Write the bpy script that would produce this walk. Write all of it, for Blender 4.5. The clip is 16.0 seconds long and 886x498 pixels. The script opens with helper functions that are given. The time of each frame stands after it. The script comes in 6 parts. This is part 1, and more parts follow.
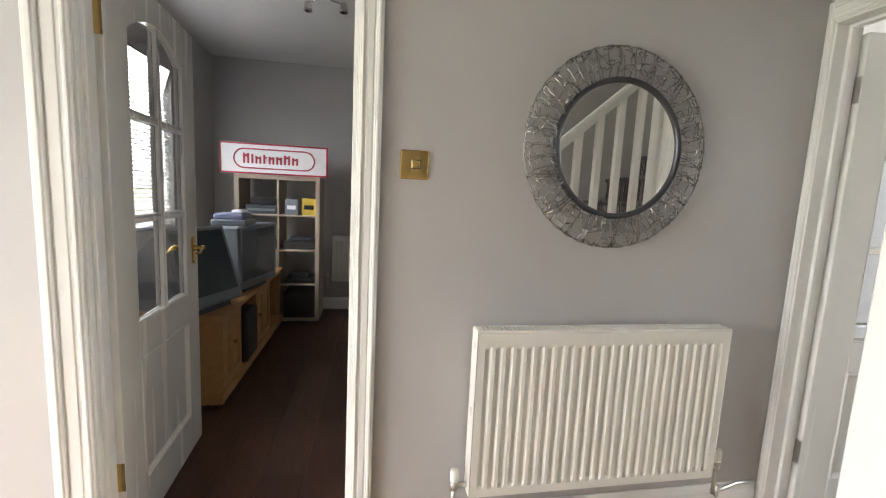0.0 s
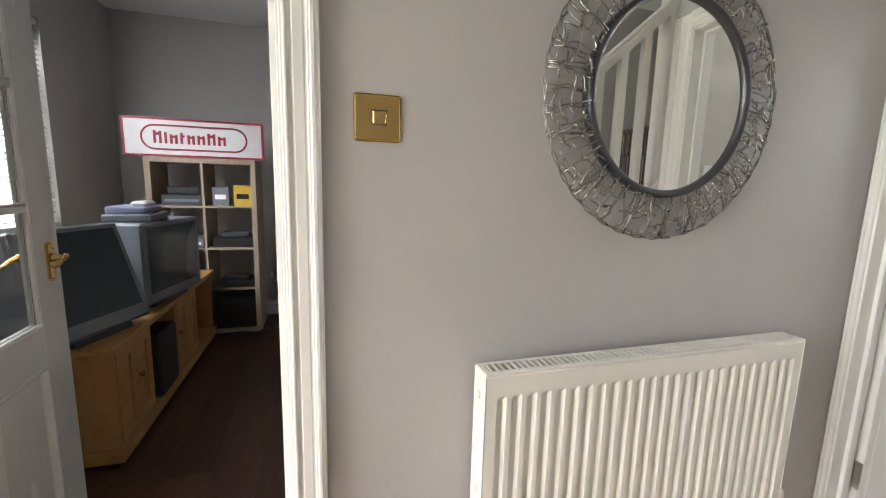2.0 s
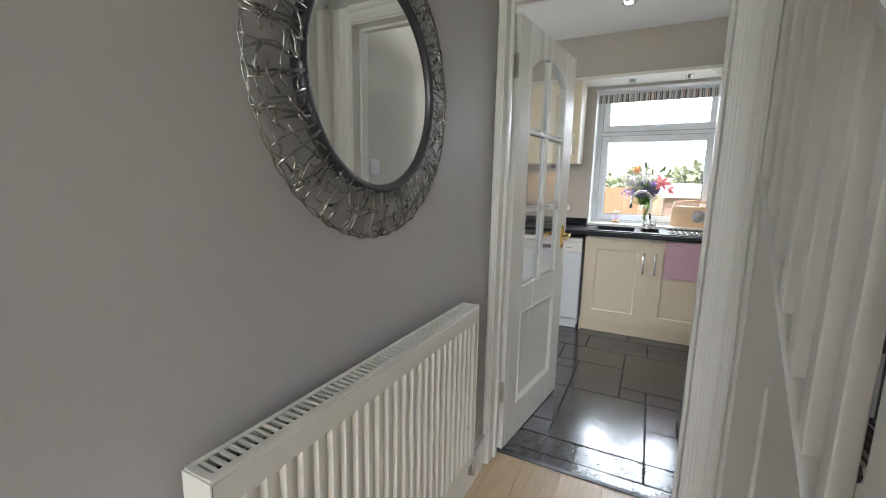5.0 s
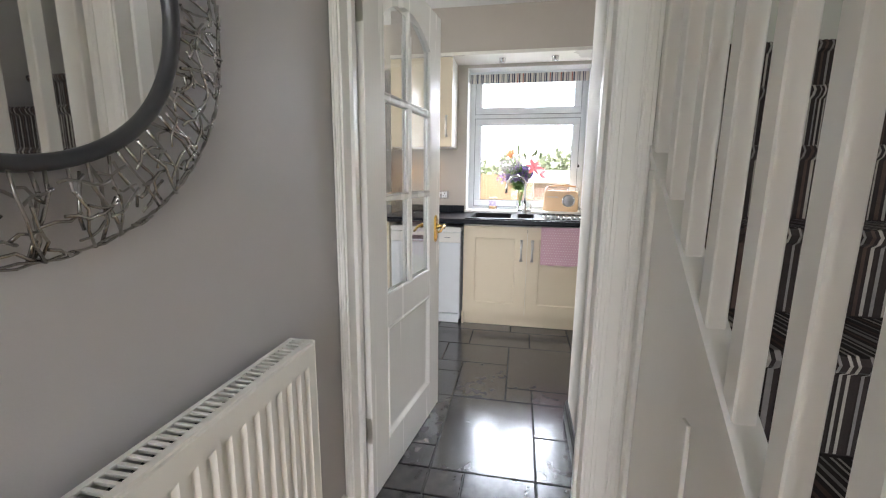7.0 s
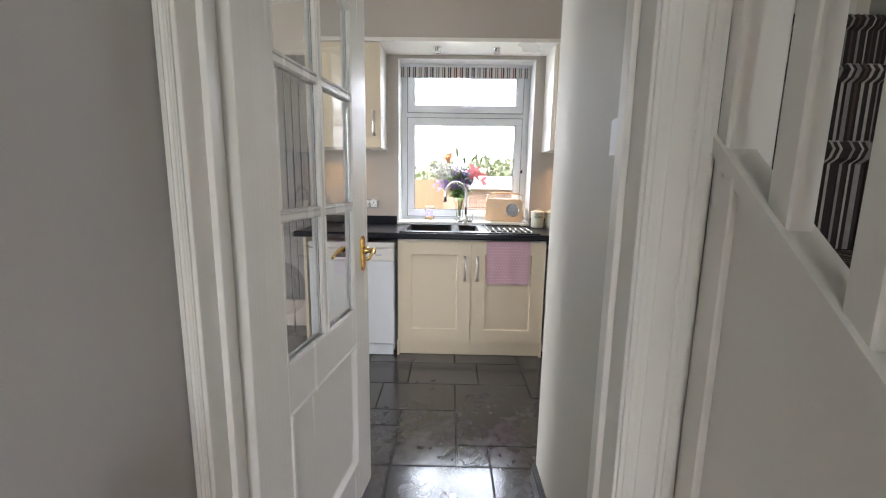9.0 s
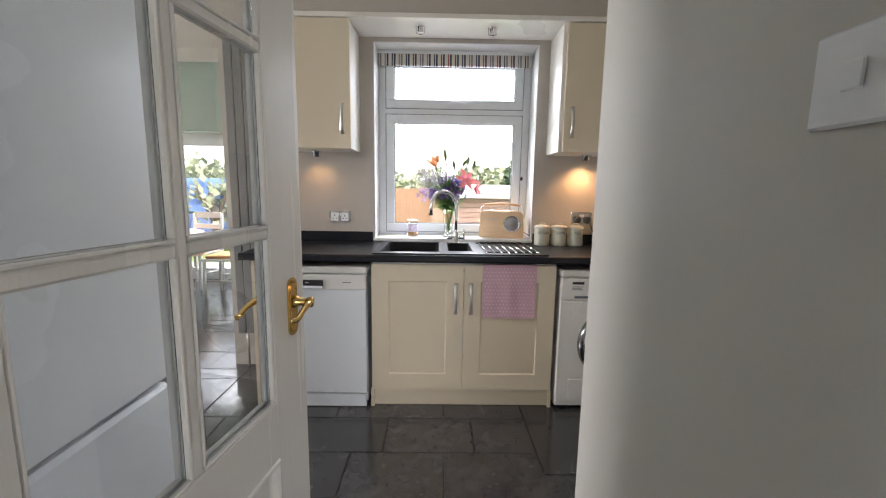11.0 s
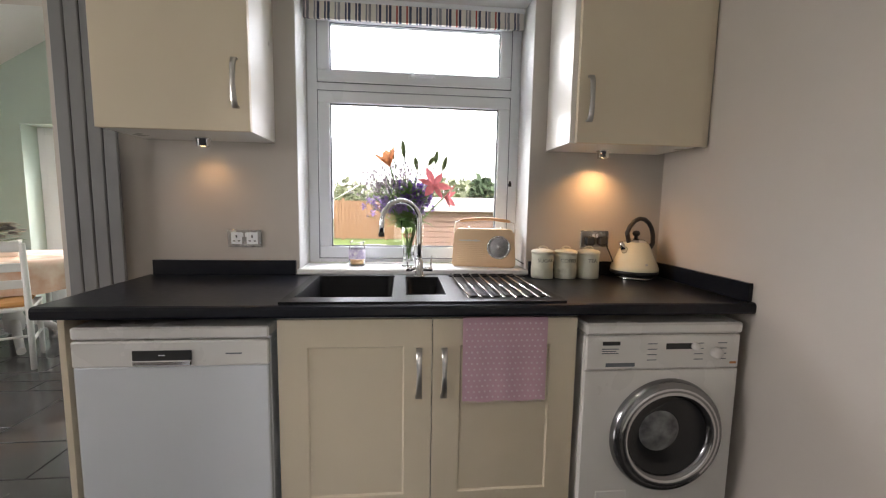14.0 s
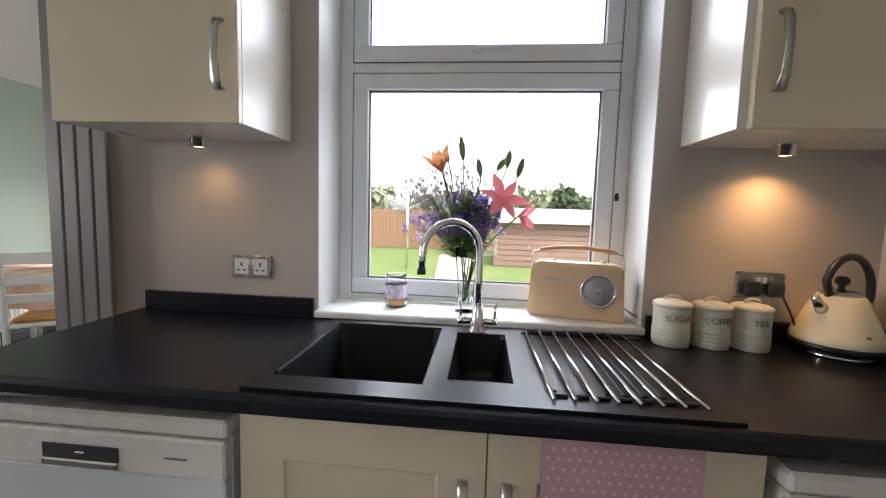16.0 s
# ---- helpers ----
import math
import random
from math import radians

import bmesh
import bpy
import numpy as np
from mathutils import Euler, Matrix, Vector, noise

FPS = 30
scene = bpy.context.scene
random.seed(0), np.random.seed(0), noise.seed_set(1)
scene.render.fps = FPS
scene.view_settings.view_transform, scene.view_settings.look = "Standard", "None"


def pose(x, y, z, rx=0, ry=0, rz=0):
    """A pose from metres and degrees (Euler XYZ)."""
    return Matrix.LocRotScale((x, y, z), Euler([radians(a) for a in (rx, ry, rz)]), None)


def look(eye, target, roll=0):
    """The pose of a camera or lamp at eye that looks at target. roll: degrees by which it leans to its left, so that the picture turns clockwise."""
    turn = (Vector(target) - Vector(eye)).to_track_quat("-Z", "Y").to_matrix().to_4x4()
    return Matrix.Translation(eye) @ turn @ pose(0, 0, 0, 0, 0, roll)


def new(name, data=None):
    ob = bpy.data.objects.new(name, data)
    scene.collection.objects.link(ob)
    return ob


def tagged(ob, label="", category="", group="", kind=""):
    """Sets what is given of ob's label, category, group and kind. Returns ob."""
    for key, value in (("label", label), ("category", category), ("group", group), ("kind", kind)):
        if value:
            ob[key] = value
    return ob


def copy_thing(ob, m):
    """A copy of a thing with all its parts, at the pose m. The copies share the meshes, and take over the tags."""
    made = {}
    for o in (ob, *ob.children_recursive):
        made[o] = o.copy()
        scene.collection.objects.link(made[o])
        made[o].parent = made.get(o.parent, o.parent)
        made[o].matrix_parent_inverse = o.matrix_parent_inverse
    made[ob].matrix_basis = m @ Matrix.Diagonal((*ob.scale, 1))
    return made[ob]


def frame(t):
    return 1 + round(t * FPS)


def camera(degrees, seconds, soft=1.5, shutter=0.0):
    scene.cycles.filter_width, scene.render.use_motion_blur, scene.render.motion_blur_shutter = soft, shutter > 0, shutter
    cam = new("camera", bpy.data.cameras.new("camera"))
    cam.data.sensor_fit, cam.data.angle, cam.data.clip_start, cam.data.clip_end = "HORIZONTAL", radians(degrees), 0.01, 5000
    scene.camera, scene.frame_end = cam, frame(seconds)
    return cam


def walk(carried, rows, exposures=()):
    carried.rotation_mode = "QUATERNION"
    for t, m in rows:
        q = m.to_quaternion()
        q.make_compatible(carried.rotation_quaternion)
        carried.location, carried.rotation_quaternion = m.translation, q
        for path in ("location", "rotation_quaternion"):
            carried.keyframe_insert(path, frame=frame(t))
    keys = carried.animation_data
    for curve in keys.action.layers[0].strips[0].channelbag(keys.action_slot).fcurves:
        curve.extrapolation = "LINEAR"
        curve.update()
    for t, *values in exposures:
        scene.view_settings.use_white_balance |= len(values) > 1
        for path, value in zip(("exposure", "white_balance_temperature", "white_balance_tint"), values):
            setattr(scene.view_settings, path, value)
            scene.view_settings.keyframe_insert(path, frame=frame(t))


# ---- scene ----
cam = camera(94.9, 16.0, soft=1.15)
PATH = [
    (0, (0.09, 0.235, 1.286), (0.449, 2.187, 1.042), 2.8),
    (0.5, (0.073, 0.354, 1.283), (0.43, 2.306, 1.029), 2.6),
    (1, (0.069, 0.536, 1.276), (0.451, 2.48, 1.005), 2.2),
    (1.5, (0.094, 0.656, 1.274), (0.529, 2.587, 0.984), 1.9),
    (2, (0.118, 0.726, 1.258), (0.687, 2.619, 0.957), 1.5),
    (2.5, (0.11, 0.812, 1.252), (0.861, 2.639, 0.938), 1.3),
    (3, (0.107, 0.898, 1.276), (1.112, 2.594, 0.937), 1.8),
    (3.5, (0.11, 0.943, 1.265), (1.367, 2.47, 0.967), 1.2),
    (4, (0.122, 0.966, 1.265), (1.611, 2.268, 0.969), 1.2),
    (4.5, (0.138, 0.981, 1.265), (1.78, 2.084, 0.967), 1.0),
    (5, (0.148, 0.988, 1.266), (1.912, 1.879, 0.957), 1.2),
    (5.2, (0.159, 0.987, 1.267), (1.954, 1.811, 0.953), 1.2),
    (7.5, (0.691, 1.027, 1.239), (2.642, 1.286, 0.881), 0.5),
    (8, (0.762, 1.035, 1.234), (2.724, 1.193, 0.879), 0.6),
    (8.5, (0.907, 1.080, 1.231), (2.875, 1.162, 0.885), 0.9),
    (9, (1.086, 1.114, 1.252), (3.059, 1.143, 0.927), 0.9),
    (11.5, (1.823, 1.1, 1.253), (3.805, 1.052, 0.986), 0.8),
    (12, (1.986, 1.13, 1.245), (3.967, 1.024, 0.993), 0.8),
    (12.5, (2.102, 1.138, 1.222), (4.083, 0.988, 0.99), 0.9),
    (13, (2.312, 1.097, 1.233), (4.292, 0.946, 0.995), 0.9),
    (13.5, (2.434, 1.077, 1.235), (4.413, 0.907, 1.002), 1.0),
    (14, (2.531, 1.056, 1.235), (4.51, 0.863, 1.019), 1.0),
    (14.5, (2.697, 1.042, 1.247), (4.677, 0.849, 1.047), 1.0),
    (15, (2.85, 1.03, 1.256), (4.838, 0.905, 1.068), 1.0),
    (15.5, (2.977, 1.01, 1.265), (4.968, 1.009, 1.081), 1.2),
    (16, (3.115, 0.981, 1.276), (5.099, 1.169, 1.097), 1.7),
]
EXPOSURES = [(0.0, 1.2, 6500, 14), (2.0, 1.3, 6500, 14), (3.5, 0.8, 6300, 12), (5.0, 0.42, 6250, 12), (7.5, 0.85, 6350, 16), (9.0, 0.6, 6350, 16), (11.5, 0.15, 6500, 17), (13.0, 0.0, 6500, 16), (14.5, -0.15, 6850, 18), (15.2, -0.2, 6750, 18), (16.0, -0.38, 6500, 17)]
walk(cam, [(t, look(eye, target, roll)) for t, eye, target, roll in PATH], EXPOSURES)

# ---- daylight ----
world = bpy.data.worlds.new("sky")
scene.world = world
world.use_nodes = True
wn = world.node_tree.nodes
sky = wn.new("ShaderNodeTexSky")
sky.sky_type, sky.sun_disc = "NISHITA", False
sky.sun_elevation, sky.sun_rotation = radians(50), radians(233)
sky.dust_density, sky.air_density = 3.0, 1.2
haze = wn.new("ShaderNodeHueSaturation")
haze.inputs["Saturation"].default_value, haze.inputs["Value"].default_value = 0.22, 5.6
world.node_tree.links.new(sky.outputs[0], haze.inputs["Color"])
world.node_tree.links.new(haze.outputs[0], wn["Background"].inputs[0])
wn["Background"].inputs[1].default_value = 0.15

sun = new("sun", bpy.data.lights.new("sun", "SUN"))
sun.data.energy, sun.data.angle, sun.data.color = 3.6, radians(3), (1.0, 0.95, 0.87)
sun.matrix_basis = look((-4, -3, 6), (0, 0, 0))


def window_light(name, eye, target, wide, high, watts, color=(1, 1, 1)):
    """Sky light coming in through a window's opening, and the added side fill."""
    ob = new(name, bpy.data.lights.new(name, "AREA"))
    ob.data.shape, ob.data.size, ob.data.size_y, ob.data.energy, ob.data.color = "RECTANGLE", wide, high, watts, color
    ob.matrix_basis = look(eye, target)
    return ob


window_light("kitchen_window_light", (5.7, 1.0, 2.3), (2.6, 1.0, 0.9), 1.8, 1.2, 120, (0.84, 0.92, 1.0))
window_light("patio_door_light", (8.1, 3.78, 2.95), (5.2, 3.7, 0.3), 2.4, 1.6, 430, (0.97, 0.99, 1.0))
# added fill lamp for the kitchen; no window is known on this side
window_light("side_fill_light", (3.4, 5.27, 1.45), (3.3, 1.5, 0.6), 1.5, 0.9, 55, (1.0, 0.99, 0.97)).data.spread = radians(150)
window_light("front_door_light", (-3.18, 0.55, 1.1), (1.0, 0.9, 0.9), 1.5, 1.6, 19, (0.80, 0.90, 1.0))
window_light("lounge_window_light", (-1.66, 3.35, 1.6), (0.0, 3.35, 1.1), 1.1, 1.2, 22, (0.95, 0.97, 1.0))

# ---- materials ----
def material(name, a, b=None, scale=8.0, rough=0.5, metal=0.0, bump=0.0, bump_scale=60.0, stretch=(1, 1, 1), fine=0.0, detail=4.0, rough_var=0.08, spec=0.5, coat=0.0):
    """A surface: two colours mixed by a broad and a fine noise, uneven gloss and fine relief."""
    m = bpy.data.materials.new(name)
    m.use_nodes = True
    n, l = m.node_tree.nodes, m.node_tree.links
    p = n["Principled BSDF"]
    p.inputs["Metallic"].default_value = metal
    p.inputs["Specular IOR Level"].default_value = spec
    p.inputs["Coat Weight"].default_value = coat
    p.inputs["Coat Roughness"].default_value = 0.15
    b = b or tuple(c * 0.9 for c in a)
    tc, mp = n.new("ShaderNodeTexCoord"), n.new("ShaderNodeMapping")
    mp.inputs["Scale"].default_value = stretch
    l.new(tc.outputs["Object"], mp.inputs[0])
    broad = n.new("ShaderNodeTexNoise")
    broad.inputs["Scale"].default_value, broad.inputs["Detail"].default_value = scale, detail
    l.new(mp.outputs[0], broad.inputs["Vector"])
    tint = n.new("ShaderNodeMix")
    tint.data_type = "RGBA"
    tint.inputs[6].default_value, tint.inputs[7].default_value = (*a, 1), (*b, 1)
    ramp = n.new("ShaderNodeMapRange")
    ramp.inputs[1].default_value, ramp.inputs[2].default_value = 0.3, 0.7
    l.new(broad.outputs[0], ramp.inputs[0])
    l.new(ramp.outputs[0], tint.inputs[0])
    colour = tint.outputs[2]
    grain = n.new("ShaderNodeTexNoise")
    grain.inputs["Scale"].default_value, grain.inputs["Detail"].default_value = bump_scale, 3.0
    l.new(mp.outputs[0], grain.inputs["Vector"])
    if fine:
        hsv, span = n.new("ShaderNodeHueSaturation"), n.new("ShaderNodeMapRange")
        span.inputs[1].default_value, span.inputs[2].default_value = 0.3, 0.7
        span.inputs[3].default_value, span.inputs[4].default_value = 1 - fine, 1 + fine
        l.new(grain.outputs[0], span.inputs[0])
        l.new(span.outputs[0], hsv.inputs["Value"])
        l.new(colour, hsv.inputs["Color"])
        colour = hsv.outputs[0]
    l.new(colour, p.inputs["Base Color"])
    gloss = n.new("ShaderNodeMapRange")
    gloss.inputs[3].default_value, gloss.inputs[4].default_value = max(0.02, rough - rough_var), min(1, rough + rough_var)
    l.new(broad.outputs[0], gloss.inputs[0])
    l.new(gloss.outputs[0], p.inputs["Roughness"])
    if bump:
        bp = n.new("ShaderNodeBump")
        bp.inputs["Strength"].default_value, bp.inputs["Distance"].default_value = bump, 0.002
        l.new(grain.outputs[0], bp.inputs["Height"])
        l.new(bp.outputs[0], p.inputs["Normal"])
    return m


def glass(name, tint=(1, 1, 1), rough=0.0, ior=1.45):
    m = bpy.data.materials.new(name)
    m.use_nodes = True
    p = m.node_tree.nodes["Principled BSDF"]
    p.inputs["Base Color"].default_value = (*tint, 1)
    p.inputs["Transmission Weight"].default_value = 1.0
    p.inputs["Roughness"].default_value, p.inputs["IOR"].default_value = rough, ior
    return m


def lamp_glow(name, color, strength):
    m = bpy.data.materials.new(name)
    m.use_nodes = True
    p = m.node_tree.nodes["Principled BSDF"]
    p.inputs["Emission Color"].default_value, p.inputs["Emission Strength"].default_value = (*color, 1), strength
    return m


def per_piece(m, spread=0.15):
    """Lets each piece's value differ a little by its own random number."""
    n, l = m.node_tree.nodes, m.node_tree.links
    p = n["Principled BSDF"]
    src = p.inputs["Base Color"].links[0].from_socket
    info, span, hsv = n.new("ShaderNodeObjectInfo"), n.new("ShaderNodeMapRange"), n.new("ShaderNodeHueSaturation")
    span.inputs[3].default_value, span.inputs[4].default_value = 1 - spread, 1 + spread
    l.new(info.outputs["Random"], span.inputs[0])
    l.new(span.outputs[0], hsv.inputs["Value"])
    l.new(src, hsv.inputs["Color"])
    l.new(hsv.outputs[0], p.inputs["Base Color"])
    return m


hall_paint = material("hall_paint", (0.495, 0.475, 0.465), (0.465, 0.445, 0.44), 2.0, 0.6, bump=0.15, bump_scale=220)
lounge_paint = material("lounge_paint", (0.46, 0.45, 0.44), (0.43, 0.42, 0.41), 2.0, 0.65, bump=0.15, bump_scale=220)
kitchen_paint = material("kitchen_paint", (0.50, 0.455, 0.41), (0.47, 0.43, 0.385), 2.0, 0.6, bump=0.15, bump_scale=220)
green_paint = material("green_paint", (0.44, 0.53, 0.46), (0.42, 0.505, 0.44), 2.0, 0.6, bump=0.15, bump_scale=220)
white_paint = material("white_paint", (0.70, 0.70, 0.69), (0.68, 0.68, 0.67), 2.5, 0.7, bump=0.12, bump_scale=220)
passage_paint = material("passage_paint", (0.56, 0.545, 0.50), (0.545, 0.53, 0.485), 2.5, 0.7, bump=0.12, bump_scale=220)
gloss_white = material("gloss_white", (0.80, 0.79, 0.76), (0.785, 0.775, 0.745), 6.0, 0.3, bump=0.06, bump_scale=110, stretch=(1, 1, 0.5), rough_var=0.02)
radiator_white = material("radiator_white", (0.78, 0.755, 0.70), (0.76, 0.735, 0.675), 4.0, 0.3)
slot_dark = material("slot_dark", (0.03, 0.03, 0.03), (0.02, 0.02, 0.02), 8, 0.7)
brass = material("brass", (0.70, 0.50, 0.20), (0.62, 0.43, 0.15), 12, 0.22, metal=1.0)
chrome = material("chrome", (0.78, 0.78, 0.78), (0.70, 0.70, 0.70), 12, 0.12, metal=1.0, rough_var=0.05)
satin_steel = material("satin_steel", (0.62, 0.60, 0.57), (0.54, 0.52, 0.49), 20, 0.32, metal=1.0)
cream_unit = material("cream_unit", (0.74, 0.645, 0.49), (0.72, 0.62, 0.465), 3.0, 0.35)
cream_side = material("cream_side", (0.80, 0.78, 0.73), (0.78, 0.75, 0.70), 3.0, 0.3)
worktop_black = material("worktop_black", (0.005, 0.006, 0.010), (0.008, 0.0095, 0.014), 40, 0.3, rough_var=0.04, spec=0.28)
sink_black = material("sink_black", (0.005, 0.0052, 0.006), (0.007, 0.0072, 0.0085), 120, 0.34, spec=0.18)
appliance_white = material("appliance_white", (0.74, 0.77, 0.80), (0.72, 0.75, 0.78), 3.0, 0.25)
washer_white = material("washer_white", (0.80, 0.78, 0.74), (0.78, 0.76, 0.72), 3.0, 0.28)
upvc = material("upvc", (0.80, 0.82, 0.84), (0.78, 0.80, 0.82), 4.0, 0.3)
slate = per_piece(material("slate", (0.03, 0.029, 0.03), (0.055, 0.053, 0.054), 5.0, 0.17, bump=0.006, bump_scale=20, fine=0.2, rough_var=0.04, spec=1.0), 0.25)
grout = material("grout", (0.06, 0.06, 0.06), (0.04, 0.04, 0.04), 30, 0.9)
oak_floor = per_piece(material("oak_floor", (0.62, 0.46, 0.29), (0.52, 0.37, 0.22), 5.0, 0.35, stretch=(1, 9, 1), bump=0.1, bump_scale=90, fine=0.08), 0.12)
dark_floor = per_piece(material("dark_floor", (0.105, 0.048, 0.031), (0.07, 0.032, 0.021), 5.0, 0.33, stretch=(9, 1, 1), bump=0.15, bump_scale=80, fine=0.15), 0.2)
pine = material("pine", (0.48, 0.26, 0.09), (0.40, 0.20, 0.065), 4.0, 0.4, stretch=(6, 1, 6), fine=0.1)
light_oak = material("light_oak", (0.40, 0.33, 0.25), (0.34, 0.275, 0.205), 4.0, 0.5, stretch=(6, 6, 0.7), fine=0.1)
tv_grey = material("tv_grey", (0.16, 0.18, 0.20), (0.13, 0.15, 0.17), 8.0, 0.4)
black_plastic = material("black_plastic", (0.015, 0.015, 0.016), (0.022, 0.022, 0.023), 20, 0.35)
screen_glass = material("screen_glass", (0.03, 0.045, 0.05), (0.03, 0.045, 0.05), 2, 0.08)
mirror_silver = material("mirror_silver", (0.92, 0.92, 0.91), (0.92, 0.92, 0.91), 2, 0.01, metal=1.0, rough_var=0.0)
rim_grey = material("rim_grey", (0.10, 0.10, 0.11), (0.07, 0.07, 0.075), 10, 0.35, metal=0.6)
wire_silver = material("wire_silver", (0.46, 0.44, 0.405), (0.22, 0.21, 0.195), 25, 0.27, metal=1.0)
clear_glass = glass("clear_glass", (0.97, 0.985, 0.98))
thin_glass = glass("thin_glass", (0.98, 0.99, 0.985), ior=1.12)
carpet_dark = material("carpet_dark", (0.018, 0.012, 0.011), (0.03, 0.02, 0.018), 40, 0.95, bump=0.6, bump_scale=300)
grass_green = material("grass_green", (0.10, 0.16, 0.035), (0.16, 0.22, 0.06), 3.0, 0.9, bump=0.6, bump_scale=40, fine=0.25)

door_white = material("door_white", (0.80, 0.79, 0.76), (0.785, 0.775, 0.745), 6.0, 0.27, bump=0.32, bump_scale=46, stretch=(3, 3, 0.12), rough_var=0.02)

# ---- building helpers ----
def box(bm, lo, hi, bevel=0.0, segments=1):
    """A box between two corners, its edges rounded by bevel."""
    lo, hi = [min(a, b) for a, b in zip(lo, hi)], [max(a, b) for a, b in zip(lo, hi)]
    v = [bm.verts.new((x, y, z)) for x in (lo[0], hi[0]) for y in (lo[1], hi[1]) for z in (lo[2], hi[2])]
    faces = [bm.faces.new([v[i] for i in q]) for q in ((0, 1, 3, 2), (4, 6, 7, 5), (0, 4, 5, 1), (2, 3, 7, 6), (0, 2, 6, 4), (1, 5, 7, 3))]
    if bevel:
        edges = list({e for f in faces for e in f.edges})
        bmesh.ops.bevel(bm, geom=edges, offset=bevel, segments=segments, affect="EDGES", profile=0.5)
    return bm


def boxes(*spans, bevel=0.0):
    bm = bmesh.new()
    for lo, hi in spans:
        box(bm, lo, hi, bevel)
    return bm


def lathe(bm, centre, profile, steps=24, axis="z", sweep=2 * math.pi):
    """Turns a profile of (radius, height) round an axis through centre."""
    def put(r, h, a):
        u, w = r * math.cos(a), r * math.sin(a)
        p = {"z": (u, w, h), "x": (h, u, w), "y": (u, h, w)}[axis]
        return bm.verts.new((centre[0] + p[0], centre[1] + p[1], centre[2] + p[2]))
    rings = [[put(max(r, 1e-4), h, sweep * k / steps) for k in range(steps)] for r, h in profile]
    for lower, upper in zip(rings, rings[1:]):
        for k in range(steps):
            f = bm.faces.new((lower[k], lower[(k + 1) % steps], upper[(k + 1) % steps], upper[k]))
            f.smooth = True
    return bm


def tube(bm, path, radius, sides=8, closed=False):
    """A round rod along a path of points."""
    pts = [Vector(p) for p in path]
    n, rings = len(pts), []
    side = None
    for i, p in enumerate(pts):
        a, b = (pts[(i - 1) % n], pts[(i + 1) % n]) if closed else (pts[max(i - 1, 0)], pts[min(i + 1, n - 1)])
        d = (b - a).normalized()
        if side is None:
            side = d.orthogonal().normalized()
        side = (side - d * side.dot(d)).normalized()
        up = d.cross(side)
        r = radius[i] if isinstance(radius, (list, tuple)) else radius
        rings.append([bm.verts.new(p + (side * math.cos(2 * math.pi * k / sides) + up * math.sin(2 * math.pi * k / sides)) * r) for k in range(sides)])
    for i in range(n if closed else n - 1):
        lower, upper = rings[i], rings[(i + 1) % n]
        for k in range(sides):
            f = bm.faces.new((lower[k], lower[(k + 1) % sides], upper[(k + 1) % sides], upper[k]))
            f.smooth = True
    if not closed:
        bm.faces.new(rings[0][::-1])
        bm.faces.new(rings[-1])
    return bm


def arc(centre, radius, a0, a1, steps, plane="xz"):
    out = []
    for k in range(steps + 1):
        a = radians(a0 + (a1 - a0) * k / steps)
        u, w = radius * math.cos(a), radius * math.sin(a)
        out.append((centre[0] + (u if plane[0] == "x" else 0), centre[1] + (u if plane[0] == "y" else 0), centre[2] + w))
    return out


def prism(bm, outline, axis, lo, hi):
    """Pushes a flat outline along an axis from lo to hi. The outline names the two other axes in order."""
    def put(p, h):
        q = list(p)
        q.insert("xyz".index(axis), h)
        return bm.verts.new(q)
    a, b = [put(p, lo) for p in outline], [put(p, hi) for p in outline]
    bm.faces.new(a[::-1])
    bm.faces.new(b)
    for k in range(len(a)):
        bm.faces.new((a[k], a[(k + 1) % len(a)], b[(k + 1) % len(b)], b[k]))
    bmesh.ops.recalc_face_normals(bm, faces=bm.faces[:])
    return bm


def mesh_of(name, bm, mat):
    bmesh.ops.recalc_face_normals(bm, faces=bm.faces[:])
    me = bpy.data.meshes.new(name)
    bm.to_mesh(me)
    bm.free()
    me.materials.append(mat)
    return me


def thing(name, at, label, category, group="", kind=""):
    """An empty at a thing's base, which holds its parts."""
    ob = new(name)
    ob.matrix_basis = Matrix.Translation(at)
    ob.empty_display_size = 0.05
    return tagged(ob, label, category, group, kind)


def part(name, bm, mat, parent, label=""):
    ob = new(name, mesh_of(name, bm, mat))
    ob.parent = parent
    base = Vector(parent.matrix_basis.translation)
    up = parent.parent
    while up:
        base = Vector(up.matrix_basis.translation)
        up = up.parent
    if parent.type == "EMPTY":
        ob.matrix_parent_inverse = Matrix.Translation(base).inverted()
    return tagged(ob, label)


def solid(name, bm, mat, label, category, group="", kind=""):
    return tagged(new(name, mesh_of(name, bm, mat)), label, category, group, kind)


def structure(name, bm, mat, label, category):
    return solid(name, bm, mat, label, category, kind="structure")


def wall(name, axis, at, thick, along, height, mat, label, holes=(), base=0.0):
    """A wall whose face lies at `at` on an axis and that is `thick` deep (signed), with holes of (from, to, bottom, top)."""
    bm = bmesh.new()
    cuts = sorted({along[0], along[1], *(h[0] for h in holes), *(h[1] for h in holes)})
    for a, b in zip(cuts, cuts[1:]):
        mid, levels = (a + b) / 2, [(base, height)]
        for h in holes:
            if h[0] < mid < h[1]:
                levels = [(lo, hi) for l0, h0 in levels for lo, hi in ((l0, min(h0, h[2])), (max(l0, h[3]), h0)) if hi - lo > 1e-4]
        for lo, hi in levels:
            p, q = (at, a, lo), (at + thick, b, hi)
            if axis == "y":
                p, q = (a, at, lo), (b, at + thick, hi)
            box(bm, p, q)
    bmesh.ops.remove_doubles(bm, verts=bm.verts[:], dist=1e-5)
    return structure(name, bm, mat, label, "wall")

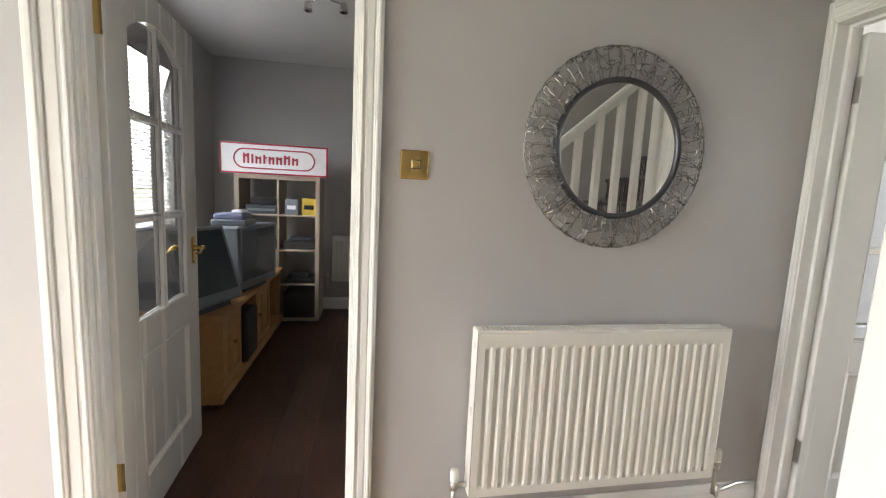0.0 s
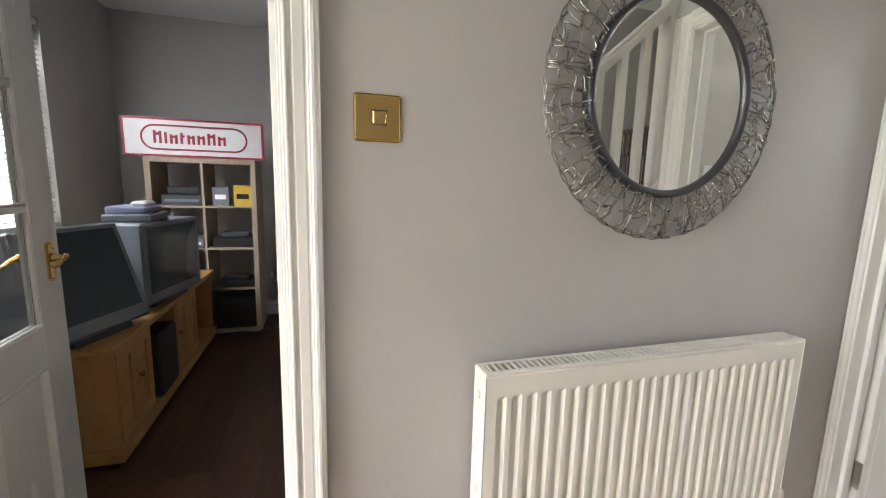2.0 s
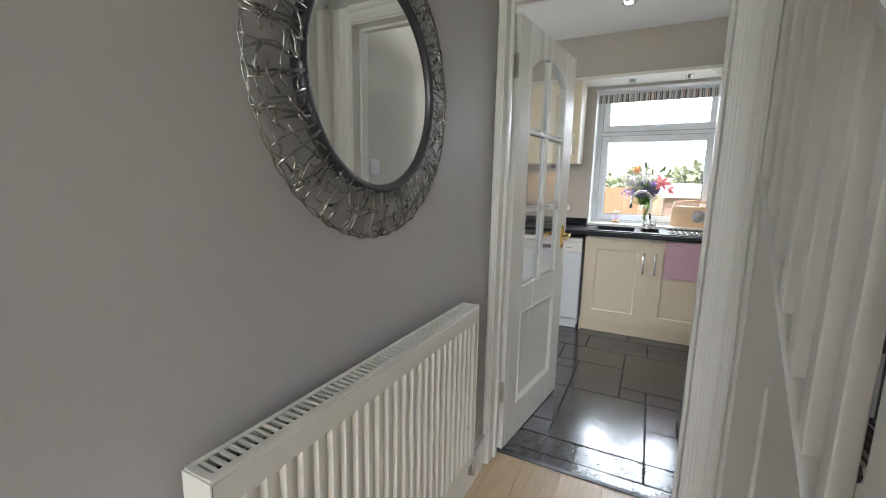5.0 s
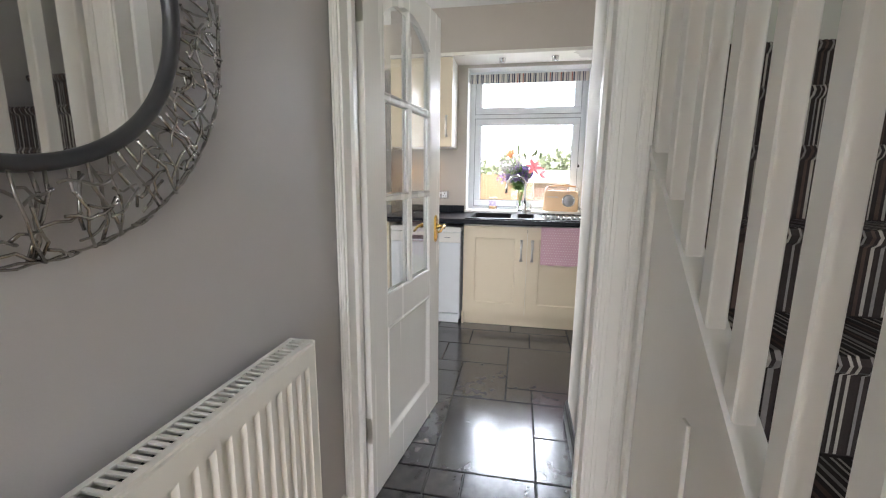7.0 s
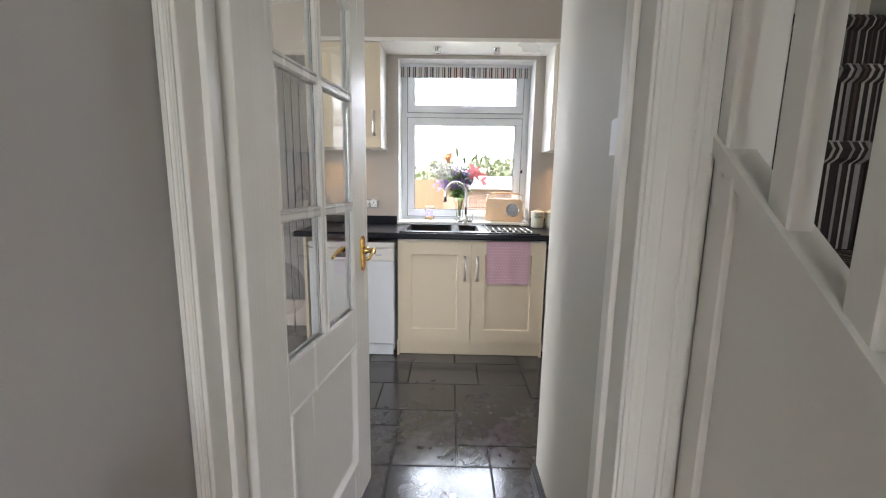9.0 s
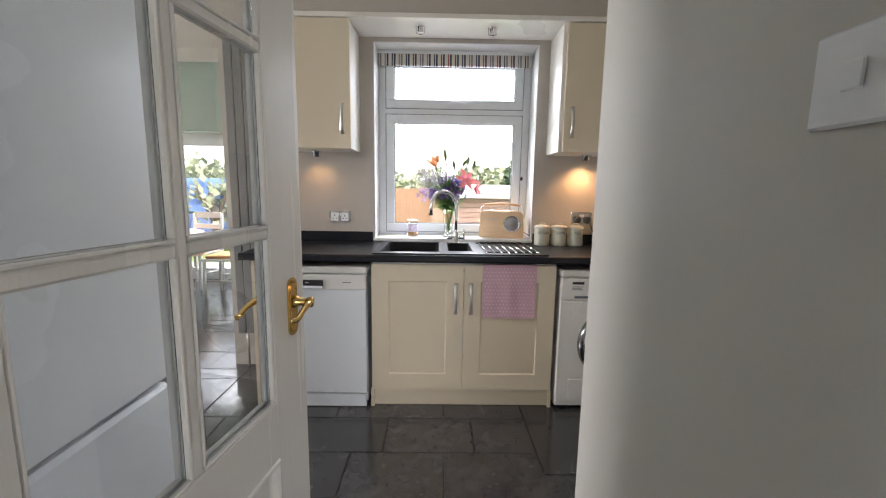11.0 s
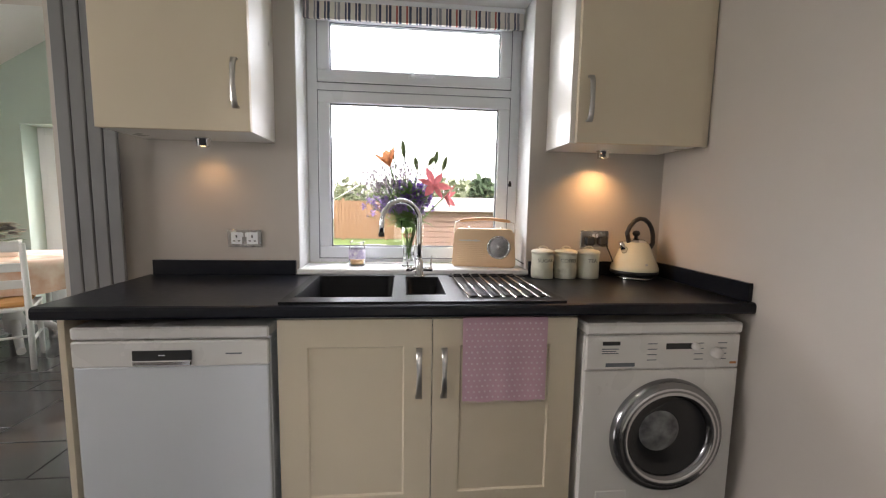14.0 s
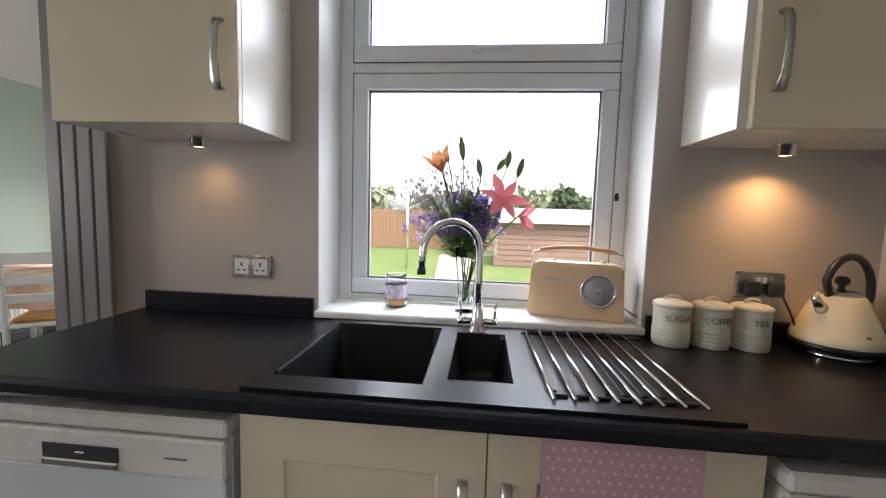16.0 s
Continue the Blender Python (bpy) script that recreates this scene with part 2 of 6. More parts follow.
# ---- the house: walls, floors, ceilings ----
TOP = 2.6
HALL_Y, STAIR_Y, DOOR_X = 1.582, 0.69, 1.77
BACK_X, RIGHT_Y, CORNER_X = 4.45, -0.213, 2.62
LDOOR, KDOOR = (-0.722, 0.042), (0.80, 1.552)
LOUNGE_Y, KITCHEN_X = HALL_Y + 0.085, 1.89

lhole = [(LDOOR[0] - 0.022, LDOOR[1] + 0.022, -1, 2.022)]
khole = [(KDOOR[0] - 0.022, KDOOR[1] + 0.022, -1, 2.022)]
wall("wall_hall", "y", HALL_Y, 0.04, (-3.2, DOOR_X + 0.06), TOP, hall_paint, "grey-mauve painted plaster hall wall", lhole)
wall("wall_lounge_inner", "y", HALL_Y + 0.04, 0.045, (-1.5, DOOR_X), TOP, lounge_paint, "grey painted lounge wall beside the door", lhole)
wall("wall_kitchen_door", "x", DOOR_X, 0.06, (STAIR_Y + 0.002, HALL_Y), TOP, hall_paint, "grey painted wall around the kitchen doorway", khole)
wall("wall_kitchen_door_inner", "x", DOOR_X + 0.06, 0.06, (STAIR_Y + 0.002, 5.2), TOP, kitchen_paint, "taupe painted wall on the kitchen side of the doorway", khole)
wall("wall_under_stairs", "y", 0.735, -0.043, (KITCHEN_X, CORNER_X), TOP, passage_paint, "smooth off-white wall beside the kitchen entrance")
wall("wall_under_stairs_end", "x", CORNER_X, -0.06, (RIGHT_Y, 0.692), TOP, passage_paint, "off-white end wall of the stair enclosure")
wall("wall_kitchen_right", "y", RIGHT_Y, -0.1, (CORNER_X, BACK_X + 0.3), TOP, kitchen_paint, "taupe painted kitchen side wall")
wall("wall_window", "x", BACK_X, 0.3, (RIGHT_Y, 5.2), TOP, kitchen_paint, "taupe painted kitchen wall around the window", [(0.46, 1.537, 0.9, 2.2), (2.54, 4.9, -1, 2.14)])
wall("wall_stair", "y", RIGHT_Y - 0.1, -0.1, (-3.2, CORNER_X), TOP, hall_paint, "grey painted wall behind the stairs")
wall("wall_front", "x", -3.2, -0.1, (RIGHT_Y - 0.2, HALL_Y + 0.04), TOP, hall_paint, "grey painted wall at the front of the hall", [(-0.2, 1.3, 0.25, 2.5)])
wall("wall_lounge_left", "x", -1.5, -0.1, (HALL_Y + 0.04, 4.85), TOP, lounge_paint, "grey painted lounge wall with a window", [(2.75, 3.95, 0.95, 2.2)])
wall("wall_lounge_far", "y", 4.85, 0.1, (-1.6, DOOR_X + 0.06), TOP, lounge_paint, "grey painted far wall of the lounge")
wall("wall_lounge_right", "x", DOOR_X, 0.06, (LOUNGE_Y, 4.85), TOP, lounge_paint, "grey painted lounge side wall")
# the hole is an unseen opening, made for the added side fill lamp
wall("wall_dining_left", "y", 5.2, 0.1, (DOOR_X + 0.06, 7.3), 3.6, green_paint, "pale green painted dining room wall", [(2.75, 4.35, 0.95, 2.15)])
wall("wall_dining_rear", "x", 7.0, 0.3, (2.5, 5.2), 3.6, green_paint, "pale green painted dining room end wall", [(2.85, 4.805, 0.0, 1.955)])
wall("wall_dining_right", "y", 2.42, 0.1, (BACK_X + 0.3, 7.0), 3.6, green_paint, "pale green painted dining room side wall")

structure("floor_hall", boxes(((-3.3, -0.4, -0.1), (KITCHEN_X - 0.005, HALL_Y, -0.012))), grout, "hall floor base", "floor")
structure("floor_lounge", boxes(((-1.6, HALL_Y, -0.1), (DOOR_X + 0.06, 4.95, -0.012))), grout, "lounge floor base", "floor")
structure("floor_kitchen", boxes(((KITCHEN_X - 0.005, -0.35, -0.1), (7.3, 5.3, -0.008))), grout, "dark grouted kitchen floor base", "floor")
structure("ceiling", boxes(((-3.3, -0.45, TOP), (BACK_X + 0.3, 5.3, TOP + 0.1))), white_paint, "white painted plaster ceiling", "ceiling")
bm = bmesh.new()
prism(bm, [(5.3, 2.28), (5.3, 2.38), (3.75, 3.3), (2.45, 2.55), (2.45, 2.45), (3.75, 3.2)], "x", BACK_X + 0.3, 7.3)
structure("ceiling_dining", bm, white_paint, "white sloping vaulted ceiling of the dining room", "ceiling")


# ---- door linings, architraves, skirting ----
def architrave(name, axis, face, out, a, b, top, narrow=None):
    """Moulded trim round an opening from a to b on a wall's face; out is the way it stands off the wall."""
    trim = structure(name, bmesh.new(), gloss_white, "white gloss moulded door architrave", "trim")
    w = 0.072
    for side, edge, way in (("leg", a - 0.006, -1), ("leg", b + 0.006, 1)):
        wide = narrow.get(way, w) if narrow else w
        thin = 0.6 if wide < 0.05 else 0.45 if wide == 0.104 else 1.0
        bm = bmesh.new()
        steps = [(0.0, 1.0, 0.012), (0.08, 0.2, 0.017), (0.3, 0.62, 0.015), (0.66, 1.0, 0.021), (0.74, 0.9, 0.025)]
        for k, (u0, u1, d) in enumerate(steps):
            p, q = edge + way * u0 * wide, edge + way * u1 * wide
            d = d * thin
            lo, hi = (p, face, 0.0), (q, face + out * d, top + 0.006 + u1 * w)
            if axis == "x":
                lo, hi = (face, p, 0.0), (face + out * d, q, top + 0.006 + u1 * w)
            box(bm, lo, hi, min(0.003, d / 5))
        part(side, bm, gloss_white, trim)
    bm = bmesh.new()
    for u0, u1, d in ((0.0, 1.0, 0.0125), (0.08, 0.2, 0.0175), (0.3, 0.62, 0.0155), (0.66, 1.0, 0.0215), (0.74, 0.9, 0.0255)):
        z0, z1 = top + 0.006 + u0 * w, top + 0.006 + u1 * w
        lo, hi = (a - 0.006, face, z0), (b + 0.006, face + out * d, z1)
        if axis == "x":
            lo, hi = (face, a - 0.006, z0), (face + out * d, b + 0.006, z1)
        box(bm, lo, hi, 0.002)
    part("head", bm, gloss_white, trim)
    return trim


def lining(name, axis, near, far, a, b, top, stop):
    """Boards that line an opening, with the stop bead against which the door shuts."""
    bm = bmesh.new()
    t = 0.02
    def put(p0, p1, d0, d1, z0, z1):
        lo, hi = ((p0, d0, z0), (p1, d1, z1)) if axis == "y" else ((d0, p0, z0), (d1, p1, z1))
        box(bm, lo, hi, 0.0015)
    put(a - t, a, near, far, 0, top)
    put(b, b + t, near, far, 0, top)
    put(a - t, b + t, near, far, top, top + t)
    put(a, a + 0.013, stop[0], stop[1], 0, top)
    put(b - 0.013, b, stop[0], stop[1], 0, top)
    put(a + 0.013, b - 0.013, stop[0], stop[1], top - 0.013, top)
    return structure(name, bm, gloss_white, "white gloss wooden door lining", "trim")


architrave("trim_lounge_door", "y", HALL_Y, -1, *LDOOR, 2.0, narrow={-1: 0.11})
architrave("trim_lounge_door_inner", "y", LOUNGE_Y, 1, *LDOOR, 2.0)
architrave("trim_kitchen_door", "x", DOOR_X, -1, *KDOOR, 2.0, narrow={1: 0.022, -1: 0.104})
architrave("trim_kitchen_door_inner", "x", KITCHEN_X, 1, *KDOOR, 2.0, narrow={-1: 0.05})
lining("trim_lounge_lining", "y", HALL_Y, LOUNGE_Y, *LDOOR, 2.0, (HALL_Y + 0.02, LOUNGE_Y - 0.037))
lining("trim_kitchen_lining", "x", DOOR_X, KITCHEN_X, *KDOOR, 2.0, (DOOR_X + 0.055, KITCHEN_X - 0.038))


def skirting(name, axis, face, out, a, b, high, mat, label, base=0.0):
    outline = [(0, 0), (0.016, 0), (0.016, high * 0.72), (0.011, high * 0.8), (0.011, high * 0.9), (0.005, high), (0, high)]
    bm = bmesh.new()
    pts = [(face + out * u, base + z) for u, z in outline]
    prism(bm, pts, "y" if axis == "x" else "x", a, b)
    return structure(name, bm, mat, label, "skirting")


slate_dark = material("slate_dark", (0.03, 0.03, 0.032), (0.05, 0.05, 0.052), 12.0, 0.4, bump=0.3, bump_scale=40)
skirting("baseboard_hall", "y", HALL_Y, -1, LDOOR[1] + 0.08, DOOR_X - 0.03, 0.155, gloss_white, "white gloss moulded skirting board in the hall")
skirting("baseboard_hall_front", "y", HALL_Y, -1, -3.2, LDOOR[0] - 0.08, 0.155, gloss_white, "white gloss moulded skirting board in the hall")
skirting("baseboard_lounge_far", "y", 4.85, -1, -1.5, DOOR_X, 0.13, gloss_white, "white gloss skirting board in the lounge")
skirting("baseboard_lounge_left", "x", -1.5, 1, LOUNGE_Y, 4.83, 0.13, gloss_white, "white gloss skirting board in the lounge")
skirting("baseboard_passage", "y", 0.735, 1, KITCHEN_X + 0.03, CORNER_X + 0.012, 0.1, slate_dark, "dark slate skirting at the kitchen entrance")
skirting("baseboard_kitchen", "y", RIGHT_Y, 1, CORNER_X, 3.84, 0.1, slate_dark, "dark slate skirting along the kitchen wall")
skirting("baseboard_dining", "y", 5.2, -1, KITCHEN_X, 7.0, 0.1, slate_dark, "dark slate skirting in the dining room")


# ---- hall ----
def place(bm, m):
    bmesh.ops.transform(bm, matrix=m, verts=bm.verts[:])
    return bm


def lever_handle(leaf, m, side, flip=1):
    """A brass lever on a long shaped plate, on one face of a door."""
    bm = bmesh.new()
    outline = []
    for k in range(9):
        a = math.pi * k / 8
        outline.append((0.02 * math.cos(a), 0.05 + 0.017 * math.sin(a)))
    for k in range(9):
        a = math.pi + math.pi * k / 8
        outline.append((0.02 * math.cos(a), -0.05 + 0.017 * math.sin(a)))
    prism(bm, outline, "y", 0, side * 0.004)
    inner = [(x * 0.72, z * 0.9) for x, z in outline]
    prism(bm, inner, "y", side * 0.004, side * 0.007)
    plate = part("handle_plate", place(bm, m), brass, leaf, "polished brass plate with a rounded end")
    bm = bmesh.new()
    lathe(bm, (0, 0, 0.012), [(0.0, side * 0.006), (0.014, side * 0.006), (0.014, side * 0.016), (0.009, side * 0.022), (0.009, side * 0.045), (0.0, side * 0.045)], 16, "y")
    path = [(0, side * 0.042, 0.012), (-0.02 * flip, side * 0.048, 0.012), (-0.045 * flip, side * 0.05, 0.006), (-0.068 * flip, side * 0.05, -0.004), (-0.084 * flip, side * 0.047, -0.005), (-0.091 * flip, side * 0.043, -0.001)]
    tube(bm, path, [0.0085, 0.0075, 0.006, 0.0065, 0.006, 0.0045], 10)
    lathe(bm, (0, 0, 0.012), [(0.0, side * 0.036), (0.0115, side * 0.038), (0.0125, side * 0.044), (0.0115, side * 0.05), (0.0, side * 0.053)], 16, "y")
    part("lever", place(bm, m), brass, plate)
    bm = bmesh.new()
    for x, z in ((0, 0.058), (0, -0.058), (0.012, 0.04), (0.012, -0.04)):
        lathe(bm, (x, 0, z), [(0, side * 0.006), (0.003, side * 0.0065), (0.0025, side * 0.0085), (0, side * 0.009)], 8, "y")
    part("screws", place(bm, m), brass, plate)


def glazed_door(name, wide, m, hinge_mat, label):
    """A six-light door with an arched top row over one raised panel; hinged at the local origin, leaf along x."""
    high, half, stile = 1.975, 0.0175, 0.14
    leaf = tagged(new(name, mesh_of(name, place(boxes(((stile, -half, 0.006), (wide - stile, half, 0.185)), bevel=0.0015), m), door_white)), label, "door", kind="structure")
    for a, b in ((0.0, stile), (wide - stile, wide)):
        part("stile", place(boxes(((a, -half, 0.006), (b, half, high)), bevel=0.002), m), door_white, leaf)
    part("rail", place(boxes(((stile, -half, 0.66), (wide - stile, half, 0.79)), bevel=0.0015), m), door_white, leaf)
    # top rail with an arched underside
    n, mid = 16, wide / 2
    under = []
    for k in range(n + 1):
        u = stile + (wide - 2 * stile) * k / n
        under.append((u, 1.79 + 0.085 * math.sin(math.pi * k / n) ** 0.8))
    bm = bmesh.new()
    for (u0, z0), (u1, z1) in zip(under, under[1:]):
        prism(bm, [(u0, z0), (u1, z1), (u1, high), (u0, high)], "y", -half, half)
    part("top_rail", place(bm, m), door_white, leaf)
    # sunk panel inside a mitred moulding
    bm = bmesh.new()
    u0, u1, z0, z1 = stile, wide - stile, 0.185, 0.66
    box(bm, (u0, -0.006, z0), (u1, 0.006, z1))
    part("panel", place(bm, m), door_white, leaf)
    bm = bmesh.new()
    profile = ((0.0, half - 0.002), (0.001, half + 0.0045), (0.007, half + 0.0055), (0.012, half + 0.002), (0.020, half - 0.008), (0.026, 0.0065))
    for side in (-1, 1):
        rings = [[bm.verts.new((u, side * y, z)) for u, z in ((u0 + d, z0 + d), (u1 - d, z0 + d), (u1 - d, z1 - d), (u0 + d, z1 - d))] for d, y in profile]
        for p, q in zip(rings, rings[1:]):
            for k in range(4):
                bm.faces.new((p[k], p[k - 1], q[k - 1], q[k]))
    bmesh.ops.recalc_face_normals(bm, faces=bm.faces[:])
    part("panel_moulding", place(bm, m), door_white, leaf)
    # glazing bars and panes
    rows, bar = (0.79, 1.16, 1.52, 1.885), 0.011
    part("muntin", place(boxes(((mid - bar, -half * 0.9, 0.79), (mid + bar, half * 0.9, 1.877)), bevel=0.004), m), door_white, leaf)
    for z in rows[1:3]:
        for a, b in ((stile, mid - bar), (mid + bar, wide - stile)):
            part("muntin", place(boxes(((a, -half * 0.9, z - bar), (b, half * 0.9, z + bar)), bevel=0.004), m), door_white, leaf)
    bm = bmesh.new()
    for a, b in ((stile, mid - bar), (mid + bar, wide - stile)):
        for z0, z1 in ((rows[0], rows[1] - bar), (rows[1] + bar, rows[2] - bar), (rows[2] + bar, 1.79)):
            for s in (-1, 1):
                y0, y1 = s * 0.005, s * 0.0165
                box(bm, (a, y0, z0), (b, y1, z0 + 0.007), 0.002)
                box(bm, (a, y0, z0 + 0.007), (a + 0.007, y1, z1), 0.002)
                box(bm, (b - 0.007, y0, z0 + 0.007), (b, y1, z1), 0.002)
    part("glazing_bead", place(bm, m), door_white, leaf)
    for k, (a, b) in enumerate(((stile, mid - bar), (mid + bar, wide - stile))):
        for z0, z1 in zip(rows, rows[1:]):
            pane = part("pane", place(boxes(((a + 0.001, -0.002, z0 + 0.001), (b - 0.001, 0.002, min(z1, 1.865) - bar))), m), clear_glass, leaf, "clear glass pane")
            pane.visible_shadow = False
    at = Matrix.Translation((wide - 0.06, 0, 0.985))
    lever_handle(leaf, m @ at @ Matrix.Translation((0, -half, 0)), -1)
    lever_handle(leaf, m @ at @ Matrix.Translation((0, half, 0)), 1)
    for z in (0.25, 1.72):
        bm = boxes(((-0.001, -half, z), (-0.0035, half, z + 0.1)))
        tube(bm, [(-0.004, half + 0.004, z), (-0.004, half + 0.004, z + 0.1)], 0.005, 10)
        box(bm, (-0.035, half - 0.001, z), (-0.004, half + 0.002, z + 0.1))
        part("hinge", place(bm, m), hinge_mat, leaf, "metal butt hinge")
    return leaf


glazed_door("door_1", 0.74, pose(LDOOR[0] + 0.004, LOUNGE_Y - 0.004, 0.0, 0, 0, 93.2) @ Matrix.Translation((0.004, 0.0, 0)), brass, "white glazed lounge door standing open")
glazed_door("door_2", 0.745, pose(KITCHEN_X + 0.006, KDOOR[1] - 0.006, 0.0, 0, 0, -7.8), satin_steel, "white six-pane kitchen door standing open")
part("strike_plate", boxes(((KITCHEN_X - 0.036, KDOOR[0] - 0.001, 0.94), (KITCHEN_X - 0.012, KDOOR[0] + 0.0015, 1.03))), brass, bpy.data.objects["trim_kitchen_lining"], "brass strike plate")


def panel_radiator(name, x0, x1, wall_y, z0, z1, out, label, pitch=0.0365):
    """A double-panel convector radiator: ribbed front, end covers, slotted top."""
    back, front = wall_y + out * 0.026, wall_y + out * 0.09
    rad = thing(name, ((x0 + x1) / 2, wall_y, z0), label, "radiator")
    bm = bmesh.new()
    n = int((x1 - x0 - 0.05) / pitch)
    pitch = (x1 - x0 - 0.05) / n
    # one folded sheet: flat borders and pressed ribs
    xs, ds = [x0 + 0.004], [0.0]
    for k in range(n):
        a = x0 + 0.025 + pitch * k
        for u, d in ((0.12, 0.0), (0.28, -0.0085), (0.6, -0.0085), (0.78, 0.0)):
            xs.append(a + u * pitch)
            ds.append(d)
    xs.append(x1 - 0.004)
    ds.append(0.0)
    levels = [(z0, 0.0), (z0 + 0.03, 0.0), (z0 + 0.042, 1.0), (z1 - 0.062, 1.0), (z1 - 0.05, 0.0), (z1 - 0.006, 0.0), (z1, -0.006)]
    grid = []
    for z, f in levels:
        grid.append([bm.verts.new((x, front + out * (d * f if f >= 0 else f), z)) for x, d in zip(xs, ds)])
    for lower, upper in zip(grid, grid[1:]):
        for k in range(len(xs) - 1):
            bm.faces.new((lower[k], lower[k + 1], upper[k + 1], upper[k]))
    part("front_panel", bm, radiator_white, rad)
    part("back_panel", boxes(((x0 + 0.004, back, z0), (x1 - 0.004, back + out * 0.012, z1 - 0.004)), bevel=0.003), radiator_white, rad)
    for a, b in ((x0, x0 + 0.003), (x1 - 0.003, x1)):
        part("end_cover", boxes(((a, back, z0 + 0.004), (b, front + out * 0.001, z1 + 0.001)), bevel=0.001), radiator_white, rad)
    bm = bmesh.new()
    for p, q in ((back + out * 0.001, back + out * 0.012), (front - out * 0.016, front - out * 0.001)):
        box(bm, (x0 + 0.003, p, z1 - 0.002), (x1 - 0.003, q, z1 + 0.004), 0.001)
    m = int((x1 - x0 - 0.05) / 0.0155)
    for k in range(m + 1):
        x = x0 + 0.022 + k * (x1 - x0 - 0.044) / m
        box(bm, (x - 0.003, back + out * 0.012, z1 - 0.002), (x + 0.003, front - out * 0.016, z1 + 0.003))
    for a, b in ((x0 + 0.003, x0 + 0.015), (x1 - 0.015, x1 - 0.003)):
        box(bm, (a, back + out * 0.012, z1 - 0.002), (b, front - out * 0.016, z1 + 0.003))
    part("top_grille", bm, radiator_white, rad, "slotted white steel grille")
    # solid block in place of fins; the shade between the panels is its colour
    part("convector", boxes(((x0 + 0.01, back + out * 0.013, z0 + 0.02), (x1 - 0.01, front - out * 0.018, z1 - 0.02))), slot_dark, rad, "near-black block painting the shade inside the radiator")
    bm = bmesh.new()
    lathe(bm, (x0 - 0.003, (back + front) / 2 , z1 - 0.055), [(0, 0.002), (0.011, 0.002), (0.011, 0.0), (0.007, -0.002), (0, -0.002)], 12, "x")
    part("air_vent", bm, radiator_white, rad)
    for x, way in ((x0, -1), (x1, 1)):
        y = (back + front) / 2
        bm = bmesh.new()
        tube(bm, [(x, y, z0 + 0.03), (x + way * 0.05, y, z0 + 0.03)], 0.009, 10)
        tube(bm, [(x + way * 0.045, y, z0 + 0.03), (x + way * 0.045, y, max(0.02, z0 - 0.1))], 0.0075, 10)
        lathe(bm, (x + way * 0.045, y, z0 + 0.015), [(0, 0), (0.014, 0), (0.014, 0.03), (0, 0.03)], 12)
        valve = part("valve", bm, satin_steel, rad, "nickel radiator valve")
        bm = bmesh.new()
        lathe(bm, (x + way * 0.045, y, z0 + 0.045), [(0, 0), (0.0145, 0), (0.016, 0.012), (0.015, 0.04), (0.011, 0.048), (0, 0.048)], 14)
        part("valve_cap", bm, radiator_white, valve, "white plastic valve cap")
    return rad


panel_radiator("radiator", 0.452, 1.437, HALL_Y, 0.255, 0.853, -1, "white ribbed double-panel radiator on the hall wall")
bm = bmesh.new()
tube(bm, [(1.492, 1.516, 0.175), (1.53, 1.53, 0.168), (1.62, 1.556, 0.166), (1.72, 1.56, 0.166)], 0.0075, 8)
tube(bm, [(1.492, 1.516, 0.15), (1.492, 1.516, 0.2)], 0.0085, 8)
solid("radiator_pipe", bm, satin_steel, "grey copper pipe running along the hall skirting", "pipe")

# brass switch
plate = thing("light_switch", (0.233, HALL_Y, 1.392), "square brass plate light switch on the hall wall", "light switch")
part("plate", boxes(((0.182, HALL_Y, 1.345), (0.277, HALL_Y - 0.006, 1.438)), bevel=0.004), brass, plate)
part("surround", boxes(((0.2175, HALL_Y - 0.006, 1.3775), (0.2485, HALL_Y - 0.0075, 1.4075)), bevel=0.0006), slot_dark, plate)
part("rocker", boxes(((0.2195, HALL_Y - 0.006, 1.3795), (0.2465, HALL_Y - 0.0105, 1.4055)), bevel=0.002), brass, plate)

# round mirror in a woven wire frame
MX, MZ, MY = 0.938, 1.487, HALL_Y - 0.004
mirror = thing("wall_mirror", (MX, MY, MZ), "round mirror in a woven silver wire frame on the hall wall", "mirror")
bm = bmesh.new()
lathe(bm, (MX, MY, MZ), [(0, -0.02), (0.2235, -0.02), (0.2235, -0.022), (0, -0.022)], 72, "y")
for f in bm.faces:
    f.smooth = False
part("mirror_glass", bm, mirror_silver, mirror, "clear silvered mirror glass")
bm = bmesh.new()
lathe(bm, (MX, MY, MZ), [(0.2225, -0.019), (0.2225, -0.026), (0.226, -0.032), (0.235, -0.034), (0.241, -0.03), (0.243, -0.02), (0.241, -0.004), (0.2225, -0.002), (0.2225, -0.019)], 96, "y")
part("inner_rim", bm, rim_grey, mirror, "dark grey metal rim")
rng = random.Random(7)


def dish(r, a, lift=0.0):
    """A point of the shallow dish that the wire follows."""
    d = 0.012 + 0.02 * math.sin(min(1, max(0, (0.345 - r) / 0.095)) * math.pi * 0.6) + lift
    return (MX + r * math.cos(a), MY - d, MZ + r * math.sin(a))


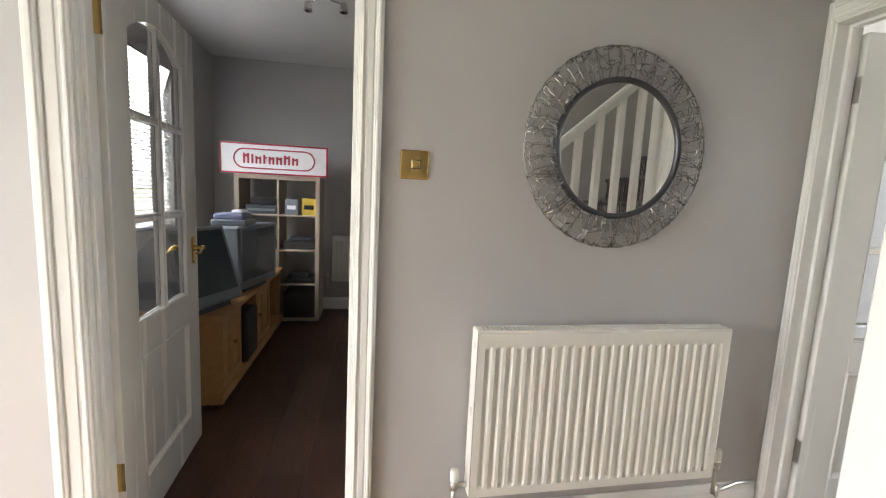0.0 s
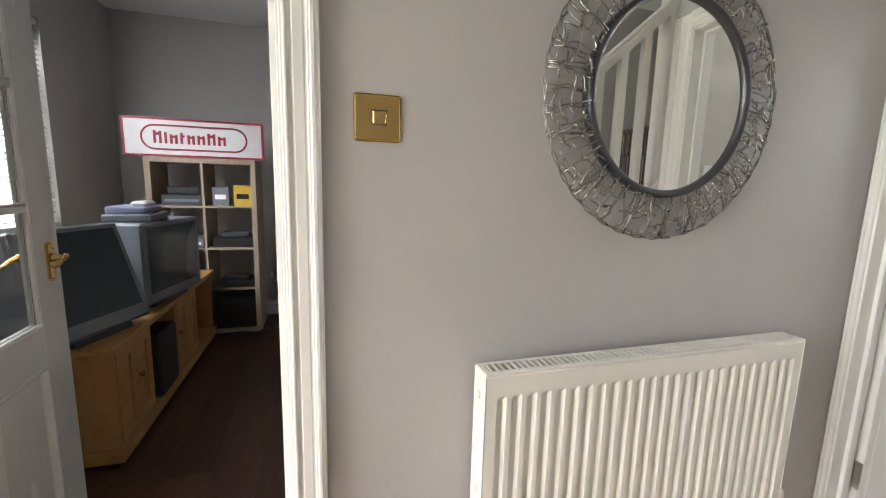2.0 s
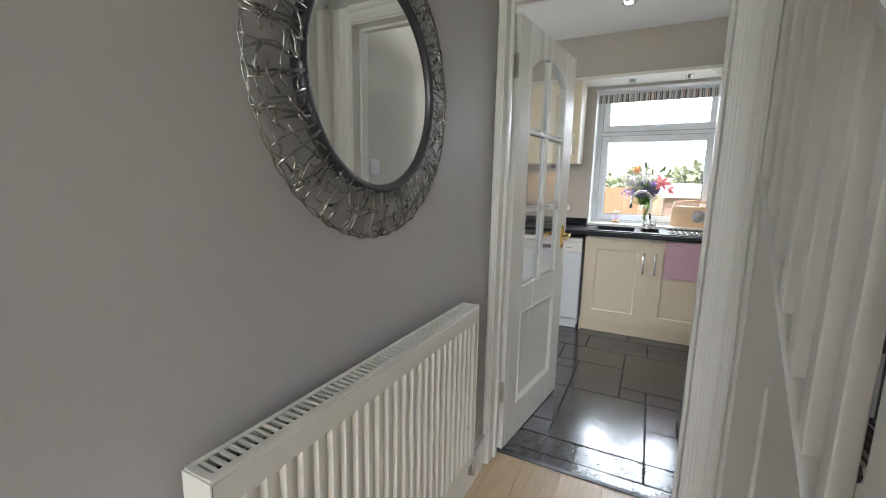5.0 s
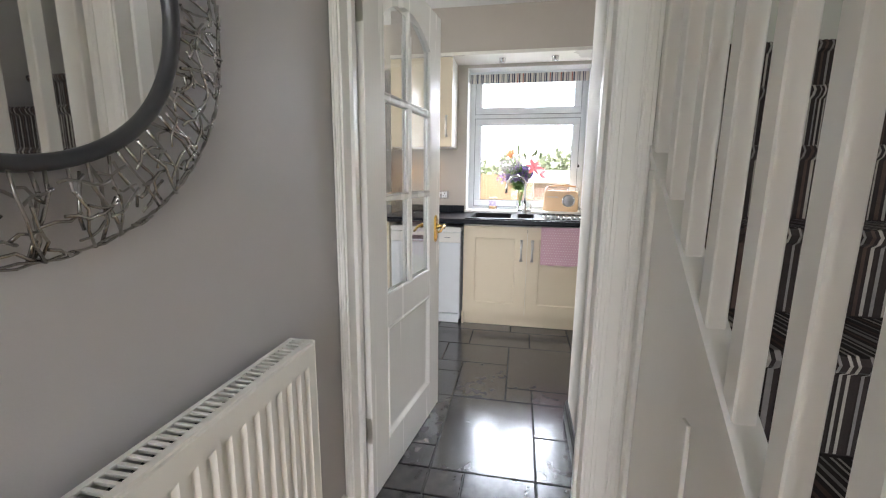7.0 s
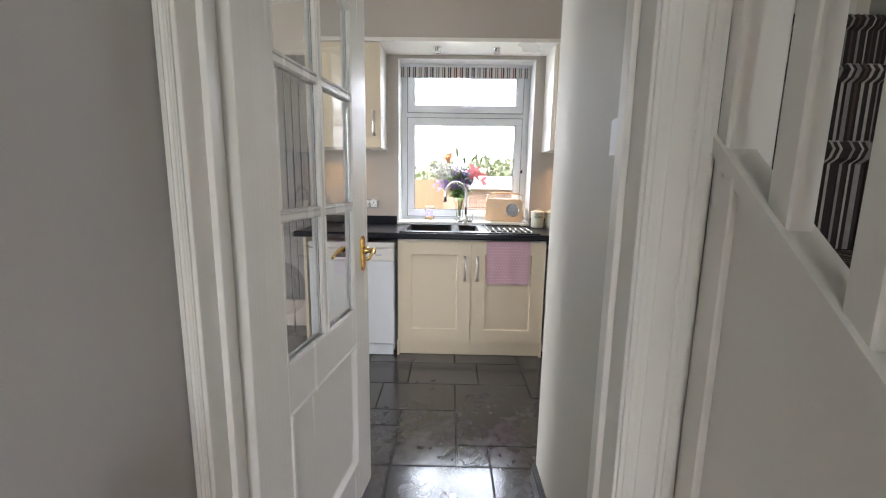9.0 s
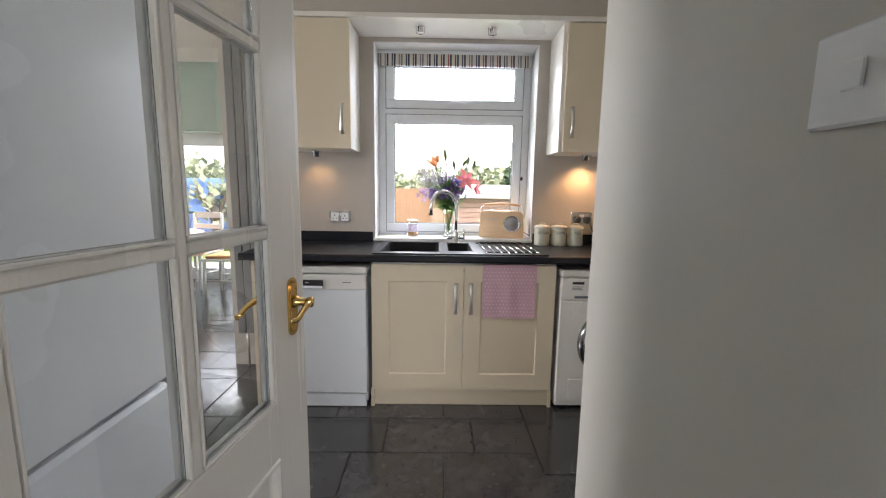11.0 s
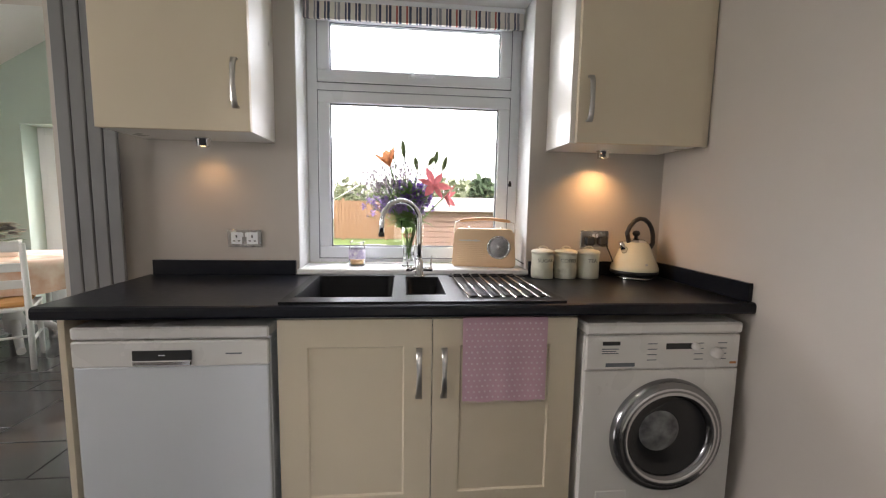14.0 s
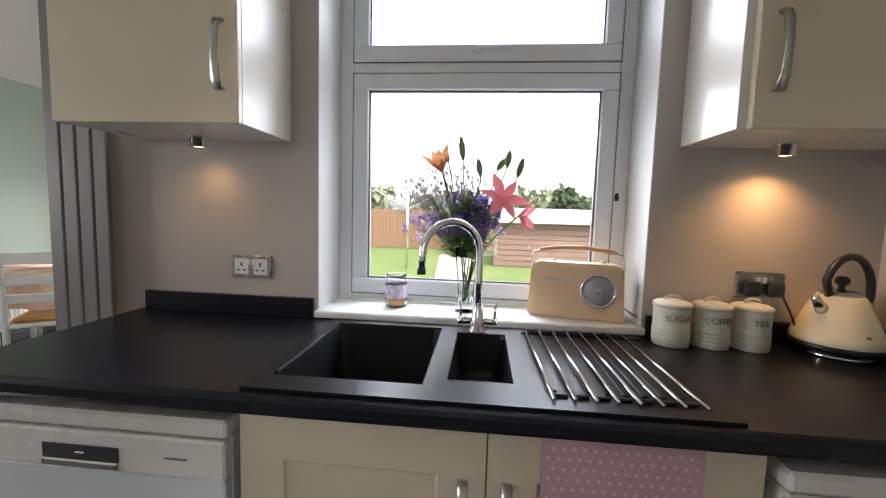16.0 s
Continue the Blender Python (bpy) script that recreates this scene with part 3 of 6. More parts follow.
for k in range(112):
    a = 2 * math.pi * (k + rng.uniform(-0.35, 0.35)) / 112
    r0, r1 = (0.24, 0.346) if k % 4 else (rng.uniform(0.24, 0.28), rng.uniform(0.31, 0.346))
    drift, lift = rng.uniform(-0.1, 0.1), rng.uniform(-0.004, 0.006)
    kink = [rng.uniform(-0.022, 0.022) for j in range(5)]
    bm = bmesh.new()
    tube(bm, [dish(r0 + (r1 - r0) * j / 4, a + drift * j / 4 + kink[j], lift) for j in range(5)], rng.uniform(0.0019, 0.0027), 6)
    part("wire", bm, wire_silver, mirror)
for ring in (0.262, 0.288, 0.312, 0.332):
    for k in range(46):
        a, span = 2 * math.pi * (k + rng.uniform(-0.4, 0.4)) / 46, rng.uniform(0.08, 0.17)
        slant, lift = rng.uniform(-0.022, 0.022), rng.uniform(-0.001, 0.008)
        r = ring + rng.uniform(-0.01, 0.01)
        bm = bmesh.new()
        tube(bm, [dish(min(0.346, max(0.242, r + slant * f + 0.004 * math.sin(6 * f + k))), a + span * f, lift) for f in (0, 0.35, 0.7, 1)], rng.uniform(0.0018, 0.0026), 6)
        part("wire", bm, wire_silver, mirror)
bm = bmesh.new()
for r0, lift in ((0.346, 0.0), (0.343, 0.003)):
    tube(bm, [dish(r0 + 0.0022 * math.sin(k * 1.7 + lift * 900), 2 * math.pi * k / 150, lift) for k in range(150)], 0.0018, 6, closed=True)
part("outer_ring", bm, wire_silver, mirror, "twisted silver outer wire")


# ---- staircase ----
def string_z(x):
    return 1.335 + 0.86 * (x - 1.765)


stair = thing("staircase", (1.3, 0.3, 0.0), "white painted staircase with a striped carpet", "staircase")
X0, X1 = 0.83, 1.766
bm = bmesh.new()
prism(bm, [(X0, 0), (X1, 0), (X1, string_z(X1) - 0.03), (X0, string_z(X0) - 0.03)], "y", STAIR_Y - 0.03, STAIR_Y - 0.006)
part("side_panel", bm, gloss_white, stair, "white painted panelling under the stairs")
bm = bmesh.new()
for lift, proud, low in ((0.0, 0.012, 0.03), (-0.03, 0.003, 0.2)):
    prism(bm, [(X0, string_z(X0) - low + min(lift, 0)), (X1, string_z(X1) - low + min(lift, 0)), (X1, string_z(X1) + lift), (X0, string_z(X0) + lift)], "y", STAIR_Y - 0.045, STAIR_Y - 0.006 + proud)
part("string_capping", bm, gloss_white, stair)
part("batten", boxes(((1.70, STAIR_Y - 0.006, 0.0), (1.742, STAIR_Y + 0.008, string_z(1.72) - 0.03)), bevel=0.003), gloss_white, stair)
part("batten", boxes(((1.36, STAIR_Y - 0.006, 0.0), (1.39, STAIR_Y + 0.004, string_z(1.37) - 0.21)), bevel=0.002), gloss_white, stair)
for k in range(6):
    x = 1.0 + 0.125 * k
    bm = bmesh.new()
    h = 0.02
    z00, z01 = string_z(x - h), string_z(x + h)
    prism(bm, [(x - h, z00 - 0.002), (x + h, z01 - 0.002), (x + h, z01 + 0.8), (x - h, z00 + 0.8)], "y", STAIR_Y - 0.038, STAIR_Y - 0.003)
    bmesh.ops.bevel(bm, geom=[e for e in bm.edges if abs(e.verts[0].co.z - e.verts[1].co.z) > 0.5], offset=0.003, segments=1, affect="EDGES")
    part("baluster", bm, gloss_white, stair)
bm = bmesh.new()
for low, high, w in ((0.79, 0.815, 0.03), (0.81, 0.84, 0.045), (0.835, 0.86, 0.034)):
    prism(bm, [(X0, string_z(X0) + low), (X1, string_z(X1) + low), (X1, string_z(X1) + high), (X0, string_z(X0) + high)], "y", STAIR_Y - 0.0205 - w * 0.75, STAIR_Y - 0.0205 + w * 0.75)
part("handrail", bm, gloss_white, stair, "white moulded handrail")
for x, z in ((0.8, 1.5), (1.735, 2.3)):
    bm = boxes(((x - 0.0, STAIR_Y - 0.075, 0.0), (x + 0.031 if x > 1 else x + 0.075, STAIR_Y - 0.0005, z)), bevel=0.004)
    part("newel_post", bm, gloss_white, stair)
RISE, GOING, FIRST = 0.19, 0.232, 0.44
carpet_stripes = [material("carpet_grey", (0.17, 0.155, 0.15), (0.22, 0.2, 0.19), 60, 0.95, bump=0.6, bump_scale=300),
                  material("carpet_brown", (0.06, 0.035, 0.03), (0.08, 0.05, 0.04), 60, 0.95, bump=0.6, bump_scale=300),
                  material("carpet_stone", (0.30, 0.27, 0.24), (0.36, 0.33, 0.29), 60, 0.95, bump=0.6, bump_scale=300)]
for k in range(9):
    x, z = FIRST + GOING * k, RISE * (k + 1)
    nose = [(x - 0.018, z), (x + GOING + 0.004, z), (x + GOING + 0.004, z - 0.03), (x + 0.012, z - 0.03), (x + 0.004, z - RISE), (x - 0.006, z - RISE), (x - 0.004, z - 0.034), (x - 0.018, z - 0.026), (x - 0.024, z - 0.012)]
    bm = bmesh.new()
    prism(bm, nose, "y", RIGHT_Y - 0.1, STAIR_Y - 0.046)
    tread = part("step", bm, carpet_dark, stair, "step covered in dark striped carpet")
    stripes, y = [bmesh.new() for _ in carpet_stripes], RIGHT_Y - 0.08
    lay = random.Random(5)
    while y < STAIR_Y - 0.075:
        w, kind = lay.choice((0.004, 0.005, 0.007, 0.01)), lay.choice((0, 0, 1, 2, 2))
        path = [(x + GOING - 0.02, z + 0.003), (x - 0.016, z + 0.003), (x - 0.0265, z - 0.012), (x - 0.0205, z - 0.0275), (x - 0.0075, z - 0.036), (x - 0.0095, z - RISE + 0.004)]
        rows = [[stripes[kind].verts.new((px, yy, pz)) for px, pz in path] for yy in (y, y + w)]
        for j in range(len(path) - 1):
            stripes[kind].faces.new((rows[0][j], rows[0][j + 1], rows[1][j + 1], rows[1][j]))
        y += w + lay.choice((0.007, 0.011, 0.016))
    for bm, mt in zip(stripes, carpet_stripes):
        tagged(part("carpet_stripe", bm, mt, tread), kind="stuff")

# white switch at the kitchen entrance
sw = thing("kitchen_light_switch", (2.03, 0.735, 1.36), "white plastic light switch at the kitchen entrance", "light switch")
part("plate", boxes(((1.985, 0.735, 1.315), (2.071, 0.743, 1.401)), bevel=0.003), upvc, sw)
part("rocker", boxes(((2.018, 0.743, 1.345), (2.038, 0.7465, 1.371)), bevel=0.0015), upvc, sw)


# ---- kitchen ----
WT = 0.902


def bow_handle(parent, x, y, z0, z1, m=None):
    """A satin bow handle, broad at its foot, on a front that faces -x."""
    path = [(x, y, z1 - 0.006), (x - 0.014, y, z1 - 0.006), (x - 0.024, y, z1 - 0.03), (x - 0.03, y, (z0 + z1) / 2), (x - 0.024, y, z0 + 0.03), (x - 0.014, y, z0 + 0.006), (x, y, z0 + 0.006)]
    bm = bmesh.new()
    rows = []
    for k, (px, py, pz) in enumerate(path):
        w, t = (0.0105, 0.0105, 0.0095, 0.008, 0.010, 0.0115, 0.0115)[k], 0.004
        up = 0.0 if k in (0, 1, 5, 6) else 1.0
        dz = 0.0 if up else (0.004 if k < 3 else -0.004)
        rows.append([bm.verts.new((px - t * up, py - w, pz + (dz if not up else 0))), bm.verts.new((px - t * up, py + w, pz + (dz if not up else 0))), bm.verts.new((px + t * up, py + w, pz - (dz if not up else 0))), bm.verts.new((px + t * up, py - w, pz - (dz if not up else 0)))])
    for a, b in zip(rows, rows[1:]):
        for k in range(4):
            bm.faces.new((a[k], a[(k + 1) % 4], b[(k + 1) % 4], b[k])).smooth = True
    part("handle", bm, satin_steel, parent, "satin steel bow handle")


def shaker_door(parent, x, y0, y1, z0, z1, mat):
    """A framed cupboard door whose front lies at x, facing -x."""
    w = 0.095
    bm = boxes(((x + 0.006, y0 + 0.06, z0 + 0.06), (x + 0.018, y1 - 0.06, z1 - 0.06)))
    for p, q in (((y0, z0), (y1, z0 + w)), ((y0, z1 - w), (y1, z1)), ((y0, z0 + w), (y0 + w, z1 - w)), ((y1 - w, z0 + w), (y1, z1 - w))):
        box(bm, (x, p[0], p[1]), (x + 0.02, q[0], q[1]))
    bmesh.ops.remove_doubles(bm, verts=bm.verts[:], dist=1e-5)
    a, b, c, d = y0 + w, y1 - w, z0 + w, z1 - w
    slope = 0.006
    outer = [bm.verts.new((x, *p)) for p in ((a, c), (b, c), (b, d), (a, d))]
    inner = [bm.verts.new((x + 0.006, *p)) for p in ((a + slope, c + slope), (b - slope, c + slope), (b - slope, d - slope), (a + slope, d - slope))]
    for k in range(4):
        bm.faces.new((outer[k], outer[(k + 1) % 4], inner[(k + 1) % 4], inner[k]))
    return part("door", bm, mat, parent)


# worktop, cut out for the sink
top = thing("worktop", (4.15, 1.0, 0.862), "black speckled laminate kitchen worktop", "worktop")
SY0, SY1, SX0, SX1 = 0.50, 1.45, 3.895, 4.385
bm = bmesh.new()
FX = 3.852
outline = [(FX + 0.004, 0.862), (BACK_X, 0.862), (BACK_X, WT), (FX + 0.012, WT), (FX + 0.004, WT - 0.003), (FX, WT - 0.012), (FX, 0.87)]
for y0, y1 in ((RIGHT_Y, SY0), (SY1, 2.19)):
    prism(bm, outline, "y", y0, y1)
prism(bm, [(FX + 0.004, 0.862), (SX0, 0.862), (SX0, WT), (FX + 0.012, WT), (FX + 0.004, WT - 0.003), (FX, WT - 0.012), (FX, 0.87)], "y", SY0, SY1)
prism(bm, [(SX1, 0.862), (BACK_X, 0.862), (BACK_X, WT), (SX1, WT)], "y", SY0, SY1)
bmesh.ops.remove_doubles(bm, verts=bm.verts[:], dist=1e-5)
part("slab", bm, worktop_black, top)
part("upstand", boxes(((BACK_X - 0.019, 1.548, WT), (BACK_X - 0.0005, 2.165, WT + 0.068)), bevel=0.002), worktop_black, top)
part("upstand", boxes(((BACK_X - 0.019, RIGHT_Y + 0.02, WT), (BACK_X - 0.0005, 0.452, WT + 0.068)), bevel=0.002), worktop_black, top)
part("upstand", boxes(((FX + 0.02, RIGHT_Y + 0.0005, WT), (BACK_X - 0.001, RIGHT_Y + 0.019, WT + 0.068)), bevel=0.002), worktop_black, top)

# inset sink
sink = thing("kitchen_sink", (4.13, 0.97, WT), "black composite one and a half bowl sink with drainer", "sink")


def bowl(bm, y0, y1, x0, x1, z, depth, t=0.006):
    """A rounded open bowl sunk from z; its rim lies at z."""
    def ring(inset, h, r):
        pts = []
        for cx, cy, a0 in ((x1 - inset - r, y1 - inset - r, 0), (x0 + inset + r, y1 - inset - r, 90), (x0 + inset + r, y0 + inset + r, 180), (x1 - inset - r, y0 + inset + r, 270)):
            for k in range(4):
                a = radians(a0 + 30 * k)
                pts.append(bm.verts.new((cx + r * math.cos(a), cy + r * math.sin(a), h)))
        return pts
    rings = [ring(0, z, 0.03), ring(0.004, z - 0.006, 0.03), ring(0.014, z - depth + 0.02, 0.035), ring(0.03, z - depth, 0.035)]
    for a, b in zip(rings, rings[1:]):
        for k in range(len(a)):
            bm.faces.new((a[k], a[(k + 1) % len(a)], b[(k + 1) % len(b)], b[k])).smooth = True
    bm.faces.new(rings[-1])


RZ = WT + 0.008
bm = bmesh.new()
SFX, SBX, SL, SR = 3.875, 4.405, 1.463, 0.486
b1, b2, bx0, bx1 = (1.095, 1.43), (0.90, 1.045), 3.945, 4.375
for lo, hi in (((SFX, SR, WT), (bx0, SL, RZ)), ((bx1, SR, WT), (SBX, SL, RZ)), ((bx0, b1[1], WT), (bx1, SL, RZ)), ((bx0, b2[1], WT), (bx1, b1[0], RZ)), ((bx0, 0.85, WT), (bx1, b2[0], RZ)), ((bx0, SR, WT), (bx1, 0.85, RZ - 0.005))):
    box(bm, lo, hi)
box(bm, (bx0, b2[0], WT - 0.03), (3.98, b2[1], RZ))
box(bm, (4.34, b2[0], WT - 0.03), (bx1, b2[1], RZ))
part("sink_rim", bm, sink_black, sink)
bm = bmesh.new()
bowl(bm, *b1, bx0, bx1, RZ - 0.0005, 0.19)
part("large_bowl", bm, sink_black, sink)
bm = bmesh.new()
bowl(bm, *b2, 3.98, 4.34, RZ - 0.0005, 0.13)
part("half_bowl", bm, sink_black, sink)
bm = bmesh.new()
for y in [0.515 + 0.037 * k for k in range(9)]:
    box(bm, (bx0 + 0.02, y, RZ - 0.005), (bx1 - 0.02, y + 0.012, RZ - 0.0015), 0.001)
part("drainer_ribs", bm, sink_black, sink)
for y, x, z in ((0.5 * sum(b2), 4.12, RZ - 0.13), (0.5 * sum(b1), 4.16, RZ - 0.19)):
    bm = bmesh.new()
    lathe(bm, (x, y, z), [(0.0, 0.004), (0.02, 0.004), (0.024, 0.002), (0.034, 0.003), (0.037, 0.0005), (0.036, 0.0)], 24)
    waste = part("waste", bm, chrome, sink, "chrome basket strainer")
    bm = bmesh.new()
    for k in range(10):
        a = 2 * math.pi * k / 10
        lathe(bm, (x + 0.015 * math.cos(a), y + 0.015 * math.sin(a), z + 0.0045), [(0, 0.0003), (0.003, 0.0003), (0.003, 0)], 6)
    part("strainer_holes", bm, slot_dark, waste)

rack = thing("roll_up_rack", (4.15, 0.68, WT + 0.008), "chrome roll-up drying rack lying across the sink drainer", "drying rack")
for k in range(8):
    y = 0.83 - 0.0415 * k
    bm = bmesh.new()
    tube(bm, [(3.905, y - 0.004, RZ + 0.006), (4.40, y + 0.006, RZ + 0.006)], 0.0038, 8)
    part("rod", bm, chrome, rack)
bm = bmesh.new()
for x in (3.93, 4.385):
    for k in range(7):
        y = 0.83 - 0.0415 * k
        tube(bm, [(x, y - 0.006, RZ + 0.004), (x, y - 0.035, RZ + 0.004)], 0.004, 6)
tagged(part("links", bm, black_plastic, rack, "dark rubber links"), kind="stuff")

tap = thing("kitchen_tap", (4.335, 0.99, WT), "chrome swan-neck mixer tap behind the sink", "tap")
TX, TY = 4.355, 0.985
bm = bmesh.new()
lathe(bm, (TX, TY, RZ), [(0.0, 0), (0.026, 0), (0.026, 0.006), (0.019, 0.01), (0.018, 0.06), (0.014, 0.075), (0.0125, 0.085), (0, 0.085)], 20)
part("body", bm, chrome, tap)
dx, dy, R = -0.5, 0.866, 0.094
path = [(TX, TY, RZ + 0.08), (TX, TY, RZ + 0.16), (TX, TY, RZ + 0.245)]
for k in range(1, 15):
    a = math.pi - math.radians(13.0) * k
    u = R + R * math.cos(a)
    path.append((TX + dx * u, TY + dy * u, RZ + 0.245 + R * math.sin(a)))
last = path[-1]
path.append((last[0] + dx * 0.002, last[1] + dy * 0.002, last[2] - 0.05))
bm = bmesh.new()
tube(bm, path, 0.0115, 14)
spout = part("spout", bm, chrome, tap)
bm = bmesh.new()
tube(bm, [(path[-1][0], path[-1][1], path[-1][2] + 0.012), (path[-1][0], path[-1][1], path[-1][2] - 0.004)], 0.0125, 14)
part("aerator", bm, slot_dark, spout)
for s in (-1, 1):
    bm = bmesh.new()
    tube(bm, [(TX, TY + s * 0.014, RZ + 0.035), (TX, TY + s * 0.06, RZ + 0.035)], [0.011, 0.012], 12)
    tube(bm, [(TX, TY + s * 0.052, RZ + 0.042), (TX + 0.004, TY + s * 0.055, RZ + 0.095)], [0.0045, 0.0035], 8)
    part("lever", bm, chrome, tap)

# base units
unit = thing("sink_cupboard", (4.15, 0.955, 0.0), "cream shaker double cupboard under the sink", "cupboard")
part("carcass", boxes(((3.912, 0.438, 0.1), (4.4, 0.456, 0.855)), ((3.912, 1.454, 0.1), (4.4, 1.472, 0.855)), ((3.912, 0.456, 0.1), (4.4, 1.454, 0.118)), ((4.39, 0.456, 0.118), (4.4, 1.454, 0.855)), ((3.912, 0.456, 0.82), (3.93, 1.454, 0.855))), cream_side, unit)
for y0, y1, hy in ((0.956, 1.472, 1.0), (0.438, 0.953, 0.913)):
    d = shaker_door(unit, 3.889, y0, y1, 0.108, 0.845, cream_unit)
    bow_handle(d, 3.889, hy, 0.563, 0.745)
for y in (0.43, 1.462):
    part("end_post", boxes(((3.893, y, 0.0), (3.912, y + 0.018, 0.108))), cream_unit, unit)
part("plinth", boxes(((3.915, 0.448, 0.002), (3.931, 1.462, 0.104)), bevel=0.001), cream_unit, unit)
end = solid("end_panel", boxes(((3.88, 2.115, 0.0), (BACK_X - 0.01, 2.135, 0.861)), bevel=0.001), cream_unit, "cream end panel beside the dishwasher", "panel")

# dishwasher
dish_w = thing("dishwasher", (4.15, 1.79, 0.0), "white freestanding dishwasher under the worktop", "dishwasher")
part("cabinet", boxes(((3.9, 1.497, 0.03), (4.42, 2.098, 0.79)), bevel=0.003), appliance_white, dish_w)
part("lid", boxes(((3.875, 1.495, 0.79), (4.42, 2.1, 0.83)), bevel=0.006), washer_white, dish_w)
part("control_panel", boxes(((3.872, 1.497, 0.70), (3.9, 2.098, 0.785)), bevel=0.005), washer_white, dish_w, "white control strip")
part("door", boxes(((3.874, 1.499, 0.09), (3.9, 2.096, 0.70)), bevel=0.004), appliance_white, dish_w)
part("kick_plate", boxes(((3.882, 1.505, 0.004), (3.9, 2.09, 0.082)), bevel=0.003), appliance_white, dish_w)
grip = part("grip_recess", boxes(((3.869, 1.735, 0.722), (3.8725, 1.915, 0.755)), bevel=0.001), slot_dark, dish_w, "dark handle recess with a display")
part("grip_lip", boxes(((3.864, 1.735, 0.706), (3.8725, 1.915, 0.723)), bevel=0.003), chrome, dish_w, "silver handle lip")
part("display", boxes(((3.8675, 1.815, 0.738), (3.8695, 1.835, 0.741))), upvc, grip)
part("lettering", boxes(((3.8705, 1.58, 0.74), (3.8722, 1.63, 0.744))), tv_grey, dish_w, "small grey lettering")

# washing machine
wm = thing("washing_machine", (4.13, 0.115, 0.0), "white front-loading washing machine under the worktop", "washing machine")
WF, WY0, WY1 = 3.868, -0.182, 0.412
part("cabinet", boxes(((WF + 0.012, WY0, 0.02), (4.42, WY1, 0.785)), bevel=0.006), washer_white, wm)
part("lid", boxes(((WF - 0.004, WY0 - 0.002, 0.787), (4.42, WY1 + 0.002, 0.828)), bevel=0.008, ), washer_white, wm)
panel = part("control_panel", boxes(((WF, WY0 + 0.002, 0.655), (WF + 0.02, WY1 - 0.002, 0.783)), bevel=0.006), washer_white, wm)
part("front", boxes(((WF + 0.002, WY0 + 0.001, 0.05), (WF + 0.016, WY1 - 0.001, 0.652)), bevel=0.004), washer_white, wm)
part("drawer", boxes(((WF - 0.001, 0.225, 0.668), (WF + 0.004, 0.335, 0.682)), bevel=0.001), tv_grey, panel, "grey drawer grip")
part("brand_mark", boxes(((WF - 0.0012, 0.285, 0.748), (WF + 0.004, 0.35, 0.762))), black_plastic, panel)
part("lettering", boxes(((WF - 0.0012, 0.29, 0.717), (WF + 0.004, 0.352, 0.72)), ((WF - 0.0012, 0.30, 0.725), (WF + 0.004, 0.352, 0.728)), ((WF - 0.0012, 0.29, 0.733), (WF + 0.004, 0.352, 0.736))), tv_grey, panel)
part("display", boxes(((WF - 0.0015, 0.005, 0.73), (WF + 0.004, 0.11, 0.752)), bevel=0.001), black_plastic, panel, "black display strip")
for y, z, r in ((0.0, 0.741, 0.014), (-0.085, 0.715, 0.021)):
    bm = bmesh.new()
    lathe(bm, (WF, y, z), [(0, -0.018), (r * 0.8, -0.018), (r, -0.012), (r * 1.05, 0.0)], 20, "x")
    part("knob", bm, washer_white, panel)
bm = bmesh.new()
for y in (0.145, -0.035, -0.125):
    for k in range(4):
        box(bm, (WF - 0.001, y, 0.69 + 0.02 * k), (WF + 0.003, y + 0.035, 0.693 + 0.02 * k))
tagged(part("programme_marks", bm, tv_grey, panel), kind="stuff")
part("sticker", boxes(((WF - 0.001, -0.168, 0.672), (WF + 0.003, -0.142, 0.68)), bevel=0.0004), material("sticker_orange", (0.62, 0.26, 0.08), (0.55, 0.22, 0.07), 20, 0.5), panel, "small orange sticker")
DC = (WF, 0.088, 0.405)
porthole_grey = material("porthole_grey", (0.30, 0.30, 0.305), (0.25, 0.25, 0.255), 5, 0.2, metal=1.0)
bm = bmesh.new()
lathe(bm, DC, [(0.152, 0.004), (0.15, -0.012), (0.158, -0.026), (0.178, -0.034), (0.2, -0.03), (0.212, -0.016), (0.215, 0.002)], 56, "x")
port = part("door_ring", bm, porthole_grey, wm, "silver grey porthole ring")
bm = bmesh.new()
lathe(bm, DC, [(0.0, -0.002), (0.05, -0.0025), (0.105, -0.005), (0.14, -0.009), (0.153, -0.014)], 40, "x")
smoke = material("smoked_glass", (0.022, 0.023, 0.025), (0.016, 0.017, 0.018), 3, 0.06)
part("door_glass", bm, smoke, port, "dark curved porthole glass")
bm = bmesh.new()
lathe(bm, (DC[0], DC[1] + 0.03, DC[2] + 0.018), [(0, -0.019), (0.04, -0.0165), (0.065, -0.012), (0.082, -0.002)], 24, "x")
part("glass_bulge", bm, material("glass_pale", (0.30, 0.31, 0.31), (0.10, 0.10, 0.105), 18, 0.12), port, "pale inner bowl of the porthole")
bm = bmesh.new()
lathe(bm, (DC[0] - 0.031, DC[1], DC[2]), [(0.163, 0.001), (0.167, -0.002), (0.189, -0.002), (0.193, 0.001)], 40, "x", sweep=2 * math.pi)
part("ring_face", bm, chrome, port)
part("filter_flap", boxes(((WF - 0.001, 0.225, 0.075), (WF + 0.01, 0.345, 0.19)), bevel=0.003), washer_white, wm)
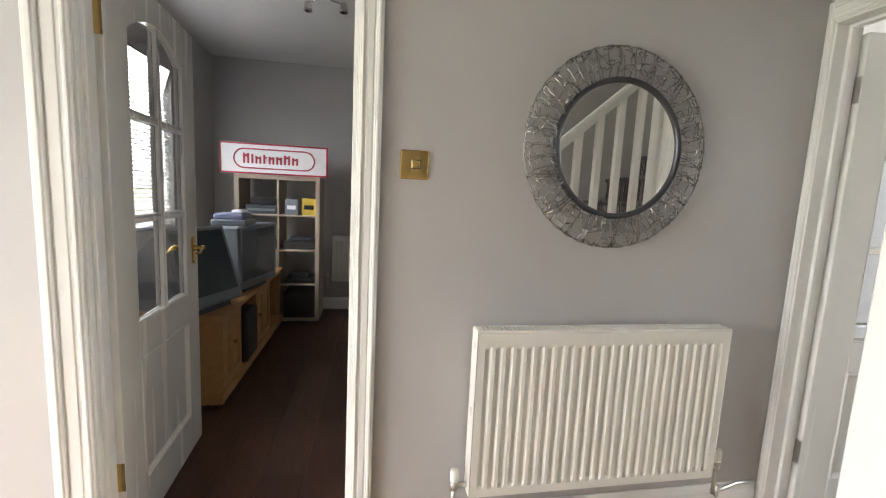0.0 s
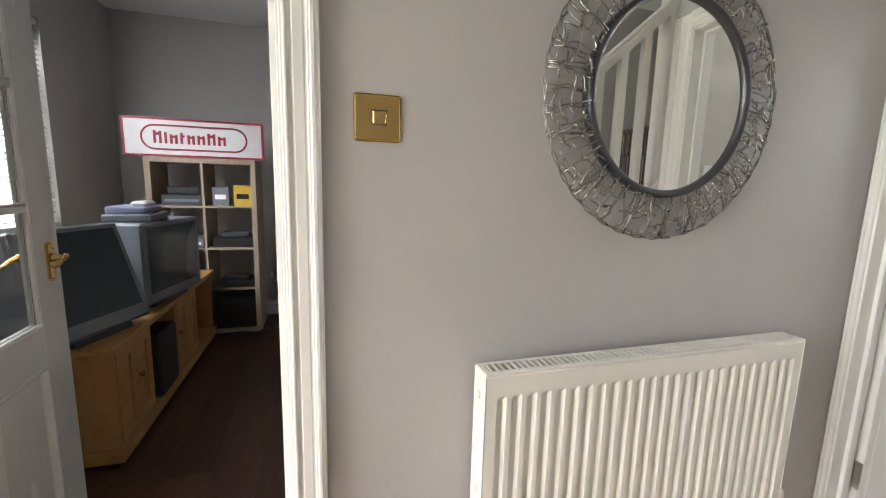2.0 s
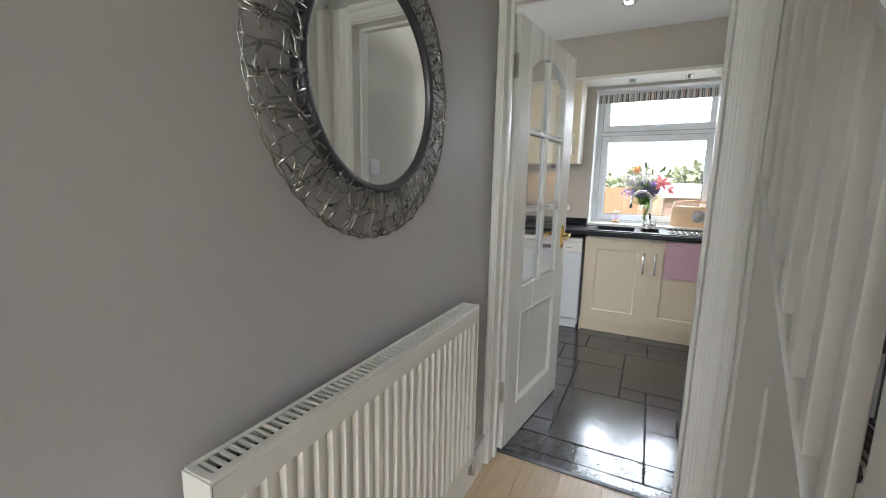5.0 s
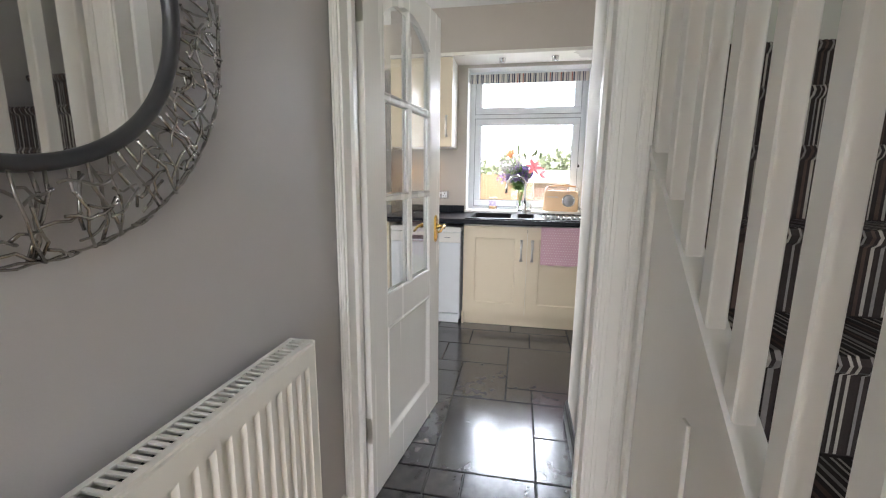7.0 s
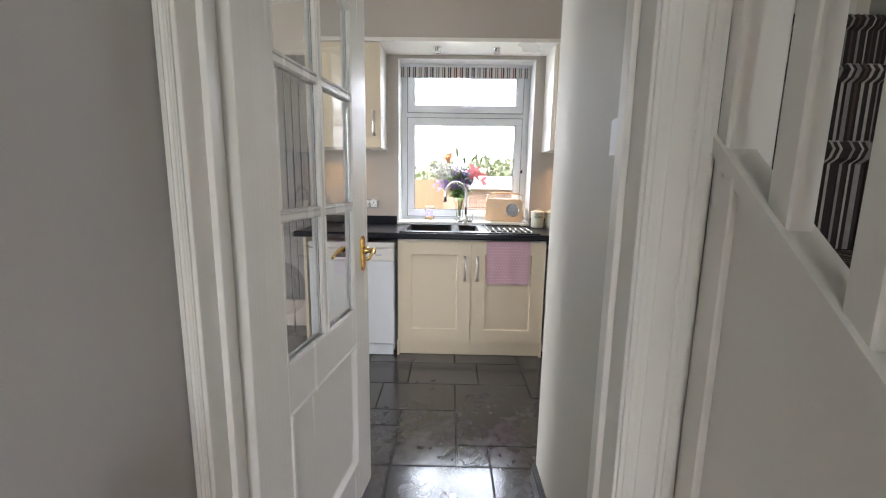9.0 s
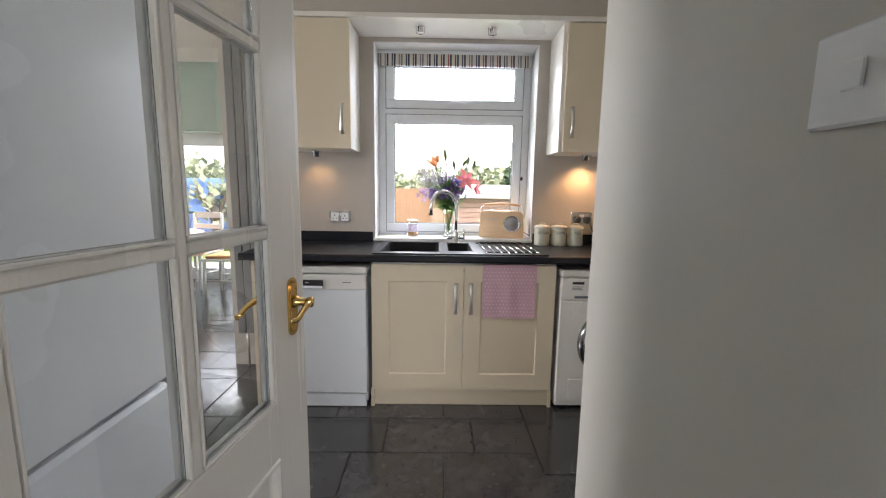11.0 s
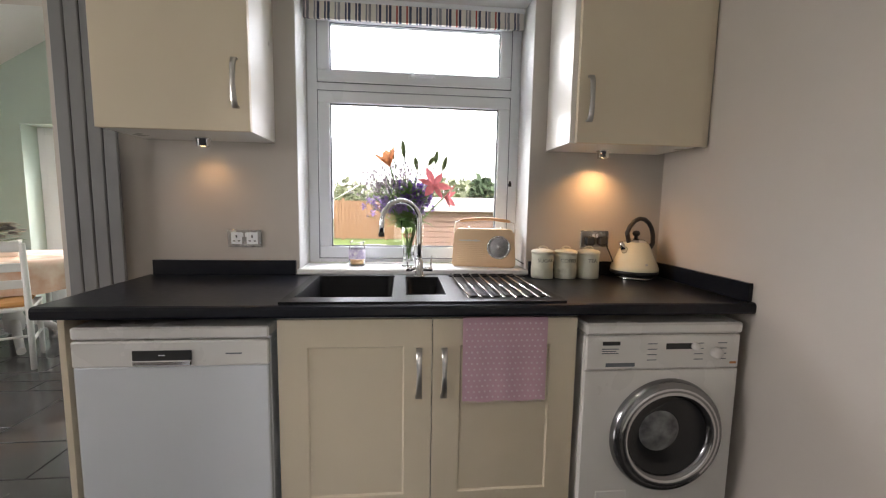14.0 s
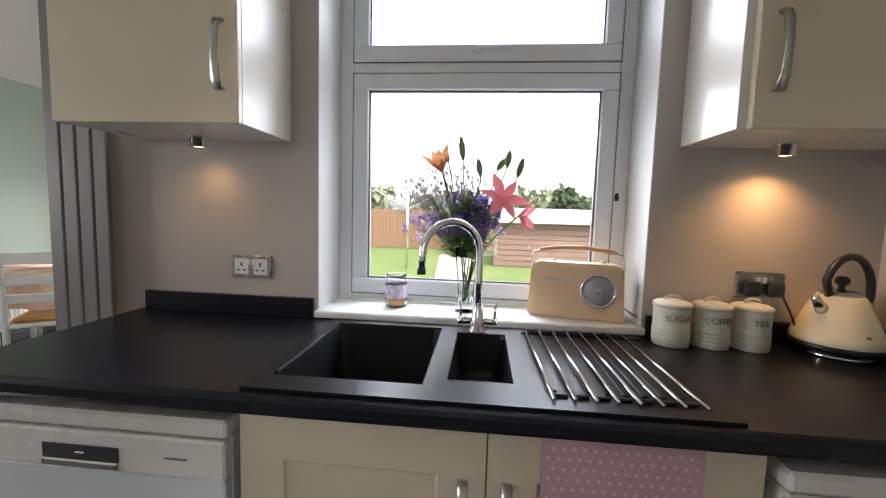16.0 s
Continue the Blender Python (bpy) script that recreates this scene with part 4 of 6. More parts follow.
for y in (WY0 + 0.05, WY1 - 0.05):
    bm = bmesh.new()
    lathe(bm, (WF + 0.05, y, 0.0), [(0, 0), (0.022, 0), (0.022, 0.012), (0.012, 0.016), (0.012, 0.05), (0, 0.05)], 12)
    part("foot", bm, black_plastic, wm)

# tea towel over the cupboard door
towel_pink = material("towel_pink", (0.70, 0.45, 0.53), (0.65, 0.41, 0.49), 14, 0.9, bump=0.5, bump_scale=260)
towel_dots = material("towel_dots", (0.84, 0.70, 0.74), (0.8, 0.67, 0.7), 20, 0.9)
towel = thing("tea_towel", (3.88, 0.70, 0.56), "pink tea towel with pale spots hanging over the cupboard door", "tea towel")


def towel_x(y, z):
    return 3.8835 - 0.0025 * math.sin((y - 0.55) * 55) * (0.86 - z) / 0.3 - 0.003 * (0.86 - z)


bm = bmesh.new()
ny, nz = 22, 12
for off in (0.0, 0.003):
    grid = []
    for j in range(nz + 1):
        z = 0.546 + (0.849 - 0.546) * j / nz
        row = []
        for i in range(ny + 1):
            y = 0.548 + 0.302 * i / ny - 0.006 * (1 - j / nz) * math.sin(i * 0.4)
            row.append(bm.verts.new((towel_x(y, z) + off, y, z + (0.004 * math.sin(i * 0.7) if j == 0 else 0))))
        grid.append(row)
    for j in range(nz):
        for i in range(ny):
            bm.faces.new((grid[j][i], grid[j][i + 1], grid[j + 1][i + 1], grid[j + 1][i])).smooth = True
box(bm, (3.8835, 0.549, 0.8475), (3.905, 0.849, 0.8505))
part("cloth", bm, towel_pink, towel)
bm = bmesh.new()
for j in range(14):
    for i in range(15):
        y, z = 0.563 + 0.0195 * i + (0.0097 if j % 2 else 0), 0.562 + 0.0205 * j
        if y < 0.842:
            c = [bm.verts.new((towel_x(y, z) - 0.0012, y + 0.0042 * math.cos(a), z + 0.0042 * math.sin(a))) for a in [k * math.pi / 3 for k in range(6)]]
            bm.faces.new(c)
tagged(part("spot_print", bm, towel_dots, towel, "pale printed spots"), kind="stuff")
bm = bmesh.new()
for i in range(60):
    y = 0.552 + 0.294 * i / 60
    x = towel_x(y, 0.546)
    tube(bm, [(x + 0.001, y, 0.552), (x + 0.0005, y + 0.001, 0.541 + 0.003 * math.sin(i * 1.9))], 0.0008, 4)
part("fringe", bm, towel_dots, towel)


# wall cabinets
def wall_cabinet(y0, y1, hy, label, end):
    cab = thing("wall_cabinet", (4.3, (y0 + y1) / 2, 1.49), label, "cupboard", group="kitchen wall cupboards")
    part("carcass", boxes(((4.172, y0 + 0.001, 1.496), (BACK_X - 0.001, y1 + end, 2.225)), bevel=0.001), cream_side, cab)
    door = part("door", boxes(((4.15, y0, 1.494), (4.17, y1, 2.222)), bevel=0.002), cream_unit, cab)
    bow_handle(door, 4.15, hy, 1.574, 1.757)
    return cab


wall_cabinet(1.628, 2.17, 1.675, "cream wall cupboard beside the window and radiator", -0.001)
wall_cabinet(-0.175, 0.366, 0.32, "cream wall cupboard beside the window and side wall", 0.02)
solid("filler_strip", boxes(((4.165, RIGHT_Y + 0.001, 1.496), (4.183, -0.177, 2.225))), cream_unit, "cream filler strip beside the wall cupboard", "panel")
pel = thing("pelmet_bridge", (4.3, 1.0, 2.226), "cream boxed bulkhead over the window and cupboards", "bulkhead")
part("board", boxes(((4.14, RIGHT_Y + 0.001, 2.226), (BACK_X - 0.001, 2.17, 2.252)), bevel=0.001), cream_side, pel)
part("casing", boxes(((4.152, RIGHT_Y + 0.001, 2.252), (BACK_X - 0.001, 2.165, TOP - 0.001))), kitchen_paint, pel, "taupe painted boxing")

warm_glow = lamp_glow("warm_glow", (1.0, 0.72, 0.36), 14.0)


def spot(name, x, y, z, watts, label, group):
    """A short chrome cylinder spotlight under a board, with its lamp."""
    s = thing(name, (x, y, z), label, "spotlight", group=group)
    bm = bmesh.new()
    lathe(bm, (x, y, z), [(0.0, 0.0), (0.03, 0.0), (0.03, -0.006), (0.026, -0.008), (0.026, -0.034), (0.0225, -0.036), (0.0225, -0.03), (0, -0.03)], 24)
    part("can", bm, chrome, s)
    bm = bmesh.new()
    lathe(bm, (x, y, z), [(0.0, -0.032), (0.0215, -0.032), (0.0215, -0.031), (0, -0.031)], 20)
    part("lens", bm, warm_glow if watts else upvc, s, "glowing warm lens" if watts else "")
    if watts:
        lamp = new(name + "_lamp", bpy.data.lights.new(name + "_lamp", "SPOT"))
        lamp.data.energy, lamp.data.color, lamp.data.spot_size, lamp.data.spot_blend, lamp.data.shadow_soft_size = watts, (1.0, 0.56, 0.22), radians(140), 0.9, 0.02
        lamp.matrix_basis = look((x, y, z - 0.037), (x + 0.02, y, z - 1))
    return s


spot("cupboard_spotlight", 4.36, 1.895, 1.496, 1.4, "small chrome spotlight glowing under the wall cupboard", "under-cupboard lights")
spot("cupboard_spotlight", 4.36, 0.145, 1.496, 8.0, "small chrome spotlight glowing warm under the wall cupboard", "under-cupboard lights")
spot("bulkhead_spotlight", 4.27, 1.225, 2.226, 0, "small chrome spotlight under the window bulkhead", "bulkhead lights")
spot("bulkhead_spotlight", 4.27, 0.79, 2.226, 0, "small chrome spotlight under the window bulkhead", "bulkhead lights")
dl = thing("downlight", (3.575, 1.256, TOP), "recessed round white ceiling downlight", "downlight")
bm = bmesh.new()
lathe(bm, (3.575, 1.256, TOP), [(0.0, -0.002), (0.03, -0.002), (0.033, -0.006), (0.045, -0.005), (0.047, 0.0)], 28)
part("bezel", bm, chrome, dl)
bm = bmesh.new()
lathe(bm, (3.575, 1.256, TOP), [(0.0, -0.0035), (0.029, -0.0035), (0.029, -0.0025), (0, -0.0025)], 24)
part("lens", bm, lamp_glow("downlight_glow", (1.0, 0.93, 0.8), 12.0), dl, "glowing lens")
for y in (1.256,):
    lamp = new("downlight_lamp", bpy.data.lights.new("downlight_lamp", "SPOT"))
    lamp.data.energy, lamp.data.color, lamp.data.spot_size, lamp.data.spot_blend, lamp.data.shadow_soft_size = 22, (1.0, 0.93, 0.84), radians(84), 0.7, 0.04
    lamp.matrix_basis = look((3.575, y, TOP - 0.02), (3.575, y, 0))

# ---- kitchen window ----
win = structure("window_1", boxes(((4.66, 0.462, 0.93), (4.72, 0.515, 2.198)), ((4.66, 1.482, 0.93), (4.72, 1.535, 2.198)), ((4.66, 0.515, 0.93), (4.72, 1.482, 0.975)), ((4.66, 0.515, 2.15), (4.72, 1.482, 2.198)), ((4.66, 0.515, 1.775), (4.72, 1.482, 1.835)), bevel=0.003), upvc, "white plastic double-glazed kitchen window", "window")


def sash(parent, y0, y1, z0, z1, w, x=4.65):
    bm = bmesh.new()
    for p, q in (((y0, z0), (y1, z0 + w)), ((y0, z1 - w), (y1, z1)), ((y0, z0 + w), (y0 + w, z1 - w)), ((y1 - w, z0 + w), (y1, z1 - w))):
        box(bm, (x, p[0], p[1]), (x + 0.06, q[0], q[1]), 0.004)
        box(bm, (x + 0.02, p[0] + (0.006 if p[0] > y0 + 0.02 else 0), p[1]), (x + 0.05, q[0], q[1]))
    s = part("sash", bm, upvc, parent)
    pane = part("pane", boxes(((x + 0.025, y0 + w - 0.004, z0 + w - 0.004), (x + 0.029, y1 - w + 0.004, z1 - w + 0.004))), clear_glass, s, "clear window glass")
    pane.visible_shadow = False
    bm = bmesh.new()
    a, b, c, d = y0 + w, y1 - w, z0 + w, z1 - w
    for p, q in (((a, c), (b, c + 0.006)), ((a, d - 0.006), (b, d)), ((a, c), (a + 0.006, d)), ((b - 0.006, c), (b, d))):
        box(bm, (x + 0.014, p[0], p[1]), (x + 0.0245, q[0], q[1]))
    # outer strips: the shadow gap between sash and frame, put in as grey colour
    for p, q in (((y0 - 0.004, z0 - 0.004), (y1 + 0.004, z0)), ((y0 - 0.004, z1), (y1 + 0.004, z1 + 0.004)), ((y0 - 0.004, z0), (y0, z1)), ((y1, z0), (y1 + 0.004, z1))):
        box(bm, (x + 0.006, p[0], p[1]), (x + 0.012, q[0], q[1]))
    part("gasket_and_gap_shade", bm, tv_grey, s, "grey rubber seal, and grey strips painting the sash's shadow gap")
    return s


low = sash(win, 0.515, 1.482, 0.955, 1.785, 0.058)
high = sash(win, 0.515, 1.482, 1.828, 2.168, 0.058)
for s, y, z in ((high, 1.02, 1.868),):
    bm = bmesh.new()
    box(bm, (4.638, y - 0.02, z - 0.012), (4.651, y + 0.02, z + 0.012), 0.003)
    tube(bm, [(4.636, y, z), (4.628, y - 0.01, z - 0.003), (4.624, y - 0.11, z - 0.008)], [0.008, 0.008, 0.006], 8)
    part("window_handle", bm, upvc, s, "white window handle")
sill = structure("window_sill", boxes(((4.425, 0.455, 0.905), (4.66, 1.542, 0.93)), bevel=0.005), white_paint, "white painted window sill above the worktop", "sill")
reveal = structure("trim_window_reveal", boxes(((4.4505, 0.4585, 0.93), (4.66, 0.4635, 2.2)), ((4.4505, 1.5335, 0.93), (4.66, 1.5385, 2.2)), ((4.4505, 0.4635, 2.1955), (4.66, 1.5335, 2.2))), white_paint, "white painted plaster window reveal", "trim")
# striped blind, drawn up
blind = thing("roman_blind", (4.6, 1.0, 2.1), "striped fabric blind drawn up at the window's top", "blind")
stripe_mats = [material("blind_cream", (0.72, 0.68, 0.62), (0.68, 0.64, 0.58), 30, 0.9, bump=0.3, bump_scale=300), material("blind_navy", (0.05, 0.06, 0.10), (0.06, 0.07, 0.12), 30, 0.9), material("blind_red", (0.38, 0.08, 0.07), (0.34, 0.07, 0.06), 30, 0.9), material("blind_grey", (0.28, 0.28, 0.30), (0.24, 0.24, 0.26), 30, 0.9)]
pick = random.Random(11)
y, strips = 0.475, {k: bmesh.new() for k in range(4)}
while y < 1.525:
    for k, w in ((0, 0.022), (pick.choice((1, 3)), 0.012), (0, 0.006), (pick.choice((2, 3, 1)), 0.008)):
        e = min(y + w, 1.53)
        box(strips[k], (4.597, y, 2.098), (4.61, e, 2.19))
        box(strips[k], (4.590, y, 2.096), (4.597, e, 2.125))
        y = e
        if y >= 1.53:
            break
for k, nm in enumerate(("fabric", "navy_stripes", "red_stripes", "grey_stripes")):
    tagged(part(nm, strips[k], stripe_mats[k], blind), kind="stuff")
part("head_rail", boxes(((4.59, 0.468, 2.175), (4.63, 1.53, 2.197)), bevel=0.003), upvc, blind)
cord = thing("blind_cord", (4.64, 0.505, 1.35), "thin white blind cord with a dark toggle", "cord")
bm = bmesh.new()
tube(bm, [(4.635, 0.5, 2.17), (4.638, 0.503, 1.7), (4.637, 0.506, 1.36)], 0.0016, 6)
part("line", bm, upvc, cord)
bm = bmesh.new()
lathe(bm, (4.637, 0.506, 1.34), [(0, -0.006), (0.008, -0.004), (0.009, 0.008), (0.005, 0.022), (0, 0.024)], 12)
part("toggle", bm, black_plastic, cord)


# ---- things on the sill and worktop ----
socket_steel = material("socket_steel", (0.42, 0.41, 0.39), (0.36, 0.35, 0.33), 20, 0.28, metal=1.0)


def socket(y0, y1, z0, z1, label, plugs):
    s = thing("wall_socket", (BACK_X, (y0 + y1) / 2, z0), label, "socket", group="kitchen sockets")
    x = BACK_X
    part("plate", boxes(((x - 0.006, y0, z0), (x, y1, z1)), bevel=0.002), socket_steel, s)
    zc, w = (z0 + z1) / 2, y1 - y0
    for yc in (y0 + w * 0.27, y1 - w * 0.27):
        if plugs:
            bm = boxes(((x - 0.034, yc - 0.024, zc - 0.032), (x - 0.006, yc + 0.024, zc + 0.012)), bevel=0.007)
            part("plug", bm, black_plastic, s, "black mains plug")
        else:
            part("insert", boxes(((x - 0.0068, yc - 0.024, zc - 0.027), (x - 0.006, yc + 0.024, zc + 0.027))), upvc, s, "white plastic insert")
            bm = bmesh.new()
            for dy, dz, a, b in ((0, 0.008, 0.003, 0.006), (-0.011, -0.012, 0.0045, 0.0025), (0.011, -0.012, 0.0045, 0.0025)):
                box(bm, (x - 0.0075, yc + dy - a, zc + dz - b), (x - 0.006, yc + dy + a, zc + dz + b))
            part("pin_holes", bm, slot_dark, s)
    for yc in (y0 + w * 0.44, y1 - w * 0.44):
        part("rocker", boxes(((x - 0.0095, yc - 0.006, zc + 0.006), (x - 0.006, yc + 0.006, zc + 0.024)), bevel=0.001), upvc, s)


socket(1.70, 1.848, 1.03, 1.108, "brushed steel double socket on the kitchen wall", False)
socket(0.047, 0.193, 1.042, 1.122, "brushed steel double socket with two black plugs", True)

jar = thing("candle_jar", (4.575, 1.29, 0.93), "glass jar with an orange candle and lilac label", "jar")
JX, JY = 4.56, 1.285
bm = bmesh.new()
lathe(bm, (JX, JY, 0.93), [(0, 0), (0.036, 0), (0.04, 0.005), (0.04, 0.085), (0.034, 0.098), (0.034, 0.112), (0.037, 0.115), (0.037, 0.119), (0.032, 0.119), (0.031, 0.1), (0.037, 0.083), (0.037, 0.006), (0, 0.006)], 28)
part("glass", bm, thin_glass, jar)
bm = bmesh.new()
lathe(bm, (JX, JY, 0.93), [(0, 0.007), (0.0355, 0.007), (0.0355, 0.03), (0, 0.03)], 24)
part("wax", bm, material("wax_orange", (0.82, 0.55, 0.28), (0.78, 0.50, 0.24), 10, 0.5), jar, "orange candle wax")
bm = bmesh.new()
lathe(bm, (JX, JY, 0.93), [(0.0405, 0.034), (0.0405, 0.082)], 28)
part("label", bm, material("lilac_label", (0.45, 0.34, 0.60), (0.88, 0.84, 0.88), 60, 0.6), jar, "lilac patterned paper label")

# radio
radio = thing("radio", (4.56, 0.65, 0.93), "cream retro radio with a carrying handle on the sill", "radio")
rm = pose(4.545, 0.652, 0.931, 0, 0, -13)
cream_plastic = material("cream_plastic", (0.72, 0.52, 0.33), (0.69, 0.49, 0.305), 5, 0.35)
tan_leather = material("tan_leather", (0.62, 0.36, 0.19), (0.55, 0.31, 0.16), 18, 0.5, bump=0.3, bump_scale=120)
W, Hh, D = 0.158, 0.188, 0.045
bm = bmesh.new()
prof = []
for cy, cz, a0, r in ((W - 0.03, Hh - 0.03, 0, 0.03), (-W + 0.03, Hh - 0.03, 90, 0.03), (-W + 0.018, 0.018, 180, 0.018), (W - 0.018, 0.018, 270, 0.018)):
    for k in range(6):
        a = radians(a0 + 18 * k)
        y, z = cy + r * math.cos(a), cz + r * math.sin(a)
        prof.append((y * (1 - 0.07 * z / Hh), z))
prism(bm, prof, "x", -D, D)
bmesh.ops.bevel(bm, geom=[e for e in bm.edges if abs(e.verts[0].co.x - e.verts[1].co.x) < 1e-6], offset=0.006, segments=2, affect="EDGES")
body = part("case", place(bm, rm), cream_plastic, radio)
bm = bmesh.new()
for k in range(10):
    box(bm, (-D - 0.0015, -0.01 - 0.0, 0.025 + 0.0095 * k), (-D + 0.002, 0.135, 0.03 + 0.0095 * k), 0.0008)
part("grille_slats", place(bm, rm), cream_plastic, body)
part("badge", place(boxes(((-D - 0.002, 0.02, 0.128), (-D + 0.002, 0.12, 0.134)), ((-D - 0.0022, 0.035, 0.126), (-D + 0.002, 0.045, 0.137)), ((-D - 0.0022, 0.07, 0.126), (-D + 0.002, 0.08, 0.137))), rm), satin_steel, body)
bm = bmesh.new()
lathe(bm, (-D, -0.073, 0.1), [(0.058, 0.003), (0.058, -0.004), (0.054, -0.006), (0.048, -0.004), (0.047, 0.0)], 40, "x")
dial = part("dial_ring", place(bm, rm), chrome, body)
bm = bmesh.new()
lathe(bm, (-D, -0.073, 0.1), [(0, -0.002), (0.048, -0.002), (0.048, 0.001)], 40, "x")
lathe(bm, (-D, -0.073, 0.1), [(0, -0.009), (0.008, -0.009), (0.01, -0.002)], 20, "x")
part("speaker_mesh", place(bm, rm), material("speaker_grey", (0.40, 0.40, 0.41), (0.27, 0.27, 0.28), 160, 0.4), dial, "grey perforated speaker")
for y in (0.075, -0.085):
    bm = bmesh.new()
    lathe(bm, (0.0, y, Hh), [(0, 0.0), (0.008, 0.0), (0.008, 0.008), (0, 0.009)], 14)
    part("knob", place(bm, rm), chrome, body)
bm = bmesh.new()
pts = [(0, 0.125 - 0.25 * k / 10, Hh + 0.038 + 0.012 * math.sin(math.pi * k / 10)) for k in range(11)]
tube(bm, pts, [0.008 if 0 < k < 10 else 0.006 for k in range(11)], 8)
grip = part("carry_grip", place(bm, rm), tan_leather, radio, "tan leather carrying grip")
for s in (1, -1):
    bm = bmesh.new()
    tube(bm, [(0, s * 0.12, Hh + 0.038), (0, s * 0.147, Hh + 0.03), (0, s * 0.152, Hh - 0.01), (0, s * 0.15, Hh - 0.045)], 0.0026, 6)
    box(bm, (-0.008, s * 0.146 - 0.005, Hh - 0.055), (0.008, s * 0.146 + 0.007, Hh - 0.035), 0.002)
    part("bracket", place(bm, rm), chrome, grip)
bm = bmesh.new()
tube(bm, [(4.58, 0.50, 0.975), (4.5, 0.47, 0.955), (4.43, 0.44, 0.94), (4.42, 0.40, 0.91), (4.41, 0.36, 0.906)], 0.0025, 6)
part("power_cord", bm, black_plastic, radio, "black mains cord")

# storage tins
tin_green = material("tin_sage", (0.60, 0.60, 0.50), (0.56, 0.56, 0.46), 10, 0.4)
lid_cream = material("tin_lid", (0.70, 0.66, 0.56), (0.66, 0.62, 0.52), 10, 0.35)
letter_grey = material("letter_grey", (0.22, 0.23, 0.20), (0.2, 0.21, 0.18), 10, 0.6)


def tin(y, word):
    c = thing("storage_tin", (4.375, y, WT), f"sage green enamel storage tin lettered {word}", "storage tin", group="tea coffee sugar tins")
    prof = [(0, 0.0), (0.049, 0.0), (0.051, 0.004)]
    for k in range(4):
        prof += [(0.0505, 0.012 + 0.011 * k), (0.0525, 0.0165 + 0.011 * k), (0.0505, 0.021 + 0.011 * k)]
    prof += [(0.0505, 0.1), (0.0515, 0.118), (0.0, 0.118)]
    bm = bmesh.new()
    lathe(bm, (4.375, y, WT), prof, 36)
    bodym = part("body", bm, tin_green, c)
    bm = bmesh.new()
    lathe(bm, (4.375, y, WT), [(0.0, 0.138), (0.02, 0.1365), (0.045, 0.131), (0.053, 0.126), (0.054, 0.117), (0.051, 0.116)], 36)
    lid = part("lid", bm, lid_cream, c, "cream domed lid")
    bm = bmesh.new()
    tube(bm, [(4.375, y + 0.022 * math.cos(a), WT + 0.134 + 0.014 * math.sin(a)) for a in [math.pi * k / 8 for k in range(9)]], 0.004, 6)
    part("lid_handle", bm, lid_cream, lid)
    cu = bpy.data.curves.new("word", "FONT")
    cu.body, cu.size, cu.extrude, cu.align_x = word, 0.024, 0.0008, "CENTER"
    txt = bpy.data.objects.new("word", cu)
    me = bpy.data.meshes.new_from_object(txt)
    bpy.data.objects.remove(txt)
    for v in me.vertices:
        a = v.co.x / 0.051
        r = 0.0513 + v.co.z
        v.co = (4.375 - r * math.cos(a), y - r * math.sin(a), WT + 0.078 + v.co.y)
    me.materials.append(letter_grey)
    ob = new("lettering", me)
    ob.parent = bodym
    return c


tin(0.405, "SUGAR")
tin(0.293, "COFFEE")
tin(0.182, "TEA")

# kettle
KX, KY = 4.365, -0.045
kettle = thing("kettle", (KX, KY, WT), "cream pyramid electric kettle on its black base", "kettle")
bm = bmesh.new()
lathe(bm, (KX, KY, WT), [(0, 0), (0.08, 0), (0.085, 0.004), (0.085, 0.014), (0.078, 0.02), (0, 0.02)], 36)
part("power_base", bm, black_plastic, kettle, "black power base with a chrome edge")
bm = bmesh.new()
lathe(bm, (KX, KY, WT), [(0.0855, 0.003), (0.088, 0.006), (0.0855, 0.011)], 36)
part("base_trim", bm, chrome, kettle)
bm = bmesh.new()
lathe(bm, (KX, KY, WT), [(0.06, 0.021), (0.103, 0.023), (0.108, 0.03), (0.107, 0.04), (0.1, 0.045)], 40)
part("skirt", bm, black_plastic, kettle)
bm = bmesh.new()
lathe(bm, (KX, KY, WT), [(0.1065, 0.041), (0.108, 0.048), (0.103, 0.062), (0.088, 0.1), (0.07, 0.142), (0.056, 0.168), (0.05, 0.174), (0.046, 0.174)], 44)
kb = part("body", bm, material("kettle_cream", (0.74, 0.68, 0.50), (0.72, 0.66, 0.48), 6, 0.2, coat=0.4), kettle)
bm = bmesh.new()
lathe(bm, (KX, KY, WT), [(0.0, 0.192), (0.02, 0.191), (0.04, 0.184), (0.049, 0.176), (0.049, 0.172)], 32)
lid = part("lid", bm, chrome, kettle, "chrome domed lid")
bm = bmesh.new()
lathe(bm, (KX, KY, WT), [(0.008, 0.19), (0.008, 0.2), (0.016, 0.206), (0.018, 0.216), (0.012, 0.226), (0, 0.228)], 20)
part("lid_knob", bm, black_plastic, lid)
bm = bmesh.new()
hm = [(0, -0.07, 0.115), (0, -0.086, 0.128)] + [(0, 0.088 * math.cos(a) - 0.024, 0.176 + 0.108 * math.sin(a)) for a in [radians(186 - 20.5 * k) for k in range(9)]] + [(0, 0.042, 0.172)]
tube(bm, [(KX - p[1] * 0.35, KY + p[1], WT + p[2]) for p in hm][::1], [0.012, 0.012] + [0.0108] * 9 + [0.011], 10)
part("handle", bm, black_plastic, kettle, "black looped handle")
bm = bmesh.new()
sd = Vector((-0.35, 0.94, 0)).normalized()
